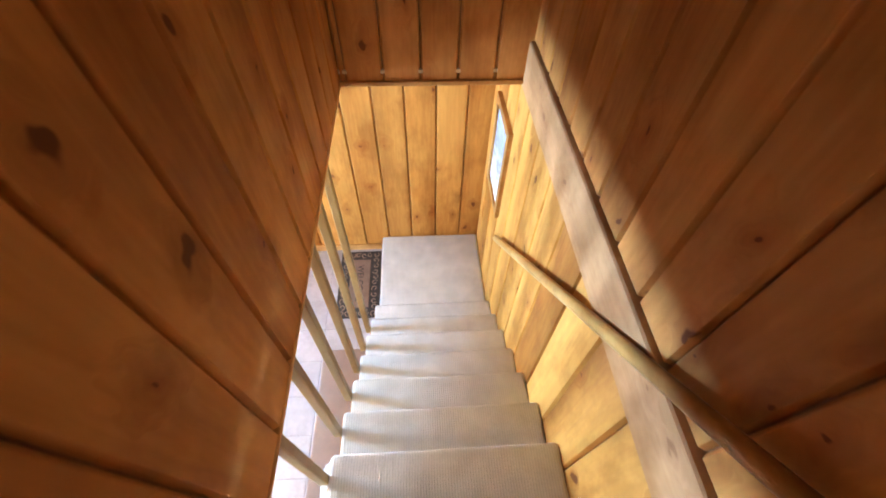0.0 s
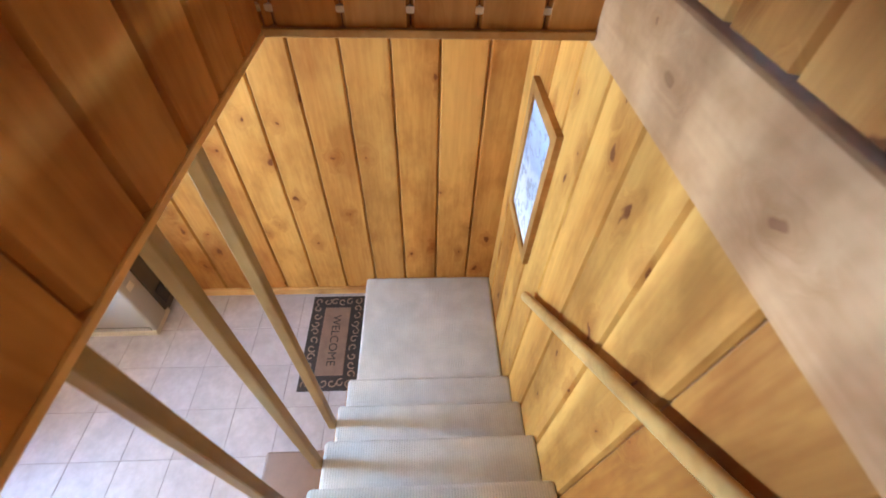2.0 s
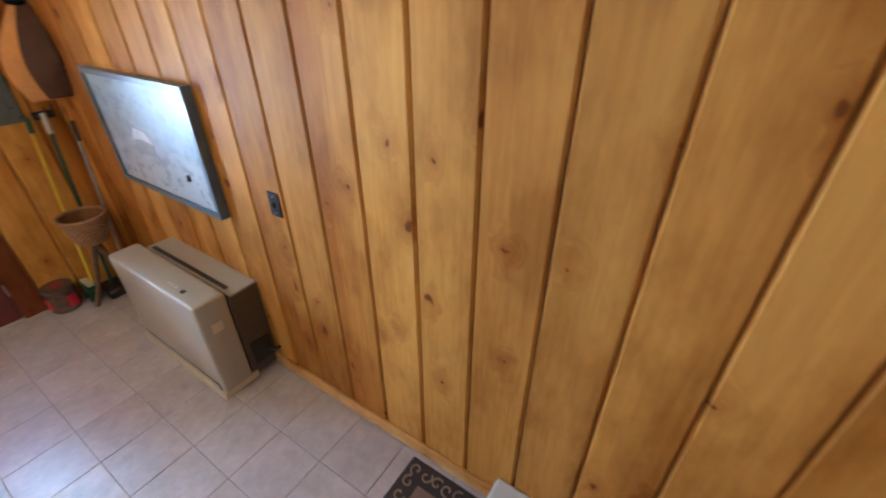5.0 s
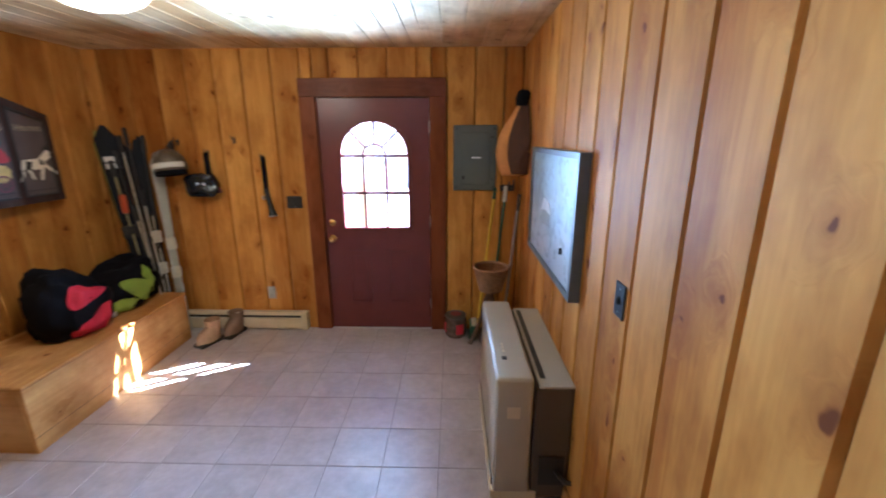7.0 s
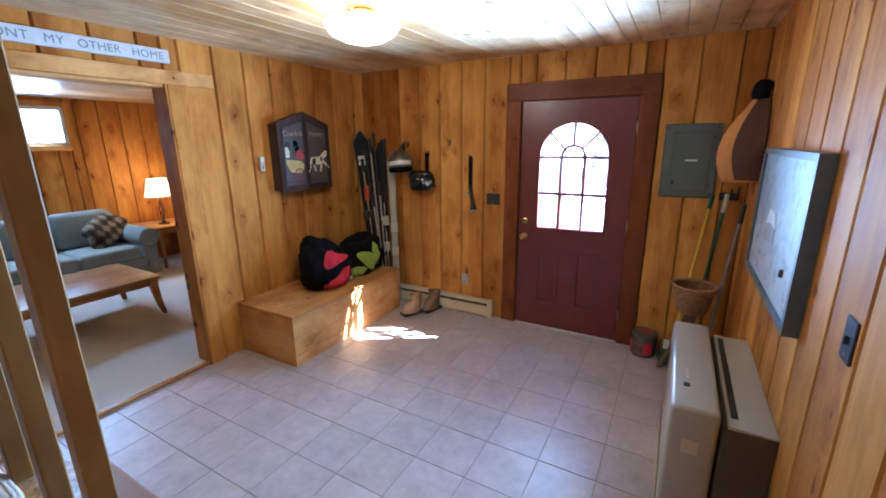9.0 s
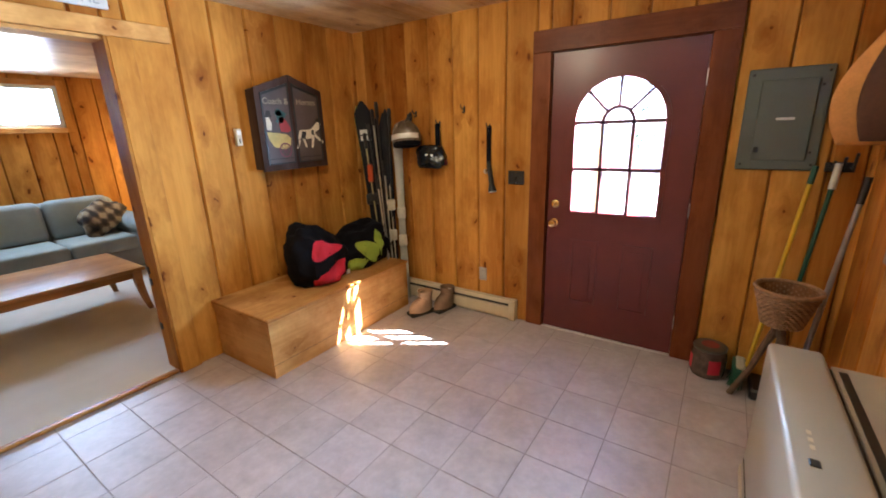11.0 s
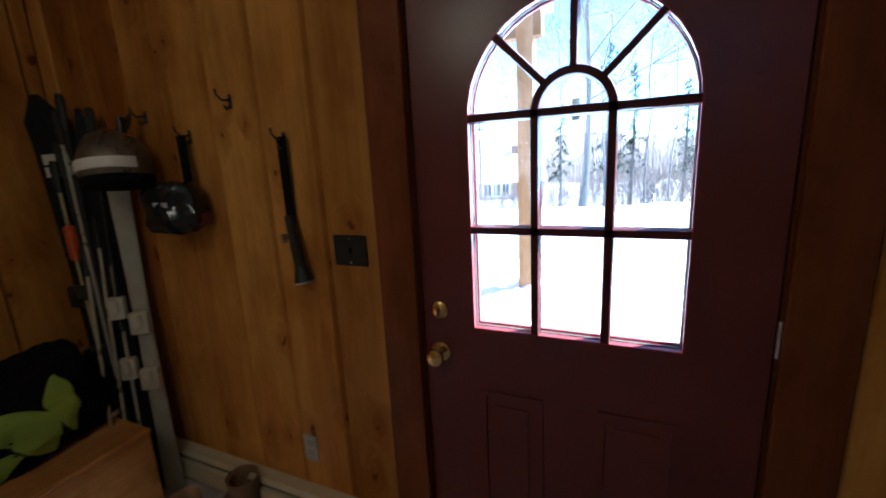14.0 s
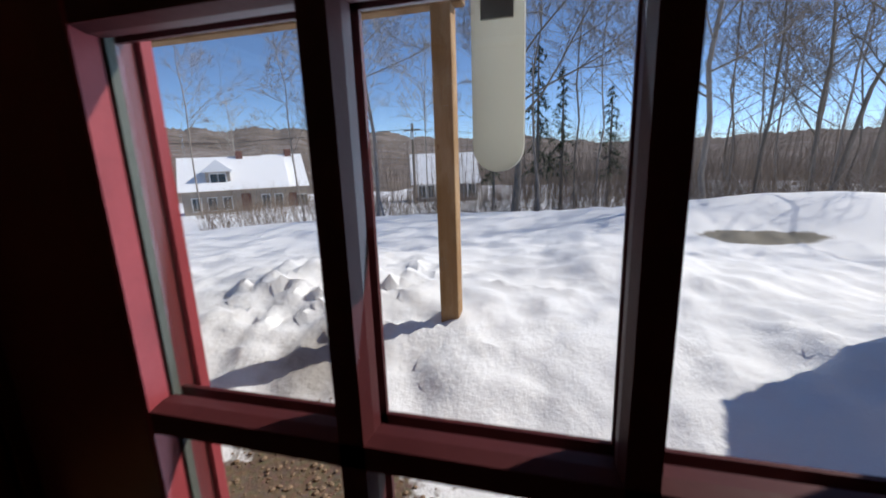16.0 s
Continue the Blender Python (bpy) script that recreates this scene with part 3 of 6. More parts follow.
def entry_door():
    d = tagged(thing("door_1"), "closed maroon entry door with an arched nine-light window", "door", "", "structure")
    x = WEST - 0.012
    g = 0.003
    slab_ = part("leaf", P([(DOOR0 + g, 0.006), (DOOR1 - g, 0.006), (DOOR1 - g, DOORH - g), (DOOR0 + g, DOORH - g)], 0.044, [arch(GY, GH, GZ0, GZS)]), MAROON, d)
    place(slab_, x)
    # raised moulding round the glass, inside and outside
    for xx, dep in ((x + 0.008, 0.010), (x - 0.043, 0.010)):
        ob = part("glass_moulding", P(arch(GY, GH, GZ0, GZS, grow=0.028), dep, [arch(GY, GH, GZ0, GZS, grow=0.0 if xx > x else -0.005)]), MAROON if xx > x else MOULDING_SUNLIT, d, "painted glass moulding")
        place(ob, xx)
    place(part("reveal", P(arch(GY, GH, GZ0, GZS, grow=0.0005), 0.0195, [arch(GY, GH, GZ0, GZS, grow=-0.004)]), MOULDING_SUNLIT, d, "reveal round the glass, coloured as sunlit red paint"), x + 0.0075)
    gl = part("pane", P(arch(GY, GH - 0.004, GZ0 + 0.004, GZS), 0.004), GLASS, d)
    place(gl, x - 0.022)
    gl.visible_shadow = False
    place(part("seal", P(arch(GY, GH, GZ0, GZS, grow=0.0), 0.007, [arch(GY, GH, GZ0, GZS, grow=-0.006)]), SEALANT, d, "grey glazing sealant"), x - 0.0145)
    # bars in the shaded tone of the red paint, inside and out
    for x0, x1, paint in ((x - 0.016, x + 0.007, MUNTIN_SHADED), (x - 0.028, x - 0.036, MUNTIN_SHADED)):
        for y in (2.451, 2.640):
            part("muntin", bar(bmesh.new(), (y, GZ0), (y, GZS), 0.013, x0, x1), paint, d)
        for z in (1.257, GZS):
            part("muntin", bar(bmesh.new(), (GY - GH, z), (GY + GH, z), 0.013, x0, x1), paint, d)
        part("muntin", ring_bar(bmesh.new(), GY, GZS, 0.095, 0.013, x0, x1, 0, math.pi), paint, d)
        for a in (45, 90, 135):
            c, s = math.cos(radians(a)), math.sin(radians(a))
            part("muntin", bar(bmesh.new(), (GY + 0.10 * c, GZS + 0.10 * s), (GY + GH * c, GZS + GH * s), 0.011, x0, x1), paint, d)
    for y0, y1 in ((2.28, 2.475), (2.63, 2.832)):
        bm = P([(y0, 0.25), (y1, 0.25), (y1, 0.745), (y0, 0.745)], 0.012, [[(y0 + 0.018, 0.268), (y1 - 0.018, 0.268), (y1 - 0.018, 0.727), (y0 + 0.018, 0.727)]])
        place(part("panel_moulding", bm, MAROON, d), x + 0.006)
        place(part("panel", P([(y0 + 0.045, 0.295), (y1 - 0.045, 0.295), (y1 - 0.045, 0.70), (y0 + 0.045, 0.70)], 0.008), MAROON, d), x + 0.004)
    rot = Matrix.Rotation(radians(90), 4, "Y")
    kn = part("door_knob", L([(0, 0), (0.032, 0), (0.032, 0.006), (0.012, 0.012), (0.011, 0.030), (0.024, 0.036), (0.029, 0.048), (0.026, 0.060), (0.012, 0.066), (0, 0.066)]), BRASS, d, "polished brass knob", True)
    kn.matrix_local = Matrix.Translation((x, 2.150, 0.858)) @ rot
    db = part("deadbolt", L([(0, 0), (0.030, 0), (0.030, 0.010), (0.022, 0.016), (0, 0.016)]), BRASS, d, "brass deadbolt rosette", True)
    db.matrix_local = Matrix.Translation((x, 2.153, 1.0)) @ rot
    part("deadbolt_turn", B(x + 0.014, x + 0.030, 2.149, 2.157, 0.985, 1.015, bevel=0.003), BRASS, d)
    for z in (0.25, 1.02, 1.80):
        part("hinge", T([(x + 0.012, DOOR1 + 0.002, z - 0.045), (x + 0.012, DOOR1 + 0.002, z + 0.045)], 0.006), STEEL, d, "steel hinge barrel")
    return d


entry_door()
trim("door_jamb_side", B(WEST - 0.19, WEST - 0.001, DOOR0 - 0.02, DOOR0, 0, DOORH + 0.02), STAIN, "red-brown stained door jamb")
trim("door_jamb_hinge", B(WEST - 0.19, WEST - 0.001, DOOR1, DOOR1 + 0.02, 0, DOORH + 0.02), STAIN, "red-brown stained door jamb")
trim("door_jamb_top", B(WEST - 0.19, WEST - 0.001, DOOR0, DOOR1, DOORH, DOORH + 0.02), STAIN_Y, "red-brown stained door head")
trim("door_stop_side", B(WEST - 0.10, WEST - 0.058, DOOR0, DOOR0 + 0.014, 0, DOORH), STAIN, "door stop strip")
trim("door_stop_hinge", B(WEST - 0.10, WEST - 0.058, DOOR1 - 0.014, DOOR1, 0, DOORH), STAIN, "door stop strip")
trim("door_stop_top", B(WEST - 0.10, WEST - 0.058, DOOR0 + 0.014, DOOR1 - 0.014, DOORH - 0.014, DOORH), STAIN_Y, "door stop strip")
trim("door_sweep", B(WEST - 0.10, WEST - 0.058, DOOR0 + 0.014, DOOR1 - 0.014, 0.0, 0.014), BLACK, "black rubber door sweep")
trim("trim_door_lock_side", B(WEST, WEST + 0.022, DOOR0 - 0.135, DOOR0 - 0.004, 0, DOORH + 0.004, bevel=0.003), STAIN, "wide red-brown stained door casing")
trim("trim_door_hinge_side", B(WEST, WEST + 0.022, DOOR1 + 0.004, DOOR1 + 0.14, 0, DOORH + 0.004, bevel=0.003), STAIN, "wide red-brown stained door casing")
trim("trim_door_top", B(WEST, WEST + 0.025, DOOR0 - 0.135, DOOR1 + 0.14, DOORH + 0.004, DOORH + 0.145, bevel=0.003), STAIN_Y, "wide red-brown stained head casing")
trim("door_sill", B(WEST - 0.19, WEST + 0.01, DOOR0, DOOR1, -0.02, 0.004, bevel=0.002), STEEL, "metal door sill")


# ---- entry: furniture ----
def heater():
    h = thing("gas_heater", "beige enamelled wall heater with a brown back section", "heater", at=(0, 0, 0))
    x0, x1 = -1.955, -1.035
    h.location.y = 0.02
    part("front_cover", B(x0, x1, 3.385, 3.56, 0.045, 0.675, bevel=0.018, seg=3), BEIGE, h, "beige enamelled front cover", True)
    part("base", B(x0 + 0.006, x1 - 0.006, 3.375, 3.60, 0.0, 0.055, bevel=0.006), CREAM, h, "cream base plate")
    part("grille", B(x0 + 0.03, x1 - 0.03, 3.381, 3.40, 0.062, 0.105, bevel=0.003), BEIGE_DARK, h, "dark air outlet grille")
    for i in range(5):
        part("louvre", B(x0 + 0.035, x1 - 0.035, 3.3785, 3.383, 0.066 + i * 0.008, 0.069 + i * 0.008), BEIGE, h)
    part("back_section", B(x0 + 0.02, x1 - 0.01, 3.57, 3.745, 0.02, 0.62, bevel=0.006), BEIGE_DARK, h, "brown enamelled back section")
    part("back_top", B(x0 + 0.02, x1 - 0.01, 3.585, 3.745, 0.62, 0.632, bevel=0.003), BEIGE, h, "beige top plate")
    part("slot", B(x0 + 0.06, x1 - 0.08, 3.60, 3.625, 0.631, 0.634), BLACK, h, "dark filter slot")
    part("control_button", B(-1.235, -1.205, 3.43, 3.455, 0.673, 0.679, bevel=0.002), BLACK, h, "small black button")
    for i in range(3):
        part("control_mark", B(-1.30 - i * 0.035, -1.28 - i * 0.035, 3.44, 3.452, 0.6745, 0.6765), CREAM, h)
    part("rating_label", B(x1 - 0.002, x1 + 0.0015, 3.44, 3.50, 0.47, 0.53), CREAM, h, "small printed label of plain bars")
    part("side_vent", B(x1 - 0.003, x1 + 0.001, 3.60, 3.72, 0.10, 0.26), BLACK, h, "dark side vent")
    part("gas_pipe", T([(x1 - 0.02, 3.68, 0.18), (x1 + 0.03, 3.69, 0.18), (x1 + 0.045, 3.72, 0.16), (x1 + 0.045, NORTH, 0.15)], 0.011), BLACK, h, "black connection pipe", True)
    return h


heater()


def framed_picture(name, label, w, h, depth, frame_w, frame_mat, m, paint):
    t = tagged(thing(name), label, "picture")
    t.matrix_world = m
    o = [(-w / 2, -h / 2), (w / 2, -h / 2), (w / 2, h / 2), (-w / 2, h / 2)]
    i = [(x * (w - 2 * frame_w) / w, z * (h - 2 * frame_w) / h) for x, z in o]
    part("frame", P(o, depth, [i]), frame_mat, t)
    part("canvas", B(-w / 2 + frame_w, w / 2 - frame_w, 0.0, depth - 0.012, -h / 2 + frame_w, h / 2 - frame_w), paint, t, "winter scene in pale blues and greys")
    return t


def winter_paint(name, sky_c, snow_c, dark_c, scale):
    q = Nodes(name)
    v = q.coords(shift=False)
    sep = q.n("SeparateXYZ")
    q.l(v, sep.inputs[0])
    a = q.noise(v, scale, 5.0, 0.65)
    b = q.noise(v, scale * 3.5, 4.0, 0.6)
    f = q.math("ADD", q.math("MULTIPLY_ADD", sep.outputs[2], 0.9, 0.5), q.math("MULTIPLY", q.math("SUBTRACT", a, 0.5), 0.5))
    col = q.ramp(f, [(0.15, snow_c), (0.42, tuple(c * 0.85 for c in snow_c)), (0.55, tuple((c + d) / 2 for c, d in zip(sky_c, dark_c))), (0.75, sky_c)])
    col = q.mix(q.math("MULTIPLY", q.math("GREATER_THAN", b, 0.56), 0.6), col, dark_c)
    return q.set(col, 0.42)


PAINT_A = winter_paint("winter_landscape_paint", (0.29, 0.38, 0.44), (0.45, 0.50, 0.54), (0.15, 0.18, 0.21), 5)
PAINT_B = winter_paint("snowy_hill_paint", (0.46, 0.56, 0.74), (0.80, 0.81, 0.82), (0.20, 0.18, 0.19), 7)
FRAME_GREY = plain("blue_grey_frame", (0.10, 0.13, 0.16), 0.35, vary=0.2)
big = framed_picture("picture", "large winter landscape picture in a dark grey frame", 1.03, 0.645, 0.05, 0.028, FRAME_GREY, Matrix.Translation((-1.62, NORTH, 1.338)) @ Matrix.Rotation(radians(180), 4, "Z"), PAINT_A)
part("barn", P([(-0.02, -0.09), (0.17, -0.10), (0.17, -0.03), (0.10, 0.0), (-0.02, -0.02)], 0.002), plain("barn_paint", (0.25, 0.27, 0.29), 0.4), big.children[1], "small grey barn", m=Matrix.Translation((0.0, 0.038, 0)))
part("barn_roof", P([(-0.04, -0.02), (0.02, 0.04), (0.14, 0.05), (0.20, -0.03), (0.10, -0.01)], 0.003), plain("painted_snow", (0.62, 0.65, 0.67), 0.45, vary=0.15), big.children[1], "snowy roof", m=Matrix.Translation((0.0, 0.038, 0)))
part("tree_stump", L([(0, 0), (0.012, 0.0), (0.010, 0.03), (0, 0.03)], 8), BLACK, big.children[1], "dark tree stump", m=Matrix.Translation((-0.30, 0.040, -0.16)))
framed_picture("picture", "snowy hill picture in a honey pine frame", 0.47, 0.74, 0.028, 0.055, RAILWOOD, Matrix.Translation((EAST, 3.285, 1.60)) @ Matrix.Rotation(radians(90), 4, "Z"), PAINT_B)


def switch_plate(m, mat_, label, w=0.075, h=0.12, toggle=True):
    s = tagged(thing("light_switch" if toggle else "wall_outlet"), label, "switch" if toggle else "outlet")
    s.matrix_world = m
    part("plate", B(-w / 2, w / 2, 0, 0.007, -h / 2, h / 2, bevel=0.003), mat_, s)
    if toggle:
        part("toggle", B(-0.006, 0.006, 0.006, 0.016, -0.012, 0.012, bevel=0.002), mat_, s)
        for z in (-0.04, 0.04):
            part("screw", B(-0.003, 0.003, 0.006, 0.008, z - 0.003, z + 0.003), STEEL, s)
    else:
        for z in (-0.022, 0.022):
            part("socket", B(-0.014, 0.014, 0.006, 0.009, z - 0.013, z + 0.013, bevel=0.003), mat_, s)
            for xx in (-0.005, 0.005):
                part("slot", B(xx - 0.001, xx + 0.001, 0.0085, 0.0095, z - 0.004, z + 0.006), BLACK, s)
    return s


OUTLET = plain("grey_plastic", (0.42, 0.41, 0.38), 0.4)
switch_plate(Matrix.Translation((-0.685, NORTH, 1.20)) @ Matrix.Rotation(radians(180), 4, "Z"), BLACK, "black wall switch on the pine wall")
switch_plate(Matrix.Translation((WEST, 1.84, 1.180)) @ Matrix.Rotation(radians(-90), 4, "Z"), BLACK, "black double switch plate beside the door", 0.132, 0.105)
switch_plate(Matrix.Translation((WEST, 1.55, 0.348)) @ Matrix.Rotation(radians(-90), 4, "Z"), OUTLET, "grey wall outlet above the baseboard heater", 0.07, 0.115, False)


def storage_bench():
    b = thing("storage_bench", "varnished pine storage bench along the wall", "bench")
    x0, x1, y0, y1 = -2.69, -1.285, SOUTH + 0.003, 0.885
    part("body_front", B(x0, x1, y1 - 0.022, y1, 0.0, 0.405, bevel=0.002), PINE_X, b)
    part("body_end", B(x1 - 0.022, x1 + 0.001, y0, y1 - 0.023, 0.0, 0.405, bevel=0.002), PINE_Y, b)
    part("lid", B(x0, x1 + 0.014, y0, y1 + 0.016, 0.407, 0.43, bevel=0.005), PINE_X, b)
    part("joint", B(x0, x1, y1 - 0.0005, y1 + 0.0008, 0.094, 0.097), GROOVE, b)
    return b


storage_bench()


def baseboard_heater():
    h = thing("baseboard_heater", "cream enamelled baseboard heater under the hooks", "heater")
    y0, y1 = 0.45, 1.875
    prof = [(0.0, 0.01), (0.055, 0.01), (0.062, 0.03), (0.062, 0.115), (0.045, 0.118), (0.045, 0.142), (0.058, 0.145), (0.050, 0.170), (0.0, 0.172)]
    bm = bmesh.new()
    a = [bm.verts.new((WEST + x, y0, z)) for x, z in prof]
    c = [bm.verts.new((WEST + x, y1 - 0.05, z)) for x, z in prof]
    for k in range(len(prof)):
        j = (k + 1) % len(prof)
        bm.faces.new((a[k], a[j], c[j], c[k]))
    bm.faces.new(a[::-1])
    bm.faces.new(c)
    part("cover", bm, CREAM, h)
    part("slot", B(WEST + 0.044, WEST + 0.0455, y0, y1 - 0.05, 0.118, 0.142), BLACK, h, "dark air slot")
    part("end_cap", B(WEST, WEST + 0.066, y1 - 0.055, y1, 0.0, 0.176, bevel=0.004), CREAM, h)
    return h


baseboard_heater()


def electric_panel():
    p = tagged(thing("electric_panel"), "grey-green electrical panel on the pine wall", "electrical panel")
    p.matrix_world = Matrix.Translation((WEST, 3.385, 1.55)) @ Matrix.Rotation(radians(-90), 4, "Z")
    part("cover", B(-0.178, 0.178, 0, 0.022, -0.265, 0.265, bevel=0.006), GREYGREEN, p)
    d = part("panel_door", B(-0.125, 0.115, 0.022, 0.032, -0.215, 0.205, bevel=0.004), GREYGREEN, p)
    part("label_strip", B(-0.05, 0.03, 0.0315, 0.033, 0.0, 0.013), WHITE, d, "white label strip")
    part("latch", B(0.085, 0.105, 0.031, 0.038, -0.17, -0.14, bevel=0.003), BLACK, d, "black latch")
    for x, z in ((-0.155, 0.235), (0.155, 0.235), (-0.155, -0.235), (0.155, -0.235), (-0.14, 0.17), (-0.14, -0.17)):
        part("screw", B(x - 0.006, x + 0.006, 0.021, 0.025, z - 0.006, z + 0.006, bevel=0.002), BLACK, p)
    return p


electric_panel()


def low_chest():
    c = thing("low_chest", "brown covered low chest beside the stairs", "chest")
    FAB = plain("brown_leatherette", (0.24, 0.15, 0.11), 0.55, vary=0.12)
    part("body", B(0.115, 0.47, 1.35, 2.42, 0.0, 0.385, bevel=0.02, seg=3), FAB, c, "", True)
    part("top", B(0.10, 0.478, 1.335, 2.435, 0.38, 0.425, bevel=0.018, seg=3), FAB, c, "", True)
    return c


low_chest()


def doormat():
    m = tagged(thing("doormat"), "brown welcome doormat with a dark scroll border", "doormat")
    m.matrix_world = Matrix.Translation((0.268, 3.325, 0.0))
    DARKMAT = plain("dark_rubber_mat", (0.035, 0.024, 0.020), 0.8, vary=0.4, bump=0.5)
    COIR = plain("brown_coir", (0.22, 0.135, 0.095), 0.95, vary=0.2, bump=0.7, fine=220)
    SCROLL = plain("scroll_pattern_coir", (0.26, 0.17, 0.12), 0.95, vary=0.2)
    part("backing", B(-0.205, 0.205, -0.395, 0.395, 0.0005, 0.009, bevel=0.003), DARKMAT, m)
    part("centre", B(-0.10, 0.10, -0.285, 0.285, 0.008, 0.0125, bevel=0.002), COIR, m, "plain brown centre panel")
    bm = bmesh.new()
    rng = random.Random(5)

    def scroll(cx, cy, r, flip, a0):
        pts = [(cx + r * (1 - k / 16) * math.cos(a0 + flip * k * 0.5), cy + r * (1 - k / 16) * math.sin(a0 + flip * k * 0.5), 0.009) for k in range(12)]
        tube(bm, pts, 0.0052, 5)
    n = 11
    for i in range(n):
        y = -0.345 + 0.69 * i / (n - 1)
        for x in (-0.152, 0.152):
            scroll(x, y, 0.032, 1 if i % 2 else -1, rng.uniform(0, 6))
    for i in range(4):
        x = -0.09 + 0.06 * i
        for y in (-0.34, 0.34):
            scroll(x, y, 0.032, 1 if i % 2 else -1, rng.uniform(0, 6))
    part("scroll_border", bm, SCROLL, m, "raised curling scroll pattern")
    write("lettering", "WELCOME", 0.088, DARKMAT, m, Matrix.Translation((0.0, 0.0, 0.0128)) @ Matrix.Rotation(radians(-90), 4, "Z"), 0.0012)
    return m


def write(name, text, size, material, parent, m, depth=0.001, align="CENTER", spacing=1.0):
    cu = bpy.data.curves.new(name, "FONT")
    cu.body, cu.size, cu.extrude, cu.align_x, cu.align_y = text, size, depth, align, "CENTER"
    cu.space_character = spacing
    tmp = bpy.data.objects.new("tmp", cu)
    scene.collection.objects.link(tmp)
    bpy.context.view_layer.update()
    me = bpy.data.meshes.new_from_object(tmp.evaluated_get(bpy.context.evaluated_depsgraph_get()))
    bpy.data.objects.remove(tmp)
    me.materials.clear()
    me.materials.append(material)
    ob = new(name, me)
    ob.parent = parent
    ob.matrix_local = m
    return ob


doormat()


def ceiling_light():
    c = tagged(thing("ceiling_light"), "lit frosted bowl ceiling light with a brass base", "ceiling light")
    c.location = (-1.25, 1.75, CEIL)
    part("base", L([(0, 0), (0.085, 0), (0.085, -0.03), (0.07, -0.05), (0, -0.05)]), BRASS, c, "brass base plate", True)
    bowl = part("bowl", L([(0.205, -0.065), (0.200, -0.09), (0.17, -0.128), (0.11, -0.158), (0.05, -0.172), (0, -0.175)], 32), glow("lit_frosted_glass", (1.0, 0.80, 0.48), 0.30), c, "glowing frosted glass bowl", True)
    bowl.visible_shadow = False
    part("rim", ring_flat(0.207, 0.004, -0.065), BRASS, c, "thin brass rim")
    for k in range(3):
        a = 2 * math.pi * k / 3 + 0.4
        part("clip", T([(0.08 * math.cos(a), 0.08 * math.sin(a), -0.04), (0.211 * math.cos(a), 0.211 * math.sin(a), -0.05), (0.211 * math.cos(a), 0.211 * math.sin(a), -0.08)], 0.005), BRASS, c, "brass arm")
    return c


def ring_flat(r, w, z, sides=32):
    return tube(bmesh.new(), [(r * math.cos(2 * math.pi * k / sides), r * math.sin(2 * math.pi * k / sides), z) for k in range(sides + 1)], w, 6)


ceiling_light()


# ---- entry: things on walls and floor ----
def lumpy(name, c, size, seed, bm_n=(36, 24), petal=None, grow=0.0, wedge=0.0):
    """A slumped soft body, taller to one end by wedge; petal (u, v, u, v, width, bend) keeps a leaf of its skin."""
    bm = bmesh.new()
    nu, nv = bm_n
    off = Vector((seed * 3.1, seed * 1.7, 0))

    def skin(u, v):
        th, ph = 2 * math.pi * u, math.pi * v
        d = Vector((math.sin(ph) * math.cos(th), math.sin(ph) * math.sin(th), math.cos(ph)))
        r = 1.0 + 0.30 * noise.noise(d * 1.3 + off) + 0.10 * noise.noise(d * 4.0 + off * 2) + 0.04 * noise.noise(d * 9.0 + off) + grow
        p = Vector([math.copysign(abs(k) ** e, k) * w * r for k, e, w in zip(d, (0.8, 0.8, 0.85), size)])
        if p.z > 0:
            p.z *= 1 + wedge * p.x / size[0]
        p.z = max(p.z, -size[2] * 0.72)
        return bm.verts.new(Vector(c) + p)
    if petal:
        u0, v0, u1, v1, wide, bend = petal
        ln = math.hypot(u1 - u0, (v1 - v0) / 2)
        nx, ny = -(v1 - v0) / 2 / ln, 2 * (u1 - u0) / ln
        rows = []
        for k in range(nv + 1):
            f = 0.01 + 0.98 * k / nv
            w = wide * math.sin(math.pi * f ** 0.8) ** 0.8
            m = bend * math.sin(math.pi * f)
            rows.append([skin(u0 + (u1 - u0) * f + nx * (m + w * (2 * i / nu - 1)) / 2, v0 + (v1 - v0) * f + ny * (m + w * (2 * i / nu - 1)) / 2) for i in range(nu + 1)])
    else:
        rows = [[skin(i / nu, 0.02 + 0.96 * k / nv) for i in range(nu)] for k in range(nv + 1)]
    n = len(rows[0])
    for a, b in zip(rows, rows[1:]):
        for i in range(n - 1 if petal else n):
            k = (i + 1) % n
            bm.faces.new((a[i], b[i], b[k], a[k]))
    if not petal:
        bm.faces.new(rows[0])
        bm.faces.new(rows[-1][::-1])
    return bm


RED = plain("pink_red_cloth", (0.56, 0.014, 0.038), 0.8, vary=0.15, bump=0.3)
LIME = plain("lime_green_cloth", (0.26, 0.36, 0.035), 0.75, vary=0.15, bump=0.3)


def ski_bag(c, size, seed, colour, label, petals, wedge):
    b = thing("ski_boot_bag", label, "bag", "bags on the bench")
    part("body", lumpy("body", c, size, seed, (44, 30), None, 0.0, wedge), BLACKCLOTH, b, "", True)
    for reg in petals:
        part("panel", lumpy("panel", c, size, seed, (10, 18), reg, 0.025, wedge), colour, b, "bright cloth panel", True)
    z = c[2] + size[2] * 0.75
    part("strap", T([(c[0] - size[0] * 0.5, c[1] + size[1] * 0.55, z - 0.08), (c[0] - size[0] * 0.1, c[1] + size[1] * 0.62, z - 0.05), (c[0] + size[0] * 0.35, c[1] + size[1] * 0.7, z - 0.12)], 0.010, 6), BLACKCLOTH, b, "black carry strap", True)
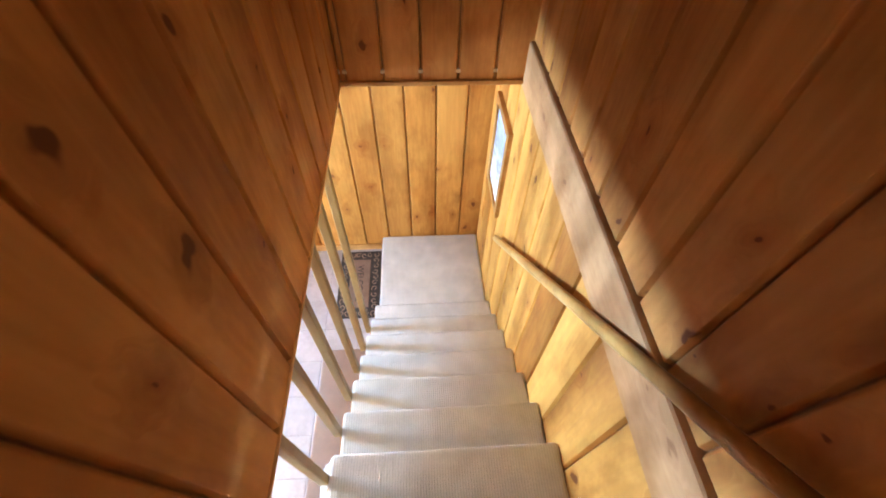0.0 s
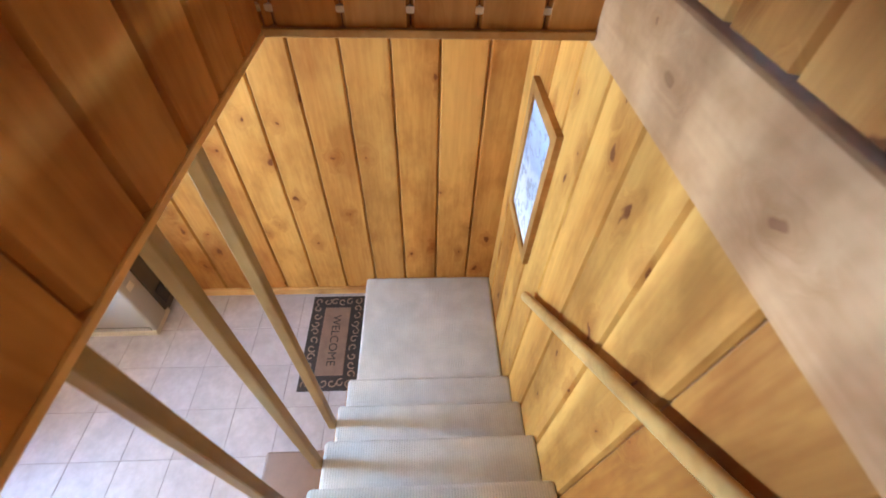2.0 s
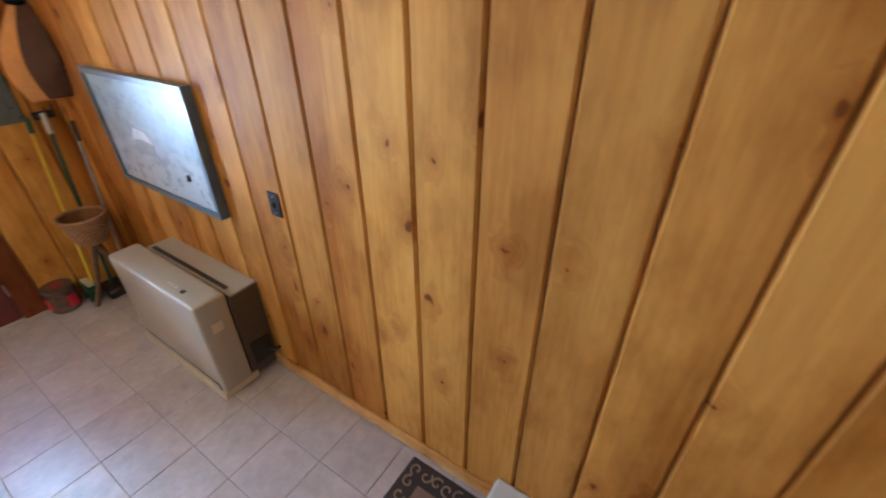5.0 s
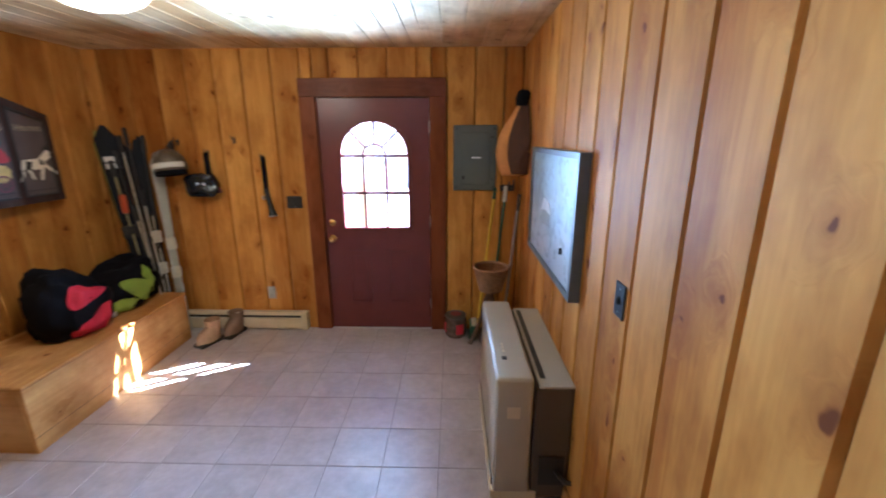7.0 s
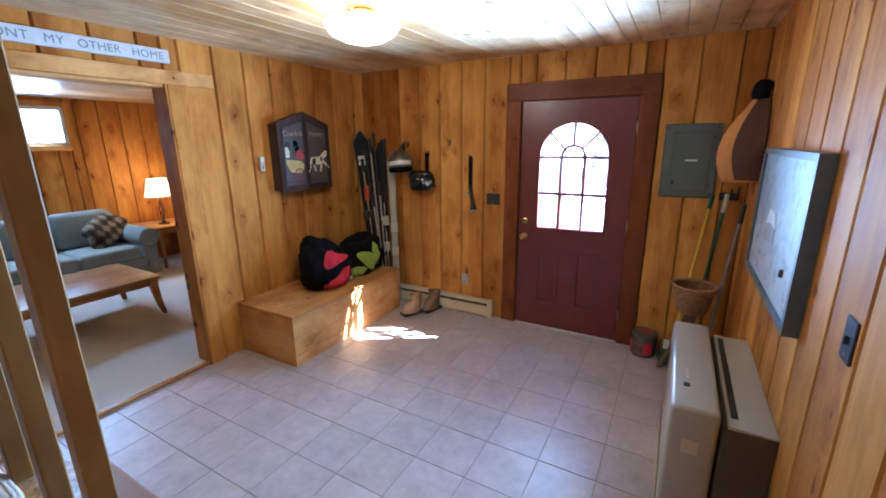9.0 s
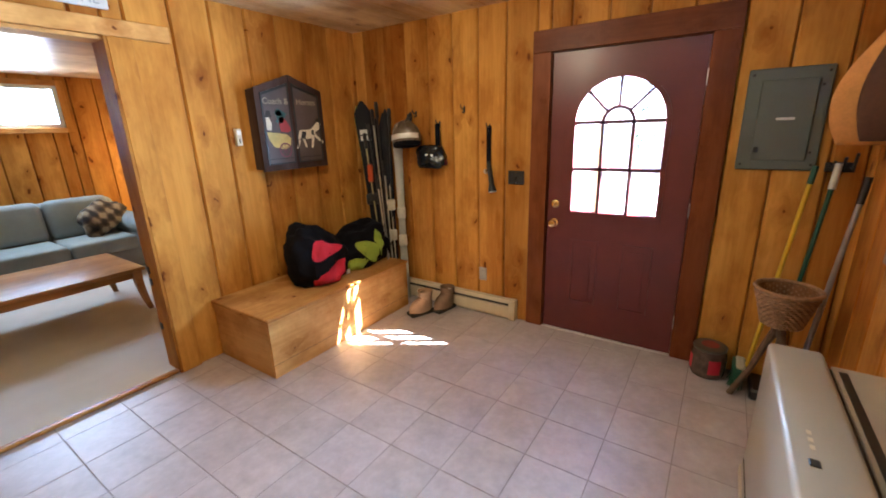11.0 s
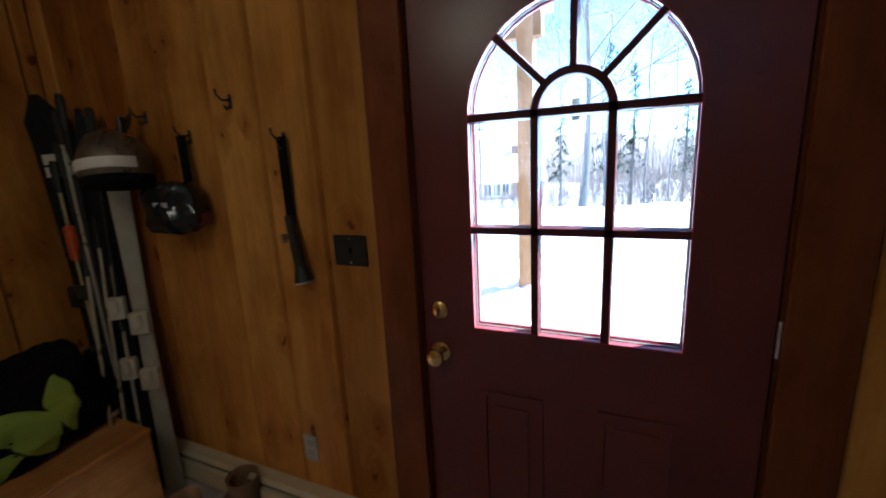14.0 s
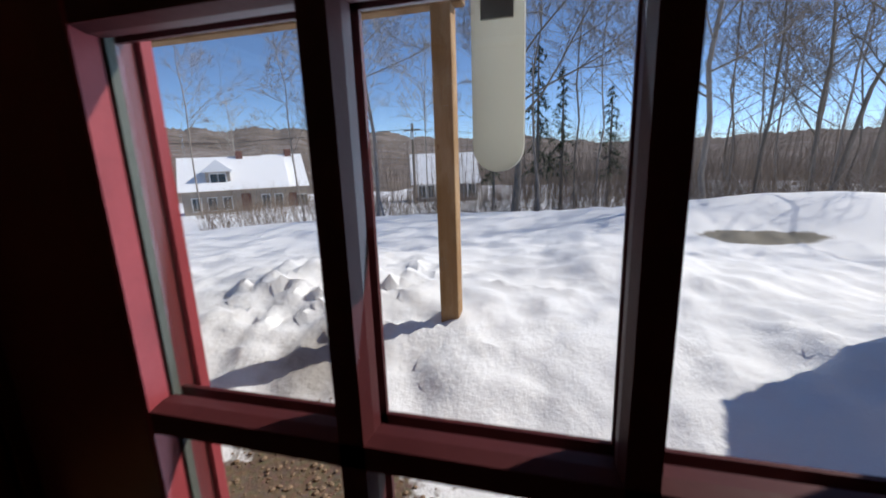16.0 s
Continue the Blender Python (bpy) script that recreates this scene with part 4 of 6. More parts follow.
    part("tag", B(c[0] - size[0] * 1.02, c[0] - size[0] * 0.86, c[1] + size[1] * 0.55, c[1] + size[1] * 0.58, 0.44, 0.475), WHITE, b, "small white tag")
    return b


ski_bag((-1.935, 0.60, 0.61), (0.235, 0.19, 0.24), 1.0, RED, "black slumped boot bag with pink-red panels, on the bench",
        [(0.145, 0.44, 0.32, 0.36, 0.10, -0.05), (0.125, 0.78, 0.325, 0.50, 0.13, 0.03)], 0.32)
ski_bag((-2.44, 0.56, 0.575), (0.25, 0.20, 0.19), 2.3, LIME, "black slumped boot bag with lime green panels, on the bench",
        [(0.285, 0.24, 0.285, 0.60, 0.05, 0.02), (0.13, 0.32, 0.25, 0.66, 0.09, -0.05), (0.02, 0.64, 0.21, 0.60, 0.10, 0.02)], -0.30)


def ski(top, bottom, w, mat_, label, binding_mat=None, marks=None, group="skis in the corner"):
    """One ski that leans on the wall: turned-up tip, waisted blade, binding."""
    s = thing("ski", label, "ski", group)
    top, bottom = Vector(top), Vector(bottom)
    ax = (top - bottom)
    ln = ax.length
    z = ax.normalized()
    y = Vector((0.78, 0.62, 0.12)).normalized()
    y = (y - z * y.dot(z)).normalized()
    x = y.cross(z)
    m = Matrix((x, y, z)).transposed().to_4x4()
    m.translation = bottom
    s.matrix_world = m
    bm = bmesh.new()
    rows = []
    for k in range(19):
        f = k / 18
        hw = w / 2 * (0.92 - 0.28 * math.sin(math.pi * f) + 0.12 * f)
        if f > 0.93:
            hw *= math.sqrt(max(0.03, 1 - ((f - 0.93) / 0.07) ** 2))
        bend = 0.05 * max(0.0, (f - 0.88) / 0.12) ** 2
        th = 0.006 + 0.008 * math.sin(math.pi * f)
        rows.append([bm.verts.new((px, py + bend, f * ln)) for px, py in ((-hw, 0), (hw, 0), (hw, th * 0.6), (hw * 0.8, th), (-hw * 0.8, th), (-hw, th * 0.6))])
    for a, b in zip(rows, rows[1:]):
        for i in range(6):
            j = (i + 1) % 6
            bm.faces.new((a[i], a[j], b[j], b[i]))
    bm.faces.new(rows[0])
    bm.faces.new(rows[-1][::-1])
    part("blade", bm, mat_, s, "", True)
    if binding_mat:
        for f in (0.36, 0.52):
            bb = part("binding", B(-w * 0.42, w * 0.42, 0.010, 0.055, f * ln - 0.05, f * ln + 0.05, bevel=0.012, seg=2), binding_mat, s, "ski binding", True)
            part("lever", B(-w * 0.2, w * 0.2, 0.05, 0.075, f * ln - 0.02, f * ln + 0.045, bevel=0.008), binding_mat, bb)
    if marks:
        for f in marks:
            part("mark", B(-w * 0.30, w * 0.30, 0.0120, 0.0142, f * ln - 0.022, f * ln + 0.022), WHITE, s, "pale printed bars")
    return s


YELLOW_SKI = plain("yellow_green_ski", (0.32, 0.34, 0.06), 0.35, vary=0.15)
PALE_SKI = plain("grey_white_ski", (0.42, 0.42, 0.36), 0.35, vary=0.15)
DARK_SKI = plain("dark_blue_black_ski", (0.010, 0.011, 0.016), 0.6, vary=0.3, spec=0.2)
BINDING = plain("off_white_plastic", (0.58, 0.55, 0.45), 0.4, vary=0.12)
ORANGE = plain("orange_plastic", (0.65, 0.10, 0.025), 0.45)
ski((-2.855, 0.262, 1.77), (-2.80, 0.52, 0.0), 0.075, YELLOW_SKI, "yellow-green ski standing in the corner")
ski((-2.845, 0.335, 1.81), (-2.77, 0.56, 0.0), 0.165, DARK_SKI, "wide dark ski with pale print, standing in the corner", BLACK, (0.855, 0.825))
ski((-2.870, 0.560, 1.70), (-2.80, 0.66, 0.0), 0.080, DARK_SKI, "slim dark ski standing in the corner", BLACK)
ski((-2.850, 0.610, 1.73), (-2.76, 0.70, 0.0), 0.080, DARK_SKI, "slim dark ski standing in the corner", BINDING)
ski((-2.865, 0.715, 1.60), (-2.80, 0.775, 0.0), 0.090, PALE_SKI, "grey-white ski with off-white bindings, standing in the corner", BINDING)


def ski_pole(top, bottom, mat_, label):
    p = thing("ski_pole", label, "ski pole", "ski poles in the corner")
    top, bottom = Vector(top), Vector(bottom)
    d = (top - bottom).normalized()
    part("shaft", T([bottom, top], [0.005, 0.008], 8), mat_, p, "", True)
    part("grip", T([top - d * 0.02, top + d * 0.10, top + d * 0.12], [0.015, 0.017, 0.012], 8), BLACK, p, "black grip", True)
    part("basket", T([bottom + d * 0.06, bottom + d * 0.068], [0.032, 0.030], 12), BLACK, p, "round pole basket", True)
    return p


POLE = plain("pale_metal_pole", (0.62, 0.60, 0.52), 0.3, 0.6, vary=0.1)
ski((-2.875, 0.465, 1.66), (-2.83, 0.60, 0.0), 0.080, DARK_SKI, "slim dark ski standing in the corner", BLACK)
GOLDEN = plain("pale_gold_pole", (0.50, 0.44, 0.22), 0.3, 0.3, vary=0.2)
ski_pole((-2.80, 0.395, 1.42), (-2.70, 0.63, 0.0), GOLDEN, "pale gold ski pole leaning on the skis")
ski_pole((-2.81, 0.44, 1.50), (-2.71, 0.68, 0.0), BLACK, "black ski pole leaning on the skis")
ski_pole((-2.80, 0.505, 1.62), (-2.70, 0.705, 0.0), POLE, "pale ski pole leaning on the skis")
ski_pole((-2.80, 0.555, 1.68), (-2.69, 0.73, 0.0), BLACK, "black ski pole leaning on the skis")
ski_pole((-2.76, 0.545, 1.06), (-2.55, 0.845, 0.0), POLE, "pale ski pole leaning on the skis")
ski_pole((-2.80, 0.60, 1.18), (-2.62, 0.80, 0.0), POLE, "pale ski pole leaning on the skis")
ski_pole((-2.82, 0.63, 1.20), (-2.70, 0.77, 0.0), POLE, "pale ski pole leaning on the skis")
ski_pole((-2.84, 0.655, 1.62), (-2.72, 0.70, 0.0), BLACK, "black ski pole leaning on the skis")
ornament = thing("orange_strap", "orange plastic strap round the dark ski", "strap")
part("band", B(-2.80, -2.765, 0.415, 0.465, 1.10, 1.26, bevel=0.01), ORANGE, ornament)


def coat_hook(y, z):
    h = thing("coat_hook", "small black double coat hook on the pine wall", "hook", "coat hooks")
    part("back_plate", B(WEST, WEST + 0.004, y - 0.008, y + 0.008, z - 0.03, z + 0.02, bevel=0.002), BLACK, h)
    part("upper_prong", T([(WEST + 0.003, y, z), (WEST + 0.035, y, z - 0.005), (WEST + 0.055, y, z + 0.012), (WEST + 0.058, y, z + 0.03)], 0.004), BLACK, h, "", True)
    part("lower_prong", T([(WEST + 0.003, y, z - 0.02), (WEST + 0.022, y, z - 0.035), (WEST + 0.03, y, z - 0.02)], 0.004), BLACK, h, "", True)
    return h


for yy, zz in ((0.905, 1.69), (1.145, 1.60), (1.385, 1.705), (1.61, 1.56)):
    coat_hook(yy, zz)


def helmet():
    h = thing("ski_helmet", "silver-grey ski helmet with a white band, hung on a hook", "helmet")
    h.matrix_world = pose(WEST + 0.135, 0.89, 1.505, 8, -6, 0)
    SHELL = plain("silver_shell", (0.22, 0.19, 0.15), 0.3, 0.7, vary=0.4, scale=30)
    part("shell", L([(0, 0.125), (0.035, 0.122), (0.075, 0.098), (0.108, 0.055), (0.122, 0.010), (0.122, -0.035), (0.112, -0.06)], 28), SHELL, h, "", True)
    bm = bmesh.new()
    vs = []
    for k in range(25):
        a = radians(-75 + 165 * k / 24)
        vs.append([bm.verts.new((r * math.cos(a), r * math.sin(a), z)) for r, z in ((0.119, 0.010), (0.1275, 0.008), (0.1275, -0.030), (0.119, -0.032))])
    for p, q in zip(vs, vs[1:]):
        for i in range(4):
            bm.faces.new((p[i], q[i], q[(i + 1) % 4], p[(i + 1) % 4]))
    part("band", bm, WHITE, h, "white band", True)
    for a in (-40, 0, 40, 80):
        c, s_ = math.cos(radians(a)), math.sin(radians(a))
        part("rib", T([(0.03 * c, 0.03 * s_, 0.122), (0.078 * c, 0.078 * s_, 0.098), (0.112 * c, 0.112 * s_, 0.050)], [0.006, 0.009, 0.005], 6), SHELL, h, "", True)
    part("lining", L([(0.113, -0.045), (0.120, -0.060), (0.112, -0.085), (0.085, -0.080), (0, -0.06)], 28), BLACKCLOTH, h, "black lining", True)
    part("strap", T([(-0.07, 0.015, 0.20), (-0.05, -0.02, 0.15), (-0.03, -0.035, 0.115)], 0.007), BLACK, h, "black chin strap", True)
    part("strap", T([(-0.07, 0.015, 0.20), (-0.05, 0.035, 0.15), (-0.02, 0.045, 0.11)], 0.007), BLACK, h, "black chin strap", True)
    part("buckle", B(-0.04, -0.015, 0.012, 0.034, 0.115, 0.18, bevel=0.004), BLACK, h)
    return h


helmet()


def goggle_helmet():
    h = thing("ski_goggles", "dark blue-black ski goggles with a wide strap, hung on a hook", "goggles")
    q = plain("goggle_lens", (0.008, 0.012, 0.020), 0.2, vary=0.2, bump=0)
    bm = lumpy("lens", (WEST + 0.085, 1.10, 1.325), (0.075, 0.140, 0.115), 4.0, (28, 18))
    part("lens_body", bm, q, h, "", True)
    part("nose_foam", lumpy("foam", (WEST + 0.05, 1.205, 1.30), (0.03, 0.03, 0.05), 6.0, (14, 10)), plain("dark_red_plastic", (0.16, 0.02, 0.02), 0.4), h, "dark red side piece", True)
    part("strap", B(WEST + 0.03, WEST + 0.045, 1.12, 1.165, 1.38, 1.60, bevel=0.006), BLACKCLOTH, h, "wide black elastic strap", True)
    for i in range(5):
        part("mark", B(WEST + 0.152, WEST + 0.158, 1.10 + i * 0.015, 1.110 + i * 0.015, 1.342, 1.360), WHITE, h)
    return h


goggle_helmet()


def strap_torch():
    f = thing("hanging_torch", "black strapped torch with a pale end, hung on a hook", "torch")
    part("strap", B(WEST + 0.012, WEST + 0.020, 1.59, 1.63, 1.25, 1.565, bevel=0.003), BLACKCLOTH, f, "black strap", True)
    part("barrel", T([(WEST + 0.03, 1.615, 1.30), (WEST + 0.035, 1.645, 1.12)], [0.016, 0.020], 12), BLACK, f, "", True)
    hd = part("head", T([(WEST + 0.035, 1.645, 1.12), (WEST + 0.037, 1.655, 1.07)], [0.022, 0.034], 16), BLACK, f, "", True)
    part("lens", T([(WEST + 0.037, 1.655, 1.07), (WEST + 0.037, 1.656, 1.064)], 0.031, 16), WHITE, hd, "pale lens", True)
    part("button", T([(WEST + 0.045, 1.605, 1.225), (WEST + 0.058, 1.60, 1.225)], 0.017, 12), STEEL, f, "round metal button", True)
    return f


strap_torch()

BOOT = plain("tan_leather", (0.42, 0.26, 0.145), 0.7, vary=0.3)
BOOT_DARK = plain("dark_brown_leather", (0.22, 0.13, 0.075), 0.7, vary=0.3)
SOLE = plain("dark_rubber", (0.03, 0.025, 0.02), 0.8)


def boot(c, turn, leather, label):
    b = thing("boot", label, "boot", "boots by the bench")
    b.matrix_world = pose(c[0], c[1], 0.0, 0, 0, turn) @ Matrix.Diagonal((1.0, 0.82, 1.35, 1.0))
    part("sole", B(-0.056, 0.056, -0.135, 0.15, 0.0, 0.026, bevel=0.012, seg=2), SOLE, b, "dark sole", True)
    bm = bmesh.new()
    prof = [(-0.135, 0.025, 0.152), (-0.128, 0.008, 0.142), (-0.122, 0.012, 0.118), (-0.125, 0.05, 0.098), (-0.128, 0.105, 0.084), (-0.130, 0.140, 0.060), (-0.128, 0.148, 0.022)]
    rows = []
    for y0, y1, z in prof:
        hw = 0.066 if z > 0.145 else 0.056 if z > 0.09 else 0.058
        rows.append([bm.verts.new(((y0 + y1) * 0 + hw * math.sin(a), (y0 + y1) / 2 + (y1 - y0) / 2 * math.cos(a), z)) for a in (2 * math.pi * k / 20 for k in range(20))])
    for a, c2 in zip(rows, rows[1:]):
        for i in range(20):
            j = (i + 1) % 20
            bm.faces.new((a[i], c2[i], c2[j], a[j]))
    inner = [bm.verts.new(v.co * 1.0 + Vector((0, 0, 0))) for v in rows[0]]
    for v in inner:
        v.co.x *= 0.8
        v.co.y = -0.055 + (v.co.y + 0.055) * 0.8
        v.co.z = 0.07
    for i in range(20):
        j = (i + 1) % 20
        bm.faces.new((rows[0][i], rows[0][j], inner[j], inner[i]))
    bm.faces.new(inner[::-1])
    part("upper", bm, leather, b, "", True)
    for i in range(4):
        part("lace", T([(-0.028, 0.022 + i * 0.020, 0.110 - i * 0.007), (0.0, 0.030 + i * 0.020, 0.116 - i * 0.007), (0.028, 0.022 + i * 0.020, 0.110 - i * 0.007)], 0.0035, 6), BOOT_DARK, b, "dark lace")
    return b


boot((-2.59, 1.11), -112, BOOT, "worn tan leather boot on the tiles")
boot((-2.765, 1.235), -100, BOOT_DARK, "dark brown leather boot on the tiles")


def wall_cabinet():
    c = tagged(thing("dartboard_cabinet"), "dark brown wall cabinet with painted doors and pale lettering", "cabinet")
    DK = pine("dark_walnut_stain", (0.075, 0.050, 0.048), (0.035, 0.022, 0.022), "z", 0.55, 0.0)
    IN = plain("dark_grey_brown_panel", (0.085, 0.066, 0.064), 0.5, vary=0.2)
    cx = -2.065
    c.matrix_world = Matrix.Translation((cx, SOUTH, 0))
    w, z0, z1, z2 = 0.285, 1.30, 1.865, 1.965
    out = [(-w, z0), (w, z0), (w, z1), (0, z2), (-w, z1)]
    part("body", P(out, 0.10), DK, c)
    for s in (-1, 1):
        o = [(s * 0.002, z0 - 0.012), (s * (w + 0.012), z0 - 0.012), (s * (w + 0.012), z1 + 0.008), (s * 0.002, z2 + 0.012)]
        i = [(s * 0.020, z0 + 0.04), (s * (w - 0.035), z0 + 0.04), (s * (w - 0.035), z1 - 0.035), (s * 0.020, z2 - 0.06)]
        d = part("door", P(o, 0.022), DK, c, "", m=Matrix.Translation((0, 0.101, 0)))
        part("painted_panel", P(i, 0.003), IN, d, "dark painted panel", m=Matrix.Translation((0, 0.022, 0)))
    yy = 0.127
    CW, CY, CR = plain("cream_paint", (0.72, 0.68, 0.58), 0.5, vary=0.1), plain("yellow_ochre_paint", (0.55, 0.45, 0.16), 0.5), plain("red_paint", (0.40, 0.04, 0.05), 0.5)
    for s in (-1, 1):
        b = [(s * 0.016, z0 + 0.034), (s * (w - 0.029), z0 + 0.034), (s * (w - 0.029), z1 - 0.027), (s * 0.016, z2 - 0.045)]
        i = [(s * 0.026, z0 + 0.046), (s * (w - 0.041), z0 + 0.046), (s * (w - 0.041), z1 - 0.041), (s * 0.026, z2 - 0.070)]
        part("bead", P(b, 0.008, [i]), BLACK, c, "black bead round the panel", m=Matrix.Translation((0, 0.122, 0)))
    CG = plain("dark_green_paint", (0.03, 0.10, 0.10), 0.5)

    def shape(name, pts, m_, lab):
        part(name, P(list(pts), 0.0015), m_, c, lab, m=Matrix.Translation((0, yy, 0)))
    shape("painted_shape", [(0.05, 1.47), (0.09, 1.44), (0.19, 1.46), (0.23, 1.52), (0.24, 1.57), (0.14, 1.56), (0.07, 1.55), (0.04, 1.52)], CY, "ochre painted coach shape")
    shape("painted_shape", [(0.06, 1.565), (0.12, 1.57), (0.13, 1.66), (0.10, 1.68), (0.05, 1.63), (0.03, 1.58)], CR, "red painted shape")
    shape("painted_shape", [(0.20, 1.58), (0.235, 1.585), (0.235, 1.67), (0.21, 1.675), (0.19, 1.63)], CW, "cream painted shape")
    shape("painted_shape", [(0.08, 1.69), (0.13, 1.68), (0.16, 1.70), (0.12, 1.73)], CG, "dark green painted shape")
    PUR, DKP = plain("purple_red_paint", (0.16, 0.05, 0.075), 0.5), plain("black_paint", (0.02, 0.018, 0.018), 0.5)
    ring = lambda cx_, cz_, r_: [(cx_ + r_ * math.cos(k * math.pi / 8), cz_ + r_ * math.sin(k * math.pi / 8)) for k in range(16)]
    part("painted_wheel", P(ring(0.10, 1.435, 0.055), 0.0012, [ring(0.10, 1.435, 0.044)]), PUR, c, "purple painted wheel", m=Matrix.Translation((0, yy + 0.0015, 0)))
    for k in range(4):
        a = math.pi * k / 4
        part("painted_spoke", P([(0.10 + u * math.cos(a) - v * math.sin(a), 1.435 + u * math.sin(a) + v * math.cos(a)) for u, v in ((-0.045, -0.002), (0.045, -0.002), (0.045, 0.002), (-0.045, 0.002))], 0.001), PUR, c, "purple painted spoke", m=Matrix.Translation((0, yy + 0.0015 + 0.0002 * k, 0)))
    shape("painted_hat", [(0.185, 1.672), (0.245, 1.672), (0.235, 1.69), (0.225, 1.72), (0.195, 1.72), (0.19, 1.69)], DKP, "black painted hat")
    shape("painted_shape", [(0.055, 1.70), (0.13, 1.735), (0.155, 1.71), (0.14, 1.66), (0.16, 1.64), (0.10, 1.63)], CG, "dark green painted tree")
    for pts in ([(-0.075, 1.515), (-0.10, 1.50), (-0.115, 1.545), (-0.085, 1.55)], [(-0.15, 1.53), (-0.17, 1.525), (-0.165, 1.555), (-0.15, 1.555)], [(-0.19, 1.60), (-0.225, 1.605), (-0.20, 1.625), (-0.175, 1.60)]):
        part("painted_patch", P([((px + 0.14) * 1.4 - 0.145, (pz - 1.52) * 1.35 + 1.53) for px, pz in pts], 0.001), DKP, c, "black painted patch", m=Matrix.Translation((0, yy + 0.0016, 0)))

    def larger(pts):
        return [((px + 0.14) * 1.4 - 0.145, (pz - 1.52) * 1.35 + 1.53) for px, pz in pts]
    shape("painted_shape", larger([(-0.05, 1.50), (-0.07, 1.555), (-0.15, 1.56), (-0.195, 1.60), (-0.225, 1.59), (-0.21, 1.56), (-0.18, 1.545), (-0.165, 1.51), (-0.12, 1.505), (-0.08, 1.515)]), CW, "cream painted shape")
    for pts in ([(-0.055, 1.50), (-0.04, 1.455), (-0.052, 1.452), (-0.07, 1.50)], [(-0.085, 1.51), (-0.10, 1.46), (-0.112, 1.458), (-0.10, 1.51)], [(-0.15, 1.51), (-0.14, 1.455), (-0.152, 1.452), (-0.168, 1.51)], [(-0.165, 1.52), (-0.225, 1.475), (-0.23, 1.487), (-0.175, 1.535)]):
        shape("painted_stroke", larger(pts), CW, "cream painted stroke")
    for s in (-1, 1):
        part("ground_line", B(*sorted((s * 0.03, s * 0.24)), yy, yy + 0.0012, 1.372, 1.377), BLACK, c)
    GOLD = plain("dull_gold_paint", (0.36, 0.31, 0.22), 0.5)
    turn = Matrix.Translation((0, yy, 0)) @ Matrix.Rotation(radians(180), 4, "Z") @ Matrix.Rotation(radians(90), 4, "X")
    write("lettering", "Coach &", 0.062, GOLD, c, Matrix.Translation((0.135, 0, 1.785)) @ turn, 0.0006)
    write("lettering", "Horses", 0.062, GOLD, c, Matrix.Translation((-0.135, 0, 1.785)) @ turn, 0.0006)
    return c


wall_cabinet()
th = thing("thermostat", "small cream thermostat on the pine wall", "thermostat")
part("body", B(-1.69, -1.645, SOUTH, SOUTH + 0.03, 1.48, 1.60, bevel=0.005), CREAM, th, "", True)
part("dial", B(-1.684, -1.651, SOUTH + 0.029, SOUTH + 0.033, 1.555, 1.585, bevel=0.002), WHITE, th)
part("lever", B(-1.670, -1.664, SOUTH + 0.029, SOUTH + 0.036, 1.50, 1.53, bevel=0.001), BEIGE_DARK, th)


def sign():
    s = tagged(thing("wooden_sign"), "white painted wooden sign with grey lettering over the opening", "sign")
    SW = plain("weathered_white_paint", (0.66, 0.68, 0.69), 0.6, vary=0.15, scale=20)
    part("board", B(-1.045, 0.25, SOUTH + 0.001, SOUTH + 0.022, 2.232, 2.318, bevel=0.005), SW, s)
    GREY = plain("grey_blue_lettering", (0.20, 0.26, 0.31), 0.6)
    write("lettering", "ONT   MY   OTHER   HOME", 0.064, GREY, s, Matrix.Translation((-1.005, SOUTH + 0.0235, 2.272)) @ Matrix.Rotation(radians(180), 4, "Z") @ Matrix.Rotation(radians(90), 4, "X"), 0.0006, "RIGHT", 1.05)
    return s


sign()


# ---- the corner beside the door ----
def hanging_coat():
    c = thing("hanging_coat", "tan suede coat with a dark hood hung on a hook", "coat")
    TAN = plain("tan_suede", (0.66, 0.30, 0.08), 0.85, vary=0.3, scale=5, bump=0.3)
    DKB = plain("dark_brown_cloth", (0.09, 0.035, 0.018), 0.85, vary=0.3)
    cx, cy = -2.60, NORTH

    def drape(x0, x1, y_in, z_top, z_bot, mat_, name, seed):
        bm = bmesh.new()
        rows = []
        for j in range(15):
            f = j / 14
            z = z_top + (z_bot - z_top) * f
            hw = 0.18 + 0.82 * math.sin(math.pi * (0.04 + 0.70 * f)) ** 0.9
            row = []
            for i in range(17):
                u = i / 16
                x = cx + (x0 + (x1 - x0) * u) * hw
                dep = y_in * (0.22 + 0.78 * math.sin(math.pi * (0.05 + 0.72 * f))) * math.sin(math.pi * u) ** 0.7 + 0.014 * math.sin(9 * u + seed + 2 * f)
                row.append(bm.verts.new((x, cy - 0.012 - max(0.0, dep), z + 0.16 * (2 * u - 1) ** 2 * f ** 2 - 0.02 * f)))
            rows.append(row)
        for a, b in zip(rows, rows[1:]):
            for i in range(16):
                bm.faces.new((a[i], a[i + 1], b[i + 1], b[i]))
        back = [bm.verts.new((v.co.x, cy - 0.004, v.co.z)) for v in rows[-1]]
        for i in range(16):
            bm.faces.new((rows[-1][i], rows[-1][i + 1], back[i + 1], back[i]))
        return part(name, bm, mat_, c, "", True)
    drape(-0.17, 0.06, 0.225, 1.95, 1.45, TAN, "front", 0.0)
    drape(-0.01, 0.15, 0.135, 1.94, 1.47, DKB, "sleeve", 2.0)
    part("hood", lumpy("hood", (cx, cy - 0.055, 1.985), (0.055, 0.05, 0.065), 3.0, (18, 14)), BLACKCLOTH, c, "dark hood", True)
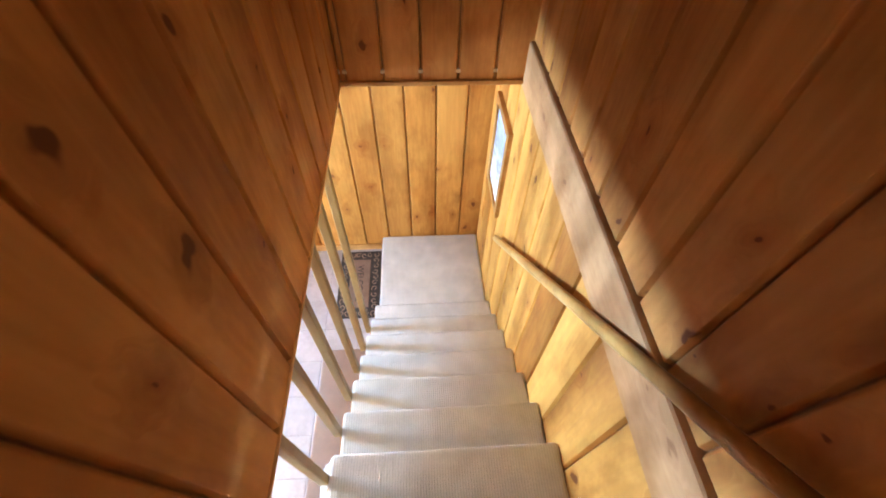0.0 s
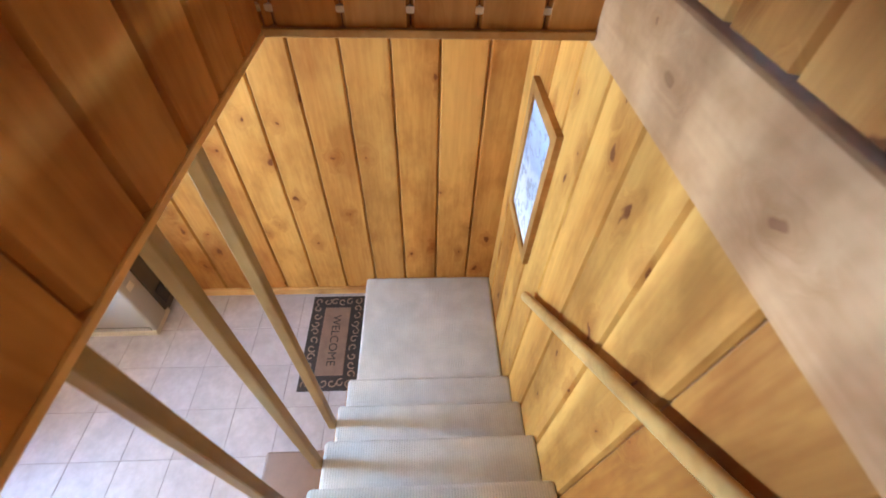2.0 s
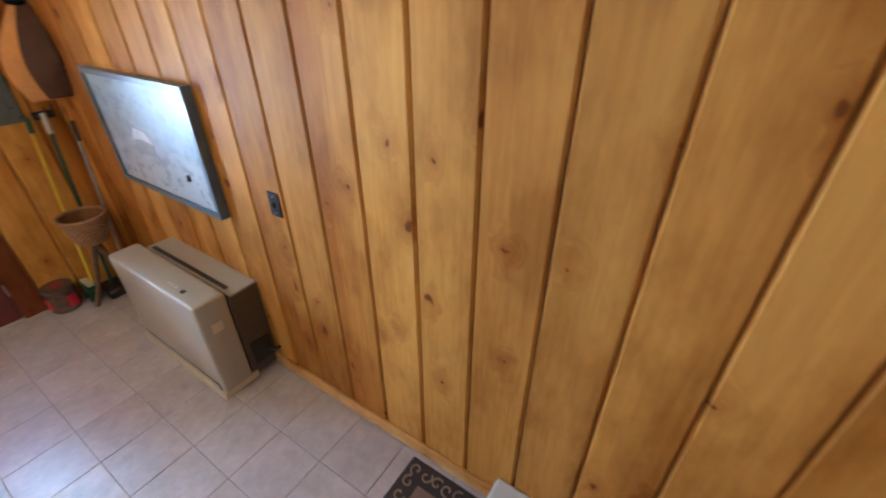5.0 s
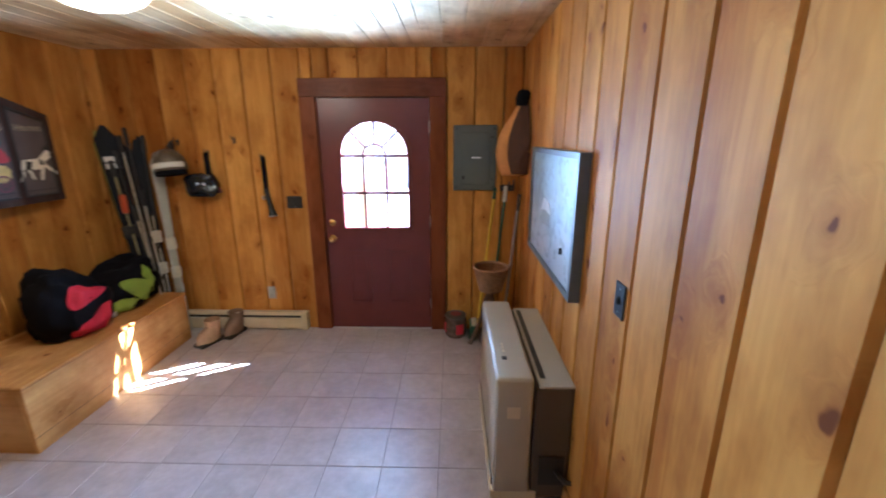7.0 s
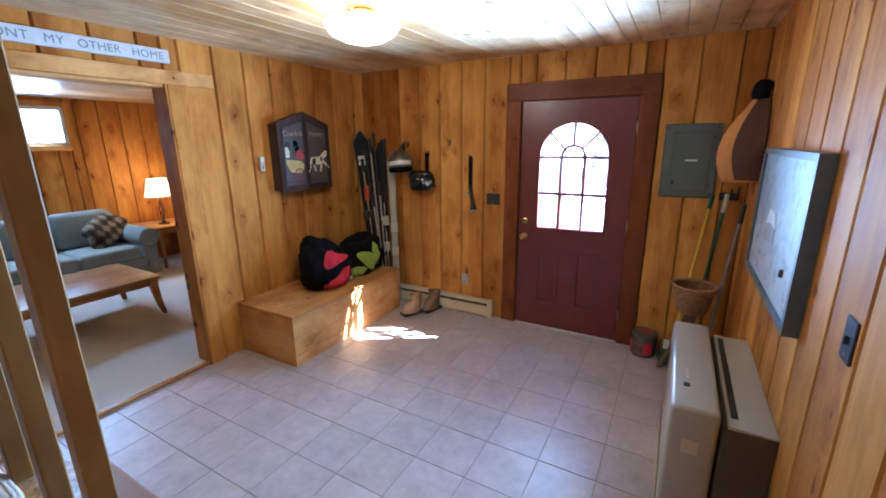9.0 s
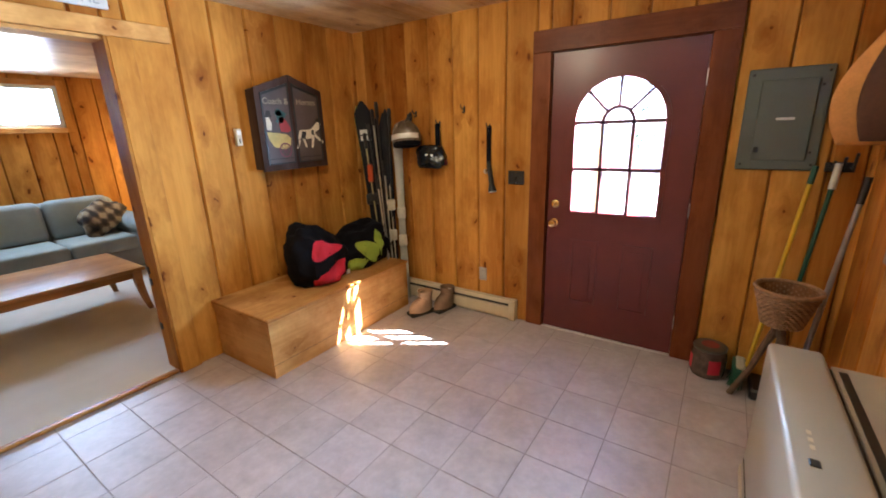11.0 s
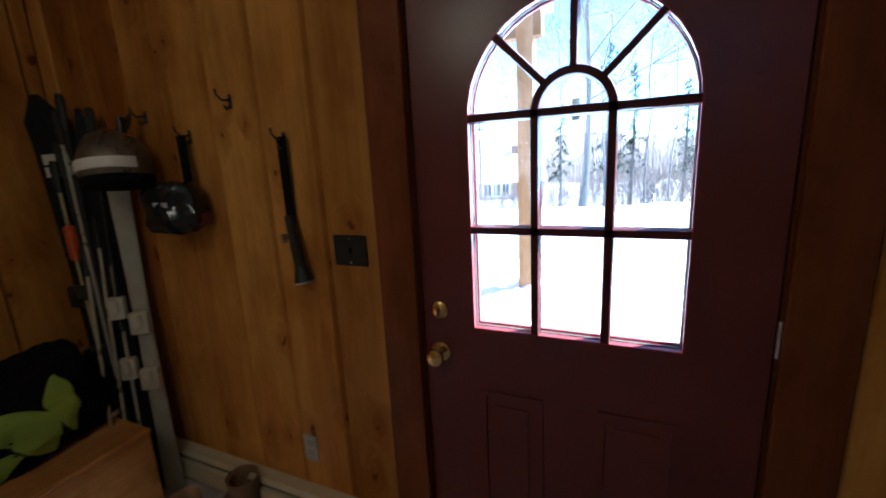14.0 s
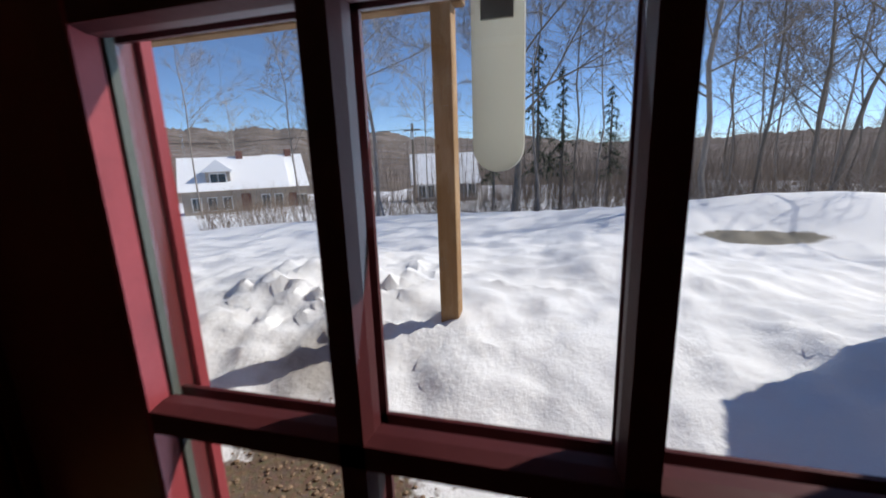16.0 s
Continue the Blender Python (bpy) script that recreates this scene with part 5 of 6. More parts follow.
    part("loop", T([(cx, cy - 0.002, 2.02), (cx, cy - 0.03, 2.045), (cx, cy - 0.05, 2.02)], 0.005), BLACK, c, "", True)
    return c


hanging_coat()
YEL = plain("yellow_handle", (0.66, 0.44, 0.02), 0.4, vary=0.1)
GREEN = plain("dark_green_plastic", (0.012, 0.085, 0.05), 0.45)
GREYPOLE = plain("grey_metal_handle", (0.35, 0.33, 0.32), 0.4, 0.4)


def broom():
    b = thing("broom", "broom with a yellow handle and green head", "broom")
    a, t = Vector((-2.76, 3.43, 0.13)), Vector((-2.845, 3.555, 1.30))
    d = (t - a).normalized()
    part("handle", T([a, t], 0.012, 10), YEL, b, "yellow metal handle", True)
    part("grip", T([t - d * 0.08, t + d * 0.015], 0.0145, 10), GREEN, b, "green grip", True)
    part("collar", T([a + d * 0.50, a + d * 0.56], 0.0145, 10), GREEN, b, "green joint", True)
    part("head", B(-2.86, -2.66, 3.36, 3.43, 0.075, 0.135, bevel=0.012, seg=2), GREEN, b, "green head", True)
    part("head_top", B(-2.84, -2.68, 3.375, 3.42, 0.134, 0.15, bevel=0.006), BINDING, b, "off-white head cover", True)
    bm = bmesh.new()
    rng = random.Random(3)
    for i in range(90):
        x, y = rng.uniform(-2.85, -2.67), rng.uniform(3.37, 3.42)
        tube(bm, [(x, y, 0.078), (x + rng.uniform(-0.015, 0.015), y - 0.01 + rng.uniform(-0.02, 0.01), 0.002)], 0.003, 4)
    tagged(part("bristles", bm, GREEN, b, "green bristles"), kind="stuff")
    return b


broom()
dp = thing("dustpan_stick", "long dark green handled dustpan leaning in the corner", "dustpan")
part("handle", T([(-2.72, 3.52, 0.06), (-2.83, 3.64, 1.27)], 0.011, 10), GREEN, dp, "dark green handle", True)
part("grip", T([(-2.825, 3.634, 1.20), (-2.835, 3.643, 1.33)], 0.016, 10), BINDING, dp, "off-white grip", True)
part("pan", B(-2.82, -2.60, 3.45, 3.60, 0.0, 0.07, bevel=0.012), BLACK, dp, "black pan", True)
mp = thing("mop", "grey handled mop leaning on the wall", "mop")
part("handle", T([(-2.62, 3.62, 0.05), (-2.70, 3.735, 1.25)], 0.012, 10), GREYPOLE, mp, "grey handle", True)
part("grip", T([(-2.693, 3.726, 1.15), (-2.702, 3.737, 1.28)], 0.015, 10), BLACK, mp, "black grip", True)
part("head", B(-2.70, -2.56, 3.57, 3.66, 0.0, 0.06, bevel=0.012), BLACK, mp, "dark head", True)
kr = thing("key_rack", "small black rack with hanging tools above the brooms", "rack")
part("plate", B(WEST, WEST + 0.012, 3.60, 3.72, 1.28, 1.33, bevel=0.003), BLACK, kr)
for k in range(3):
    part("clip", T([(WEST + 0.01, 3.62 + 0.04 * k, 1.31), (WEST + 0.05, 3.625 + 0.04 * k, 1.30), (WEST + 0.055, 3.63 + 0.04 * k, 1.34 + 0.02 * k)], 0.007), BLACK, kr, "", True)


def wicker(bm, prof, strands, at, k, rows, r):
    """One woven band round upright stakes."""
    f = k / (rows - 1)
    rad = prof[0] + (prof[1] - prof[0]) * f
    z = prof[2] + (prof[3] - prof[2]) * f
    pts = []
    for i in range(strands * 2 + 1):
        a = math.pi * i / strands
        w = rad + (0.004 if (i + k) % 2 else -0.004)
        pts.append((at[0] + w * math.cos(a), at[1] + w * math.sin(a), at[2] + z))
    tube(bm, pts, r, 5, False)
    return bm


def basket_stand():
    b = thing("basket_stand", "brown wicker basket on a stand of rough sticks", "basket")
    WK = plain("wicker", (0.34, 0.19, 0.10), 0.75, vary=0.4, scale=30)
    STK = plain("bark_stick", (0.15, 0.09, 0.06), 0.85, vary=0.4, scale=20, bump=0.6)
    at = (-2.56, 3.515, 0.525)
    bk = part("basket_bottom", L([(0, 0.0), (0.085, 0.0), (0.085, 0.008), (0, 0.008)], 24, at), WK, b)
    for k in range(15):
        part("woven_band", wicker(bmesh.new(), (0.085, 0.135, 0.0, 0.19), 22, at, k, 15, 0.0072), WK, bk, "", True)
    part("inside", L([(0.080, 0.004), (0.125, 0.185)], 24, at), GROOVE, bk, "dark basket inside")
    part("rim", tube(bmesh.new(), [(at[0] + 0.138 * math.cos(2 * math.pi * k / 28), at[1] + 0.138 * math.sin(2 * math.pi * k / 28), at[2] + 0.19) for k in range(29)], 0.011, 6), WK, bk, "plaited rim", True)
    for p, q in (((-2.56, 3.515, 0.525), (-2.63, 3.36, 0.0)), ((-2.56, 3.515, 0.505), (-2.46, 3.62, 0.0)), ((-2.57, 3.51, 0.525), (-2.66, 3.62, 0.0))):
        p, q = Vector(p), Vector(q)
        part("leg", T([q, q.lerp(p, 0.4) + Vector((0.012, 0.008, 0)), q.lerp(p, 0.7), p], [0.018, 0.016, 0.018, 0.024], 8), STK, b, "rough stick leg", True)
    return b


basket_stand()


def treat_jar():
    j = thing("plastic_jar", "clear plastic tub of bits with a red lid, on the floor", "jar")
    at = (-2.80, 3.235, 0.0)
    CL = plain("cloudy_clear_plastic", (0.13, 0.085, 0.07), 0.15, vary=0.5, scale=25)
    part("tub", L([(0, 0), (0.085, 0.0), (0.095, 0.02), (0.096, 0.07), (0.098, 0.15), (0.088, 0.18)], 24, at), CL, j, "", True)
    part("lid", L([(0.089, 0.178), (0.092, 0.18), (0.092, 0.198), (0.05, 0.202), (0.048, 0.20), (0, 0.20)], 24, at), BEIGE_DARK, j, "dark lid", True)
    part("lid_label", L([(0.05, 0.203), (0.048, 0.205), (0, 0.205)], 24, at), plain("dark_red_label", (0.26, 0.03, 0.03), 0.5), j, "red round label", True)
    for k, m_ in ((0.4, RED), (2.0, WHITE), (3.3, BLACK), (4.9, RED)):
        a = k
        pts = [(at[0] + 0.0985 * math.cos(a + d), at[1] + 0.0985 * math.sin(a + d)) for d in (-0.35, -0.12, 0.12, 0.35)]
        bm = bmesh.new()
        lo = [bm.verts.new((x, y, 0.04)) for x, y in pts]
        hi = [bm.verts.new((x, y, 0.135)) for x, y in pts]
        for i in range(3):
            bm.faces.new((lo[i], lo[i + 1], hi[i + 1], hi[i]))
        part("label_patch", bm, m_, j, "printed label patch")
    return j


treat_jar()


def throw():
    t = thing("fringed_throw", "crumpled grey and white throw on the low chest", "blanket")
    q = plain("grey_white_yarn", (0.55, 0.53, 0.52), 0.95, vary=0.7, scale=30, bump=0.8)
    part("cloth", lumpy("cloth", (0.33, 1.50, 0.49), (0.11, 0.14, 0.09), 7.0, (40, 26)), q, t, "", True)
    return t


throw()


# ---- living room ----
def sofa():
    s = thing("sofa", "grey-green upholstered sofa with rolled arms", "sofa")
    x0, x1, y0, y1 = -2.10, 0.25, -3.48, -2.58
    part("base", B(x0 + 0.12, x1 - 0.12, y0, y1 + 0.03, 0.06, 0.30, bevel=0.03, seg=2), SOFA, s, "", True)
    part("back", B(x0 + 0.15, x1 - 0.15, y0, y0 + 0.24, 0.28, 0.86, bevel=0.08, seg=4), SOFA, s, "", True)
    n = 3
    w = (x1 - x0 - 0.44) / n
    for i in range(n):
        a = x0 + 0.22 + i * w
        part("seat_cushion", B(a + 0.004, a + w - 0.004, y0 + 0.22, y1 + 0.05, 0.29, 0.46, bevel=0.05, seg=4), SOFA, s, "", True)
        ob = part("back_cushion", B(a + 0.006, a + w - 0.006, -0.11, 0.11, 0.0, 0.46, bevel=0.08, seg=4), SOFA, s, "", True)
        ob.matrix_local = pose(0, y0 + 0.30, 0.44, 12, 0, 0)
    for xx in (x0 + 0.11, x1 - 0.11):
        bm = bmesh.new()
        box(bm, xx - 0.085, xx + 0.085, y0 + 0.02, y1 + 0.03, 0.06, 0.55, bevel=0.02, seg=2)
        tube(bm, [(xx, y0 + 0.02, 0.55), (xx, y1 + 0.02, 0.55), (xx, y1 + 0.045, 0.55)], [0.125, 0.125, 0.11], 20)
        part("arm", bm, SOFA, s, "rolled arm", True)
    for xx in (x0 + 0.1, x1 - 0.1):
        for yy in (y0 + 0.08, y1 - 0.05):
            part("foot", B(xx - 0.03, xx + 0.03, yy - 0.03, yy + 0.03, 0.016, 0.07, bevel=0.006), OAK, s, "wooden foot")
    return s


sofa()


def plaid():
    q = Nodes("brown_plaid_cloth")
    v = q.coords(shift=False)
    sep = q.n("SeparateXYZ")
    q.l(v, sep.inputs[0])
    f = q.math("SINE", q.math("MULTIPLY", sep.outputs[0], 55.0))
    g = q.math("SINE", q.math("MULTIPLY", sep.outputs[2], 48.0))
    n_ = q.noise(v, 18.0, 3.0)
    col = q.ramp(q.math("ADD", q.math("MULTIPLY", q.math("ADD", f, g), 0.22), n_), [(0.2, (0.02, 0.016, 0.013)), (0.5, (0.10, 0.07, 0.045)), (0.75, (0.30, 0.24, 0.16))])
    q.bump(n_, 0.4, 0.01)
    return q.set(col, 0.9)


pl = tagged(thing("throw_pillow"), "dark brown plaid throw pillow on the sofa", "pillow")
pl.matrix_world = pose(-1.72, -2.98, 0.63, 28, 22, 24)
part("cover", lumpy("cover", (0, 0, 0), (0.26, 0.09, 0.19), 9.0, (32, 20)), plaid(), pl, "", True)


def coffee_table():
    t = thing("coffee_table", "oak coffee table with splayed tapered legs", "table")
    x0, x1, y0, y1, h = -1.39, -0.02, -2.02, -1.13, 0.43
    part("tabletop", B(x0, x1, y0, y1, h - 0.035, h, bevel=0.008, seg=2), OAK, t, "", True)
    part("apron", B(x0 + 0.05, x1 - 0.05, y0 + 0.05, y0 + 0.07, h - 0.10, h - 0.036), OAK, t)
    part("apron", B(x0 + 0.05, x1 - 0.05, y1 - 0.07, y1 - 0.05, h - 0.10, h - 0.036), OAK, t)
    part("apron", B(x0 + 0.05, x0 + 0.07, y0 + 0.071, y1 - 0.071, h - 0.10, h - 0.036), OAK, t)
    part("apron", B(x1 - 0.07, x1 - 0.05, y0 + 0.071, y1 - 0.071, h - 0.10, h - 0.036), OAK, t)
    for xx, sx in ((x0 + 0.06, -1), (x1 - 0.06, 1)):
        for yy, sy in ((y0 + 0.06, -1), (y1 - 0.06, 1)):
            bm = bmesh.new()
            rows = []
            for f in (0.0, 0.25, 0.5, 0.75, 1.0):
                hw = 0.035 - 0.017 * f
                ox = sx * 0.045 * f * f
                z = h - 0.036 + (0.016 - h + 0.036) * f
                rows.append([bm.verts.new((xx + ox + a * hw, yy + sy * 0.03 * f * f + b * hw, z)) for a, b in ((-1, -1), (1, -1), (1, 1), (-1, 1))])
            for a, b in zip(rows, rows[1:]):
                for i in range(4):
                    j = (i + 1) % 4
                    bm.faces.new((a[i], a[j], b[j], b[i]))
            bm.faces.new(rows[0][::-1])
            bm.faces.new(rows[-1])
            part("leg", bm, OAK, t)
    return t


coffee_table()


def end_table():
    t = thing("end_table", "oak end table in the corner beside the sofa", "table")
    x0, x1, y0, y1, h = -2.86, -2.22, -3.46, -2.78, 0.60
    part("tabletop", B(x0, x1, y0, y1, h - 0.03, h, bevel=0.006), OAK, t)
    part("apron", B(x0 + 0.04, x1 - 0.04, y1 - 0.06, y1 - 0.04, h - 0.10, h - 0.031), OAK, t)
    for xx in (x0 + 0.05, x1 - 0.05):
        for yy in (y0 + 0.05, y1 - 0.05):
            part("leg", T([(xx, yy, h - 0.031), (xx, yy, 0.016)], [0.028, 0.018], 8), OAK, t, "", True)
    return t


end_table()


def table_lamp():
    l = thing("table_lamp", "lit table lamp with a cream shade and dark twisted base", "lamp")
    at = (-2.45, -3.05, 0.60)
    DM = plain("dark_bronze", (0.07, 0.045, 0.03), 0.35, 0.8)
    part("foot", L([(0, 0), (0.075, 0), (0.07, 0.015), (0.03, 0.03), (0.02, 0.05), (0, 0.05)], 20, at), DM, l, "dark bronze foot", True)
    for k in range(3):
        pts = [(at[0] + 0.032 * math.sin(math.pi * f) * math.cos(2.2 * math.pi * f + k * 2.1), at[1] + 0.032 * math.sin(math.pi * f) * math.sin(2.2 * math.pi * f + k * 2.1), at[2] + 0.05 + 0.30 * f) for f in (i / 14 for i in range(15))]
        part("twisted_rod", T(pts, 0.008, 8), DM, l, "dark twisted rod", True)
    part("neck", L([(0, 0.34), (0.018, 0.34), (0.012, 0.40), (0, 0.40)], 16, at), BRASS, l, "brass neck", True)
    sh = part("shade", L([(0.175, 0.40), (0.172, 0.40), (0.118, 0.64), (0.122, 0.64)], 32, at), glow("lit_lamp_shade", (1.0, 0.66, 0.30), 0.10, (0.7, 0.6, 0.45)), l, "glowing cream fabric shade", True)
    sh.visible_shadow = False
    return l


table_lamp()


def living_window():
    w = tagged(thing("window_1"), "small high window with a white frame in the living room", "window", "", "structure")
    x0, x1, z0, z1 = -1.74, -0.35, 1.70, 2.17
    o = [(x0, z0), (x1, z0), (x1, z1), (x0, z1)]
    i = [(x0 + 0.045, z0 + 0.045), (x1 - 0.045, z0 + 0.045), (x1 - 0.045, z1 - 0.045), (x0 + 0.045, z1 - 0.045)]
    part("window_frame", P(o, 0.05, [i]), WHITE, w, "", m=Matrix.Translation((0, LS - 0.05, 0)))
    g = part("pane", B(x0 + 0.045, x1 - 0.045, LS - 0.045, LS - 0.041, z0 + 0.045, z1 - 0.045), GLASS, w)
    g.visible_shadow = False
    for a, b, c_, d in ((x0 - 0.07, x0, z0 - 0.06, z1 + 0.06), (x1, x1 + 0.07, z0 - 0.06, z1 + 0.06)):
        part("casing", B(a, b, LS, LS + 0.018, c_, d, bevel=0.003), PINE, w, "pine casing")
    part("casing", B(x0, x1, LS, LS + 0.018, z1, z1 + 0.06, bevel=0.003), PINE_X, w, "pine casing")
    part("window_sill", B(x0, x1, LS, LS + 0.035, z0 - 0.06, z0, bevel=0.004), PINE_X, w, "pine sill")
    return w


living_window()
sb = thing("wall_bracket", "small dark latch plate on the opening's edge", "latch")
for zz in (0.30, 0.62, 0.70):
    part("plate", B(-0.985, -0.978, SOUTH - 0.13, SOUTH - 0.10, zz, zz + 0.05, bevel=0.002), BLACK, sb)


# ---- outdoors ----
EYE_X, EYE_Y, EYE_Z = -2.66, 2.59, 1.46


def away(az, dist):
    """A place in the yard by compass angle and distance from the door's glass."""
    return EYE_X + dist * math.cos(radians(az)), EYE_Y + dist * math.sin(radians(az))


def smooth(a, b, v):
    t = min(1.0, max(0.0, (v - a) / (b - a)))
    return t * t * (3 - 2 * t)


def bump2(x, y, cx, cy, rx, ry):
    return math.exp(-(((x - cx) / rx) ** 2 + ((y - cy) / ry) ** 2))


def ground(x, y):
    d = -3.1 - x
    far = math.hypot(x + 3.1, y - 2.5)
    z = -0.16 + 0.22 * smooth(0.9, 2.6, d)
    z -= 1.5 * smooth(9.0, 20.0, far) + 2.2 * smooth(18.0, 60.0, far) + 2.0 * smooth(60, 160, far)
    z += 0.24 * bump2(x, y, -6.7, 0.3, 1.8, 1.6) + 0.10 * bump2(x, y, -5.9, 2.2, 0.8, 0.9)
    z += 0.30 * bump2(x, y, -7.6, 3.4, 1.3, 1.2) + 0.20 * bump2(x, y, -5.6, 5.2, 0.9, 0.9)
    z += 0.62 * bump2(x, y, -12.4, 8.2, 1.6, 4.0) - 0.10 * bump2(x, y, -10.2, 5.9, 1.6, 1.0)
    near = smooth(0.8, 2.2, d) * (1 - smooth(14, 40, far))
    n = noise.fractal(Vector((x * 0.9, y * 0.9, 3.0)), 0.9, 2.1, 5) * 0.035
    n += noise.fractal(Vector((x * 3.1, y * 3.1, 7.0)), 0.8, 2.1, 4) * 0.030 * (1 - smooth(5, 12, far)) * (0.4 + bump2(x, y, -6.2, 0.8, 1.6, 1.6))
    lump = abs(noise.noise(Vector((x * 2.3, y * 2.3, 11.0)))) * 0.15 * bump2(x, y, -6.4, 0.4, 1.3, 1.4)
    lump += abs(noise.fractal(Vector((x * 4.5, y * 4.5, 4.0)), 0.7, 2.2, 3)) * 0.10 * (bump2(x, y, -6.2, 0.6, 1.3, 1.4) + 0.35 * (1 - smooth(3, 6, far)))
    close = 1 - smooth(3.5, 8.5, far)
    lump += 0.045 * abs(noise.fractal(Vector((x * 2.9, y * 2.9, 9.0)), 0.8, 2.2, 4)) * close
    lump += 0.018 * abs(noise.noise(Vector((x * 6.5, y * 6.5, 2.0)))) * close
    lump += 0.05 * noise.fractal(Vector((x * 1.7, y * 2.2, 5.0)), 0.9, 2.1, 4) * (1 - smooth(6, 14, far))
    return z + (n + lump) * near + noise.noise(Vector((x * 0.08, y * 0.08, 1.0))) * 0.5 * smooth(14, 50, far)


def snow_material():
    q = Nodes("snow_with_bare_gravel")
    co = q.n("TexCoord").outputs["Object"]
    a = q.noise(co, 1.2, 5.0, 0.6)
    b = q.noise(co, 9.0, 5.0, 0.65)
    c = q.noise(co, 60.0, 3.0, 0.6)
    white = q.ramp(a, [(0.3, (0.86, 0.87, 0.89)), (0.7, (0.93, 0.93, 0.93))])
    sep = q.n("SeparateXYZ")
    q.l(co, sep.inputs[0])

    def spot(cx, cy, rx, ry):
        dx = q.math("DIVIDE", q.math("SUBTRACT", sep.outputs[0], cx), rx)
        dy = q.math("DIVIDE", q.math("SUBTRACT", sep.outputs[1], cy), ry)
        r = q.math("SQRT", q.math("ADD", q.math("MULTIPLY", dx, dx), q.math("MULTIPLY", dy, dy)))
        return q.math("SUBTRACT", 1.0, r)
    wob = q.math("MULTIPLY", q.math("SUBTRACT", b, 0.5), 1.3)
    gr = q.math("ADD", spot(-4.05, 1.42, 0.70, 0.66), wob)
    gr = q.ramp(gr, [(0.05, (0, 0, 0)), (0.22, (1, 1, 1))])
    st = q.math("ADD", spot(-3.6, 3.0, 0.25, 0.25), wob)
    st = q.ramp(st, [(0.1, (0, 0, 0)), (0.25, (1, 1, 1))])
    dirt = q.math("ADD", spot(-5.05, 1.05, 0.55, 0.5), q.math("MULTIPLY", wob, 0.6))
    dirt = q.ramp(dirt, [(0.0, (0, 0, 0)), (0.6, (0.75, 0.75, 0.75))])
    fleck = q.math("ADD", spot(-4.15, 2.35, 0.45, 0.75), q.math("MULTIPLY", q.math("SUBTRACT", q.noise(co, 17.0, 4.0, 0.6), 0.62), 9.0))
    fleck = q.ramp(fleck, [(0.75, (0, 0, 0)), (1.0, (0.7, 0.7, 0.7))])
    pud = q.math("ADD", spot(-10.2, 5.75, 0.45, 1.05), q.math("MULTIPLY", wob, 0.4))
    pud = q.ramp(pud, [(0.1, (0, 0, 0)), (0.22, (1, 1, 1))])
    vor = q.n("TexVoronoi", feature="F1")
    vor.inputs["Scale"].default_value = 55.0
    q.l(co, vor.inputs["Vector"])
    stones = q.mix(0.6, q.ramp(c, [(0.3, (0.07, 0.05, 0.035)), (0.7, (0.26, 0.20, 0.15))]), vor.outputs["Color"], "MULTIPLY")
    stones = q.mix(0.55, stones, (0.21, 0.145, 0.095))
    col = q.mix(dirt, white, (0.28, 0.24, 0.20))
    col = q.mix(gr, col, stones)
    col = q.mix(st, col, stones)
    col = q.mix(fleck, col, (0.20, 0.16, 0.12))
    col = q.mix(pud, col, (0.24, 0.215, 0.165))
    q.bump(q.math("ADD", q.math("MULTIPLY", b, 0.7), q.math("MULTIPLY", c, 0.12)), 0.4, 0.06)
    return q.set(col, q.math("SUBTRACT", 0.75, q.math("MULTIPLY", pud, 0.3)), 0.0, 0.3)


def ground_sheet():
    """One sheet, fine near the door, wide cells towards the horizon."""
    def steps(lo, hi, mid, near):
        out, v, s = [mid], mid, near
        while v > lo:
            v -= s
            s = min(s * (1.0 if abs(v - mid) < 5.5 else 1.16), 140)
            out.append(v)
        v, s = mid, near
        while v < hi:
            v += s
            s = min(s * (1.0 if abs(v - mid) < 4.0 else 1.16), 140)
            out.append(v)
        return sorted(out)
    xs = [x for x in steps(-1500, -3.06, -3.06, 0.07)]
    ys = steps(-1500, 1500, 2.5, 0.08)
    bm = bmesh.new()
    grid = [[bm.verts.new((x, y, ground(x, y))) for y in ys] for x in xs]
    for i in range(len(xs) - 1):
        for j in range(len(ys) - 1):
            bm.faces.new((grid[i][j], grid[i + 1][j], grid[i + 1][j + 1], grid[i][j + 1]))
    return bm


gs = new("ground", mesh_of("ground", ground_sheet(), snow_material(), True))
tagged(gs, "sunlit snow with banks, footprints and a bare gravel patch", "snow", "", "structure")
gb = new("ground_behind", mesh_of("ground_behind", B(-3.05, 1500, -1500, 1500, -3.0, -0.4), WHITE))
tagged(gb, "plain snowy ground behind the house", "snow", "", "structure")


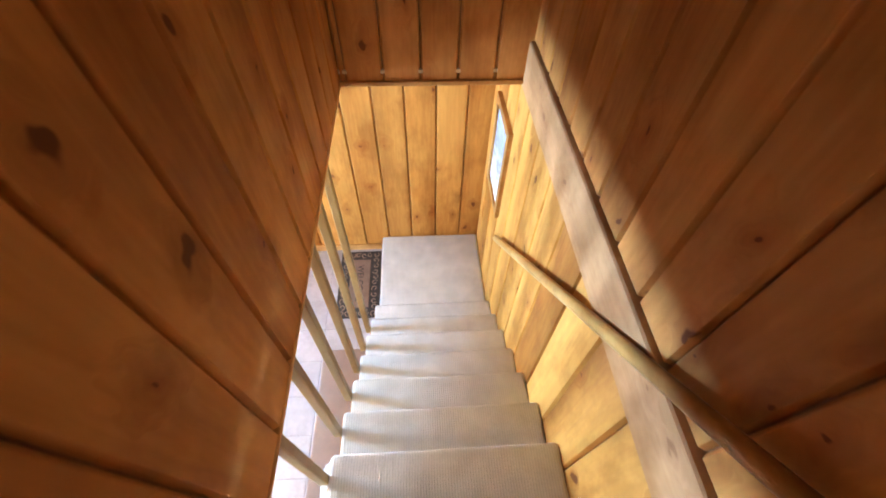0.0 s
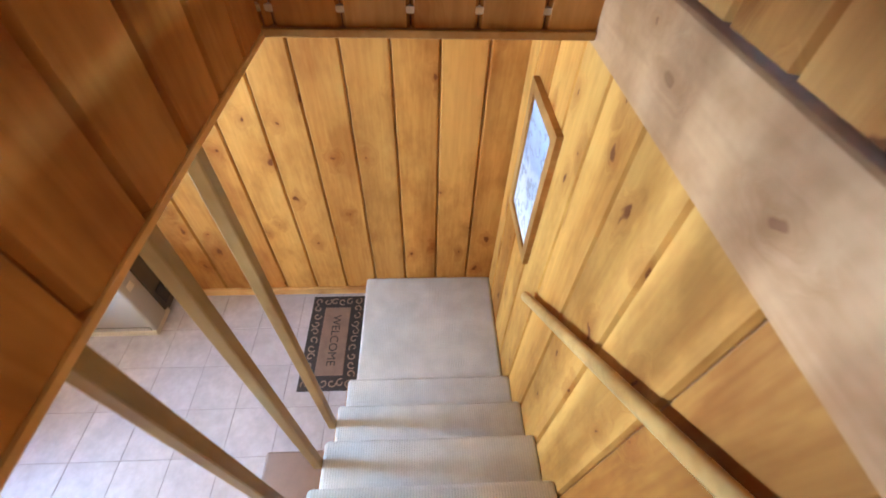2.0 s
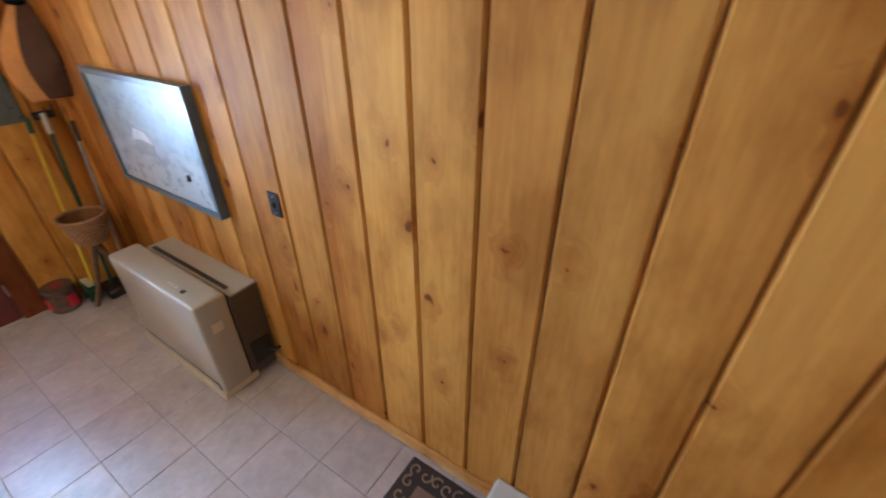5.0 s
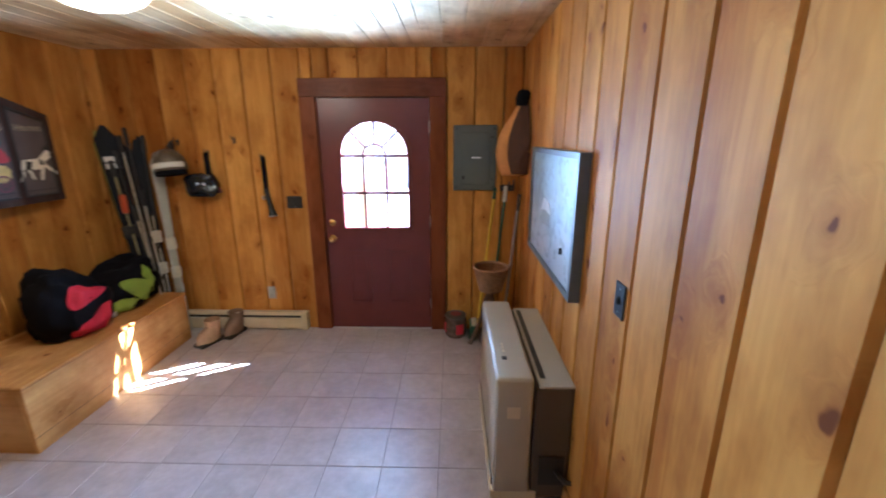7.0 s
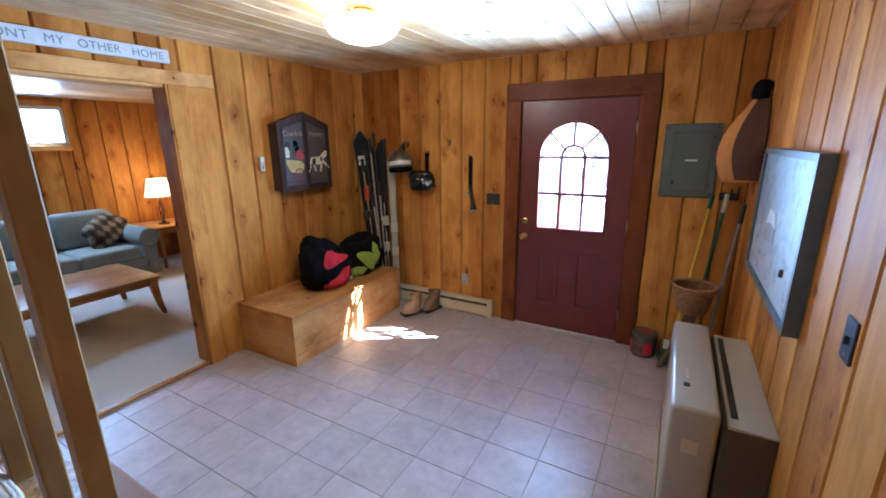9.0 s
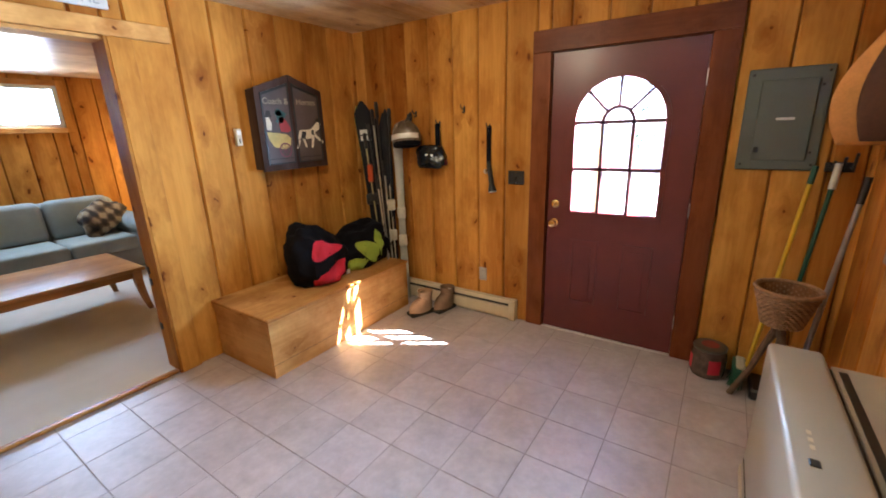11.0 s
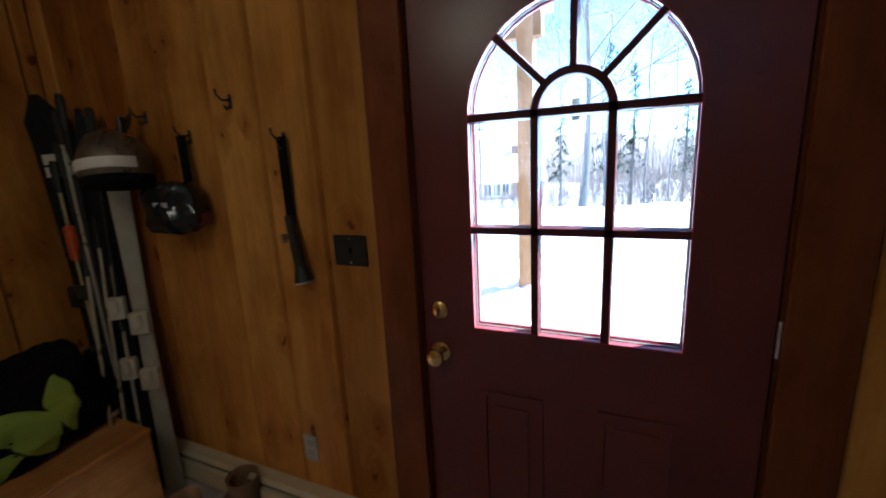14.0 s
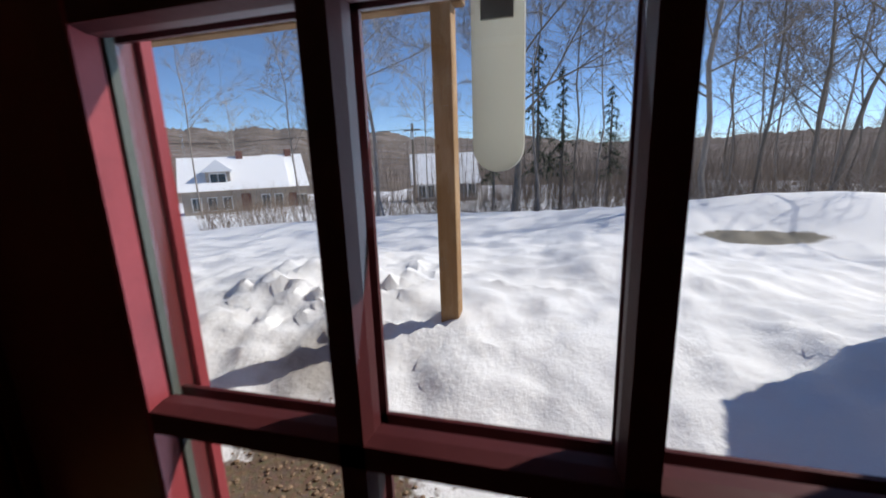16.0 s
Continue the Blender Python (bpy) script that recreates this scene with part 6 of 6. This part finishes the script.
def hills():
    q = Nodes("far_bare_woods")
    co = q.n("TexCoord").outputs["Object"]
    mp = q.n("Mapping")
    mp.inputs["Scale"].default_value = (1, 1, 0.25)
    q.l(co, mp.inputs["Vector"])
    a = q.noise(mp.outputs[0], 0.11, 7.0, 0.8)
    b = q.noise(co, 0.02, 4.0, 0.6)
    col = q.ramp(q.math("ADD", q.math("MULTIPLY", a, 0.7), q.math("MULTIPLY", b, 0.3)), [(0.38, (0.09, 0.075, 0.066)), (0.5, (0.21, 0.18, 0.162)), (0.62, (0.36, 0.32, 0.30))])
    m = q.set(col, 1.0, 0.0, 0.0)
    bm = bmesh.new()
    rows = []
    for k in range(561):
        az = 110 + 140 * k / 560
        left = smooth(160, 235, az)
        top = (11 + 30 * left) * (0.85 + 0.3 * noise.fractal(Vector((az * 0.05, 2.0, 0)), 0.8, 2.0, 4))
        row = []
        for j in range(9):
            f = j / 8
            dist = 56 + 380 * f
            x, y = away(az, dist)
            row.append(bm.verts.new((x, y, -4.6 + (top + 6.0) * f ** 1.2 + 1.2 * noise.noise(Vector((x * 0.06, y * 0.06, 0))) * (1 if j < 8 else 2) + (2.6 * noise.noise(Vector((az * 3.1, 5.0, 0))) if j == 8 else 0))))
        rows.append(row)
    for a_, b_ in zip(rows, rows[1:]):
        for j in range(8):
            bm.faces.new((a_[j], b_[j], b_[j + 1], a_[j + 1]))
    ob = new("backdrop_hills", mesh_of("backdrop_hills", bm, m, True))
    return tagged(ob, "distant wooded hills, bare and brown in winter", "hill", "", "structure")


hills()


def bark(name, c, light=False):
    q = Nodes(name)
    v = q.coords((1, 1, 0.25))
    a = q.noise(v, 14.0, 5.0, 0.7)
    b = q.noise(v, 3.0, 3.0)
    col = q.ramp(q.math("ADD", q.math("MULTIPLY", a, 0.7), q.math("MULTIPLY", b, 0.3)), [(0.35, tuple(k * 0.5 for k in c)), (0.65, c)])
    q.bump(a, 0.6, 0.02)
    return q.set(col, 0.95, 0.0, 0.1)


BARK = bark("grey_brown_bark", (0.42, 0.36, 0.31))
BARK_DARK = bark("dark_bark", (0.28, 0.24, 0.20))
BIRCH = bark("pale_birch_bark", (0.55, 0.50, 0.44))
NEEDLES = plain("fir_needles", (0.045, 0.075, 0.035), 0.9, vary=0.5, scale=2, bump=0)


def limb(bm, rng, p, d, length, r, depth, spread, up):
    pts, rad = [p.copy()], [r]
    q, cur = p.copy(), d.copy()
    n = 4 if depth else 3
    for k in range(n):
        cur = (cur + Vector((rng.gauss(0, 0.12), rng.gauss(0, 0.12), rng.gauss(0, 0.08) + up))).normalized()
        q = q + cur * (length / n)
        pts.append(q.copy())
        rad.append(max(0.006, r * (1 - 0.75 * (k + 1) / n)))
    tube(bm, pts, rad, 5 if depth > 1 else 3, False)
    if depth:
        for k in range(rng.randint(3, 5)):
            f = rng.uniform(0.25, 1.0)
            i = min(n - 1, int(f * n))
            base = pts[i].lerp(pts[i + 1], f * n - i)
            side = Vector((rng.gauss(0, 1), rng.gauss(0, 1), rng.gauss(0.1, 0.6))).normalized()
            nd = (cur * 0.7 + side * spread).normalized()
            limb(bm, rng, base, nd, length * rng.uniform(0.4, 0.65), rad[i] * 0.6, depth - 1, spread, up)


def tree(az, dist, r, h, seed, mat_, label, first=0.35, limbs=11, lean=0.03, spread=0.8):
    rng = random.Random(seed)
    x, y = away(az, dist)
    t = thing("bare_tree", label, "tree", "bare trees of the yard", at=(x, y, ground(x, y) - 0.15))
    pts, rad, ox, oy = [], [], 0.0, 0.0
    for k in range(10):
        f = k / 9
        ox += rng.gauss(lean, 0.10) * h / 14
        oy += rng.gauss(0, 0.12) * h / 14
        pts.append(Vector((ox, oy, h * f)))
        rad.append(r * (1.25 if k == 0 else 1.0) * (1 - 0.88 * f ** 1.1))
    rad = [k * 0.58 for k in rad]
    part("trunk", T(pts, rad, 9), mat_, t, "", True)
    bm = bmesh.new()
    for k in range(int(limbs * 1.5)):
        f = first + (0.97 - first) * (k + rng.random()) / int(limbs * 1.5)
        i = min(8, int(f * 9))
        p = pts[i].lerp(pts[i + 1], f * 9 - i)
        a = rng.uniform(0, 2 * math.pi)
        d = Vector((math.cos(a), math.sin(a), rng.uniform(0.4, 1.2))).normalized()
        limb(bm, rng, p, d, h * rng.uniform(0.20, 0.34) * (1.15 - 0.6 * f), max(0.012, rad[i] * 0.42), 3, spread, 0.05)
    part("crown", bm, mat_, t, "bare branches and twigs")
    return t


G, D_, W_ = "tall bare grey-brown tree in the snow", "dark bare tree in the snow", "slim pale birch in the snow"
for args in ((-148.4, 17, 0.085, 10, 1, BARK, G, 0.3, 9), (-146.6, 19, 0.07, 9, 2, BARK, G, 0.3, 8), (-150.5, 23, 0.10, 11, 3, BIRCH, W_),
             (-155.8, 15.5, 0.13, 14, 4, BARK, G, 0.25, 13), (-157.2, 17, 0.08, 12, 5, BIRCH, W_), (-154.6, 18, 0.09, 12, 6, BARK, G),
             (-162.8, 20, 0.06, 10, 7, BIRCH, W_), (-173.4, 15, 0.21, 15, 8, BARK_DARK, D_, 0.22, 14), (-171.5, 18, 0.07, 10, 9, BARK_DARK, D_),
             (-178.1, 17, 0.10, 13, 10, BARK, G), (177.6, 17.5, 0.085, 12, 11, BARK_DARK, D_), (174.8, 19, 0.08, 12, 12, BARK, G), (171.2, 22, 0.10, 13, 13, BARK, G),
             (163.1, 16, 0.17, 15, 14, BARK, G, 0.25, 14), (160.6, 22, 0.10, 12, 15, BARK, G), (158.6, 19, 0.12, 12, 16, BARK_DARK, D_, 0.22, 13),
             (156.4, 24, 0.10, 12, 17, BARK, G), (154.4, 18, 0.12, 12, 18, BARK_DARK, D_, 0.25, 13), (151.8, 21, 0.10, 11, 19, BARK, G), (149.0, 15, 0.11, 13, 20, BARK_DARK, D_, 0.25, 13),
             (166.5, 24, 0.09, 14, 31, BARK, G, 0.25, 13), (161.9, 27, 0.10, 15, 32, BARK_DARK, D_, 0.25, 13), (157.5, 28, 0.10, 15, 33, BARK, G, 0.22, 13), (153.2, 26, 0.10, 14, 34, BARK, G, 0.22, 13), (150.4, 25, 0.09, 14, 35, BARK_DARK, D_, 0.25, 12), (168.9, 28, 0.09, 14, 36, BARK, G, 0.25, 12), (-139.0, 62, 0.22, 13, 21, BIRCH, W_, 0.25, 12), (-142.5, 66, 0.18, 11, 22, BARK, G), (-135.0, 30, 0.10, 12, 23, BARK, G), (146.0, 18, 0.09, 12, 24, BARK, G)):
    tree(*args)


def brush():
    """Fine bare scrub that fills the wood's edge."""
    rng = random.Random(77)
    bm = bmesh.new()
    for k in range(5200):
        az, dist = rng.uniform(138, 226), 17.5 + 26 * rng.random() ** 1.2
        x, y = away(az, dist)
        p = Vector((x, y, ground(x, y) - 0.1))
        h = rng.uniform(0.7, 2.6) * (0.4 if az > 186 else 1.0) * (1.0 if rng.random() < 0.85 else 1.9) * (0.7 + dist / 50)
        d = Vector((rng.gauss(0, 0.25), rng.gauss(0, 0.25), 1)).normalized()
        r0 = rng.uniform(0.006, 0.014)
        tube(bm, [p, p + d * h * 0.5, p + d * h + Vector((rng.gauss(0, 0.15), rng.gauss(0, 0.15), 0))], [r0, r0 * 0.8, r0 * 0.4], 3, False)
        for s_ in range(3):
            q = p + d * h * rng.uniform(0.3, 0.85)
            e = (d + Vector((rng.gauss(0, 0.7), rng.gauss(0, 0.7), rng.gauss(0, 0.3)))).normalized() * h * rng.uniform(0.2, 0.45)
            tube(bm, [q, q + e], [r0 * 0.6, r0 * 0.3], 3, False)
    ob = new("undergrowth", mesh_of("undergrowth", bm, bark("brown_twigs", (0.30, 0.235, 0.185))))
    return tagged(ob, "fine bare brown scrub at the edge of the wood", "undergrowth", "", "stuff")


brush()


def gravel_stones():
    rng = random.Random(5)
    bm = bmesh.new()
    for k in range(800):
        a, f = rng.uniform(0, 6.283), math.sqrt(rng.random())
        x, y = -4.05 + 0.66 * f * math.cos(a) + rng.gauss(0, 0.06), 1.42 + 0.60 * f * math.sin(a) + rng.gauss(0, 0.06)
        r = rng.choice((0.004, 0.005, 0.006, 0.008, 0.013)) * rng.uniform(0.8, 1.3)
        res = bmesh.ops.create_icosphere(bm, subdivisions=1, radius=r, matrix=Matrix.Translation((x, y, ground(x, y) + r * 0.25)) @ Matrix.Diagonal((rng.uniform(0.8, 1.4), rng.uniform(0.8, 1.4), rng.uniform(0.5, 0.8), 1)))
    ob = new("gravel", mesh_of("gravel", bm, plain("brown_grey_stone", (0.28, 0.19, 0.12), 0.85, vary=0.5, scale=40, bump=0.3)))
    return tagged(ob, "loose brown gravel stones in the thawed patch", "gravel", "", "stuff")


gravel_stones()
sn = thing("dead_snag", "leaning dead dark trunk without branches", "tree")
ax, ay = away(152.6, 18)
part("trunk", T([(ax, ay, ground(ax, ay) - 0.1), (ax, ay + 0.5, 1.6), (ax, ay + 0.75, 3.0), (ax + 0.05, ay + 1.15, 4.2)], [0.09, 0.07, 0.06, 0.03], 9), BARK_DARK, sn, "", True)


def conifer(az, dist, h, seed, thin=1.0):
    rng = random.Random(seed)
    x, y = away(az, dist)
    t = thing("conifer", "thin dark green fir among bare trees", "tree", "firs of the yard", at=(x, y, ground(x, y) - 0.1))
    part("trunk", T([(0, 0, 0), (0.03, 0.02, h * 0.5), (0, 0, h)], [0.11, 0.07, 0.01], 8), BARK_DARK, t, "", True)
    bm = bmesh.new()
    k = 0
    z = h * 0.28
    while z < h * 0.97:
        reach = (0.25 + 1.5 * (1 - z / h)) * thin * rng.uniform(0.6, 1.15)
        a = rng.uniform(0, 2 * math.pi)
        d = Vector((math.cos(a), math.sin(a), 0))
        side = Vector((-d.y, d.x, 0))
        for s in range(int(20 * reach) + 8):
            f = rng.uniform(0.15, 1.0)
            c = d * reach * f + Vector((0, 0, z - 0.35 * reach * f * f + rng.gauss(0, 0.03))) + side * rng.gauss(0, 0.16 * reach * f)
            u = Vector((rng.gauss(0, 1), rng.gauss(0, 1), rng.gauss(-0.2, 0.4))).normalized() * rng.uniform(0.10, 0.22)
            w = u.cross(Vector((0, 0, 1))).normalized() * 0.035
            q = [bm.verts.new(c - u), bm.verts.new(c + w), bm.verts.new(c + u), bm.verts.new(c - w)]
            bm.faces.new(q)
        z += h * 0.011
    part("crown", bm, NEEDLES, t, "sparse drooping needle sprays")
    return t


conifer(-177.6, 19, 7.6, 31, 0.8)
conifer(179.3, 21, 7.0, 32, 0.75)
conifer(173.5, 24, 6.5, 33, 0.8)
conifer(-171.8, 24, 6.0, 34, 0.7)


def woods():
    """Far woods and brush: countless thin stems."""
    rng = random.Random(77)
    bm = bmesh.new()
    for i in range(2400):
        az = rng.uniform(138, 236)
        dist = rng.uniform(26, 110) if az < 200 else rng.uniform(60, 120)
        if 203 < az < 232 and dist < 75:
            continue
        x, y = away(az, dist)
        z = ground(x, y) - 0.2
        h = rng.uniform(3.0, 6.5) * (0.8 + dist / 130)
        r = rng.uniform(0.012, 0.034) * (0.7 + dist / 120)
        p = Vector((x, y, z))
        top = p + Vector((rng.gauss(0, 0.05) * h, rng.gauss(0, 0.05) * h, h))
        tube(bm, [p, p.lerp(top, 0.5) + Vector((rng.gauss(0, 0.1), rng.gauss(0, 0.1), 0)), top], [r, r * 0.7, r * 0.12], 3, False)
        for k in range(11):
            f = rng.uniform(0.15, 0.98)
            b = p.lerp(top, f)
            d = Vector((rng.gauss(0, 1), rng.gauss(0, 1), rng.uniform(0.3, 1.3))).normalized() * h * rng.uniform(0.10, 0.24)
            tube(bm, [b, b + d * 0.5 + Vector((0, 0, 0.1)), b + d], [r * 0.35, r * 0.25, r * 0.08], 3, False)
    ob = new("far_woods", mesh_of("far_woods", bm, bark("brown_grey_stems", (0.36, 0.29, 0.24))))
    tagged(ob, "dense bare winter woods behind the yard", "woods", "", "stuff")
    bm = bmesh.new()
    for i in range(1800):
        az = rng.uniform(142, 170) if i % 3 else rng.uniform(170, 212)
        dist = rng.uniform(13.5, 30)
        x, y = away(az, dist)
        p = Vector((x, y, ground(x, y) - 0.05))
        d = Vector((rng.gauss(0, 0.6), rng.gauss(0, 0.6), rng.uniform(0.5, 1.4)))
        l = rng.uniform(0.6, 2.2) if az < 170 else rng.uniform(0.4, 1.3)
        e = p + d.normalized() * l
        tube(bm, [p, p.lerp(e, 0.5) + Vector((0, 0, 0.1)), e + Vector((rng.gauss(0, 0.3), rng.gauss(0, 0.3), -0.1))], [0.014, 0.010, 0.004], 3, False)
    ob = new("brush", mesh_of("brush", bm, BARK))
    tagged(ob, "tangled bare brush at the edge of the yard", "brush", "", "stuff")


woods()


def porch():
    p = thing("porch_roof", "open timber porch roof on a bare square post", "porch")
    WOODP = pine("weathered_porch_timber", (0.44, 0.31, 0.19), (0.27, 0.17, 0.09), "z", 0.7, 0.3)
    WOODY = pine("porch_timber_lengthways", (0.36, 0.26, 0.16), (0.22, 0.14, 0.08), "y", 0.7, 0.3)
    WOODX = pine("porch_rafter_timber", (0.30, 0.22, 0.15), (0.18, 0.12, 0.07), "x", 0.7, 0.3)
    part("post", B(-5.67, -5.53, 1.77, 1.91, -0.1, 2.62, bevel=0.006), WOODP, p, "bare square post")
    part("beam", B(-5.66, -5.54, -4.5, 1.98, 2.43, 2.62, bevel=0.006), WOODY, p, "long timber beam")
    for k in range(13):
        y = 1.86 - 0.5 * k
        bm = bmesh.new()
        lo = [(-3.06, 2.98), (-5.95, 2.60)]
        vs = [bm.verts.new((x, yy, z + dz)) for yy in (y - 0.02, y + 0.02) for x, z in lo for dz in (0.0, 0.12)]
        for f in ((0, 2, 3, 1), (4, 5, 7, 6), (0, 1, 5, 4), (2, 6, 7, 3), (1, 3, 7, 5), (0, 4, 6, 2)):
            bm.faces.new([vs[i] for i in f])
        part("rafter", bm, WOODX, p)
    bm = bmesh.new()
    vs = [bm.verts.new(c) for c in ((-3.06, -4.6, 3.102), (-3.06, 2.0, 3.102), (-6.0, 2.0, 2.715), (-6.0, -4.6, 2.715), (-3.06, -4.6, 3.16), (-3.06, 2.0, 3.16), (-6.0, 2.0, 2.775), (-6.0, -4.6, 2.775))]
    for f in ((0, 1, 2, 3), (7, 6, 5, 4), (0, 4, 5, 1), (1, 5, 6, 2), (2, 6, 7, 3), (3, 7, 4, 0)):
        bm.faces.new([vs[i] for i in f])
    part("roof_deck", bm, plain("pale_roof_panel", (0.45, 0.43, 0.38), 0.6), p, "pale roof panel")
    return p


porch()


def shadow_block():
    """An unseen low block, added so that its shadow lies on the snow."""
    SID = plain("block_board_siding", (0.30, 0.20, 0.12), 0.8, vary=0.2)
    slab("wall_wing", -6.62, -3.2, 6.0, 10.0, -0.6, 2.05, SID, "brown board walls of an unseen block added to shade the snow", "wall")
    slab("roof_wing", -6.62, -3.1, 5.98, 10.1, 2.053, 2.19, plain("block_top_snow", (0.85, 0.86, 0.88), 0.8, vary=0.05), "snow-covered flat top of the unseen block added to shade the snow", "roof")


shadow_block()


def clouded_plastic():
    """Thin white plastic that lets daylight glow through it."""
    q = Nodes("white_clouded_plastic")
    tl = q.n("BsdfTranslucent")
    tl.inputs[0].default_value = (0.85, 0.86, 0.80, 1)
    mx = q.n("MixShader")
    mx.inputs[0].default_value = 0.65
    q.set((0.74, 0.74, 0.70), 0.4)
    q.l(q.bsdf.outputs[0], mx.inputs[1])
    q.l(tl.outputs[0], mx.inputs[2])
    q.l(mx.outputs[0], q.t.nodes["Material Output"].inputs[0])
    return q.m


def window_thermometer():
    t = thing("window_thermometer", "white plastic thermometer stuck outside the door's glass", "thermometer")
    x = -2.968
    y, z0, z1 = 2.549, 1.452, 1.60
    w = 0.0165
    out = [(y + w * math.cos(a), z1 + w * math.sin(a)) for a in (math.pi * k / 10 for k in range(11))]
    out += [(y + w * math.cos(a), z0 + w + w * math.sin(a)) for a in (math.pi + math.pi * k / 10 for k in range(11))]
    place(part("case", P(out, 0.014), clouded_plastic(), t, "", True), x)
    place(part("scale_card", P([(y - 0.010, z1 - 0.055), (y + 0.010, z1 - 0.055), (y + 0.010, z1), (y - 0.010, z1)], 0.003), plain("grey_green_card", (0.36, 0.38, 0.33), 0.5), t, "grey-green scale card"), x + 0.002)
    return t


window_thermometer()


def house(az, dist, turn, w, dep, wall_h, roof_h, label, dormer=True):
    x, y = away(az, dist)
    z = ground(x, y)
    h = tagged(thing("house"), label, "house", "houses across the yard")
    h.matrix_world = pose(x, y, z, 0, 0, turn)
    SID = plain("tan_clapboard", (0.36, 0.31, 0.26), 0.8, vary=0.1)
    SNOWR = plain("roof_snow", (0.86, 0.87, 0.89), 0.8, vary=0.04, bump=0.2)
    GLS = plain("dark_window_glass", (0.05, 0.07, 0.08), 0.1, bump=0)
    CHIM = plain("chimney_brick", (0.20, 0.10, 0.08), 0.9)
    part("wall", B(-w / 2, w / 2, -dep / 2, dep / 2, -1.0, wall_h), SID, h, "tan clapboard walls")
    for k in range(int(wall_h / 0.16)):
        part("clapboard", B(-w / 2 - 0.01, w / 2 + 0.01, dep / 2, dep / 2 + 0.018, k * 0.16, k * 0.16 + 0.145), SID, h)
    roof = P([(-dep / 2 - 0.4, wall_h), (dep / 2 + 0.4, wall_h), (0, wall_h + roof_h)], w + 0.5)
    r = part("roof", roof, SNOWR, h, "snow-covered roof")
    r.matrix_local = Matrix.Translation((w / 2 + 0.25, 0, 0)) @ Matrix.Rotation(radians(90), 4, "Z")

    def window(x0, x1, z0, z1, yy):
        f = part("window", B(x0 - 0.08, x1 + 0.08, yy, yy + 0.05, z0 - 0.08, z1 + 0.08), WHITE, h, "white framed window")
        part("pane", B(x0, (x0 + x1) / 2 - 0.02, yy + 0.05, yy + 0.06, z0, z1), GLS, f)
        part("pane", B((x0 + x1) / 2 + 0.02, x1, yy + 0.05, yy + 0.06, z0, z1), GLS, f)
    yy = dep / 2 + 0.02
    for xx in (-w * 0.40, -w * 0.27, w * 0.10, w * 0.24, w * 0.38):
        window(xx - 0.32, xx + 0.32, 0.55, 1.65, yy)
    part("door", B(-w * 0.08 - 0.42, -w * 0.08 + 0.42, yy, yy + 0.06, 0.0, 1.9), plain("dark_red_door", (0.12, 0.04, 0.03), 0.5), h, "dark red door")
    part("chimney", B(-0.9, -0.3, -0.3, 0.3, wall_h + roof_h - 0.6, wall_h + roof_h + 0.5), CHIM, h, "brick chimney")
    if dormer:
        dx = w * 0.16
        part("dormer", B(dx - 1.0, dx + 1.0, 0.0, dep / 2 - 0.5, wall_h, wall_h + roof_h * 0.58), SID, h, "tan dormer")
        dr = part("dormer_roof", P([(dx - 1.35, wall_h + roof_h * 0.55), (dx + 1.35, wall_h + roof_h * 0.55), (dx, wall_h + roof_h * 0.92)], dep / 2 - 0.2), SNOWR, h, "snowy dormer roof")
        window(dx - 0.62, dx + 0.62, wall_h + 0.55, wall_h + 1.45, dep / 2 - 0.5)
    return h


house(-138.6, 46, -48, 8.8, 6.5, 2.3, 3.0, "tan house with a snow-covered roof and dormer")
house(-144.2, 47.5, -48, 3.4, 6.6, 2.5, 3.2, "tan house wing with a snow-covered roof", False)
house(-165.0, 42, -70, 6.0, 6.0, 1.8, 2.8, "grey house half hidden behind trees", False)
up = thing("utility_pole", "wooden utility pole with a crossarm and wires", "utility pole")
ux, uy = away(-161.1, 36)
uz = ground(ux, uy)
part("pole", T([(ux, uy, uz - 0.2), (ux, uy, 4.3)], [0.13, 0.10], 10), BARK_DARK, up, "", True)
part("crossarm", B(ux - 0.05, ux + 0.05, uy - 0.7, uy + 0.7, 3.7, 3.82), BARK_DARK, up)
part("transformer", T([(ux + 0.2, uy, 3.0), (ux + 0.2, uy, 3.6)], 0.16, 12), STEEL, up, "grey transformer can", True)
for k in (-0.6, 0.6):
    part("wire", T([(ux, uy + k, 3.84), (ux + 6, uy - 14 + k, 3.1), (ux + 12, uy - 28 + k, 3.5)], 0.012, 4), BLACK, up, "thin wire")
    part("wire", T([(ux, uy + k, 3.84), (ux - 3, uy + 14 + k, 2.4), (ux - 6, uy + 28 + k, 2.6)], 0.012, 4), BLACK, up, "thin wire")

lay_tiles()
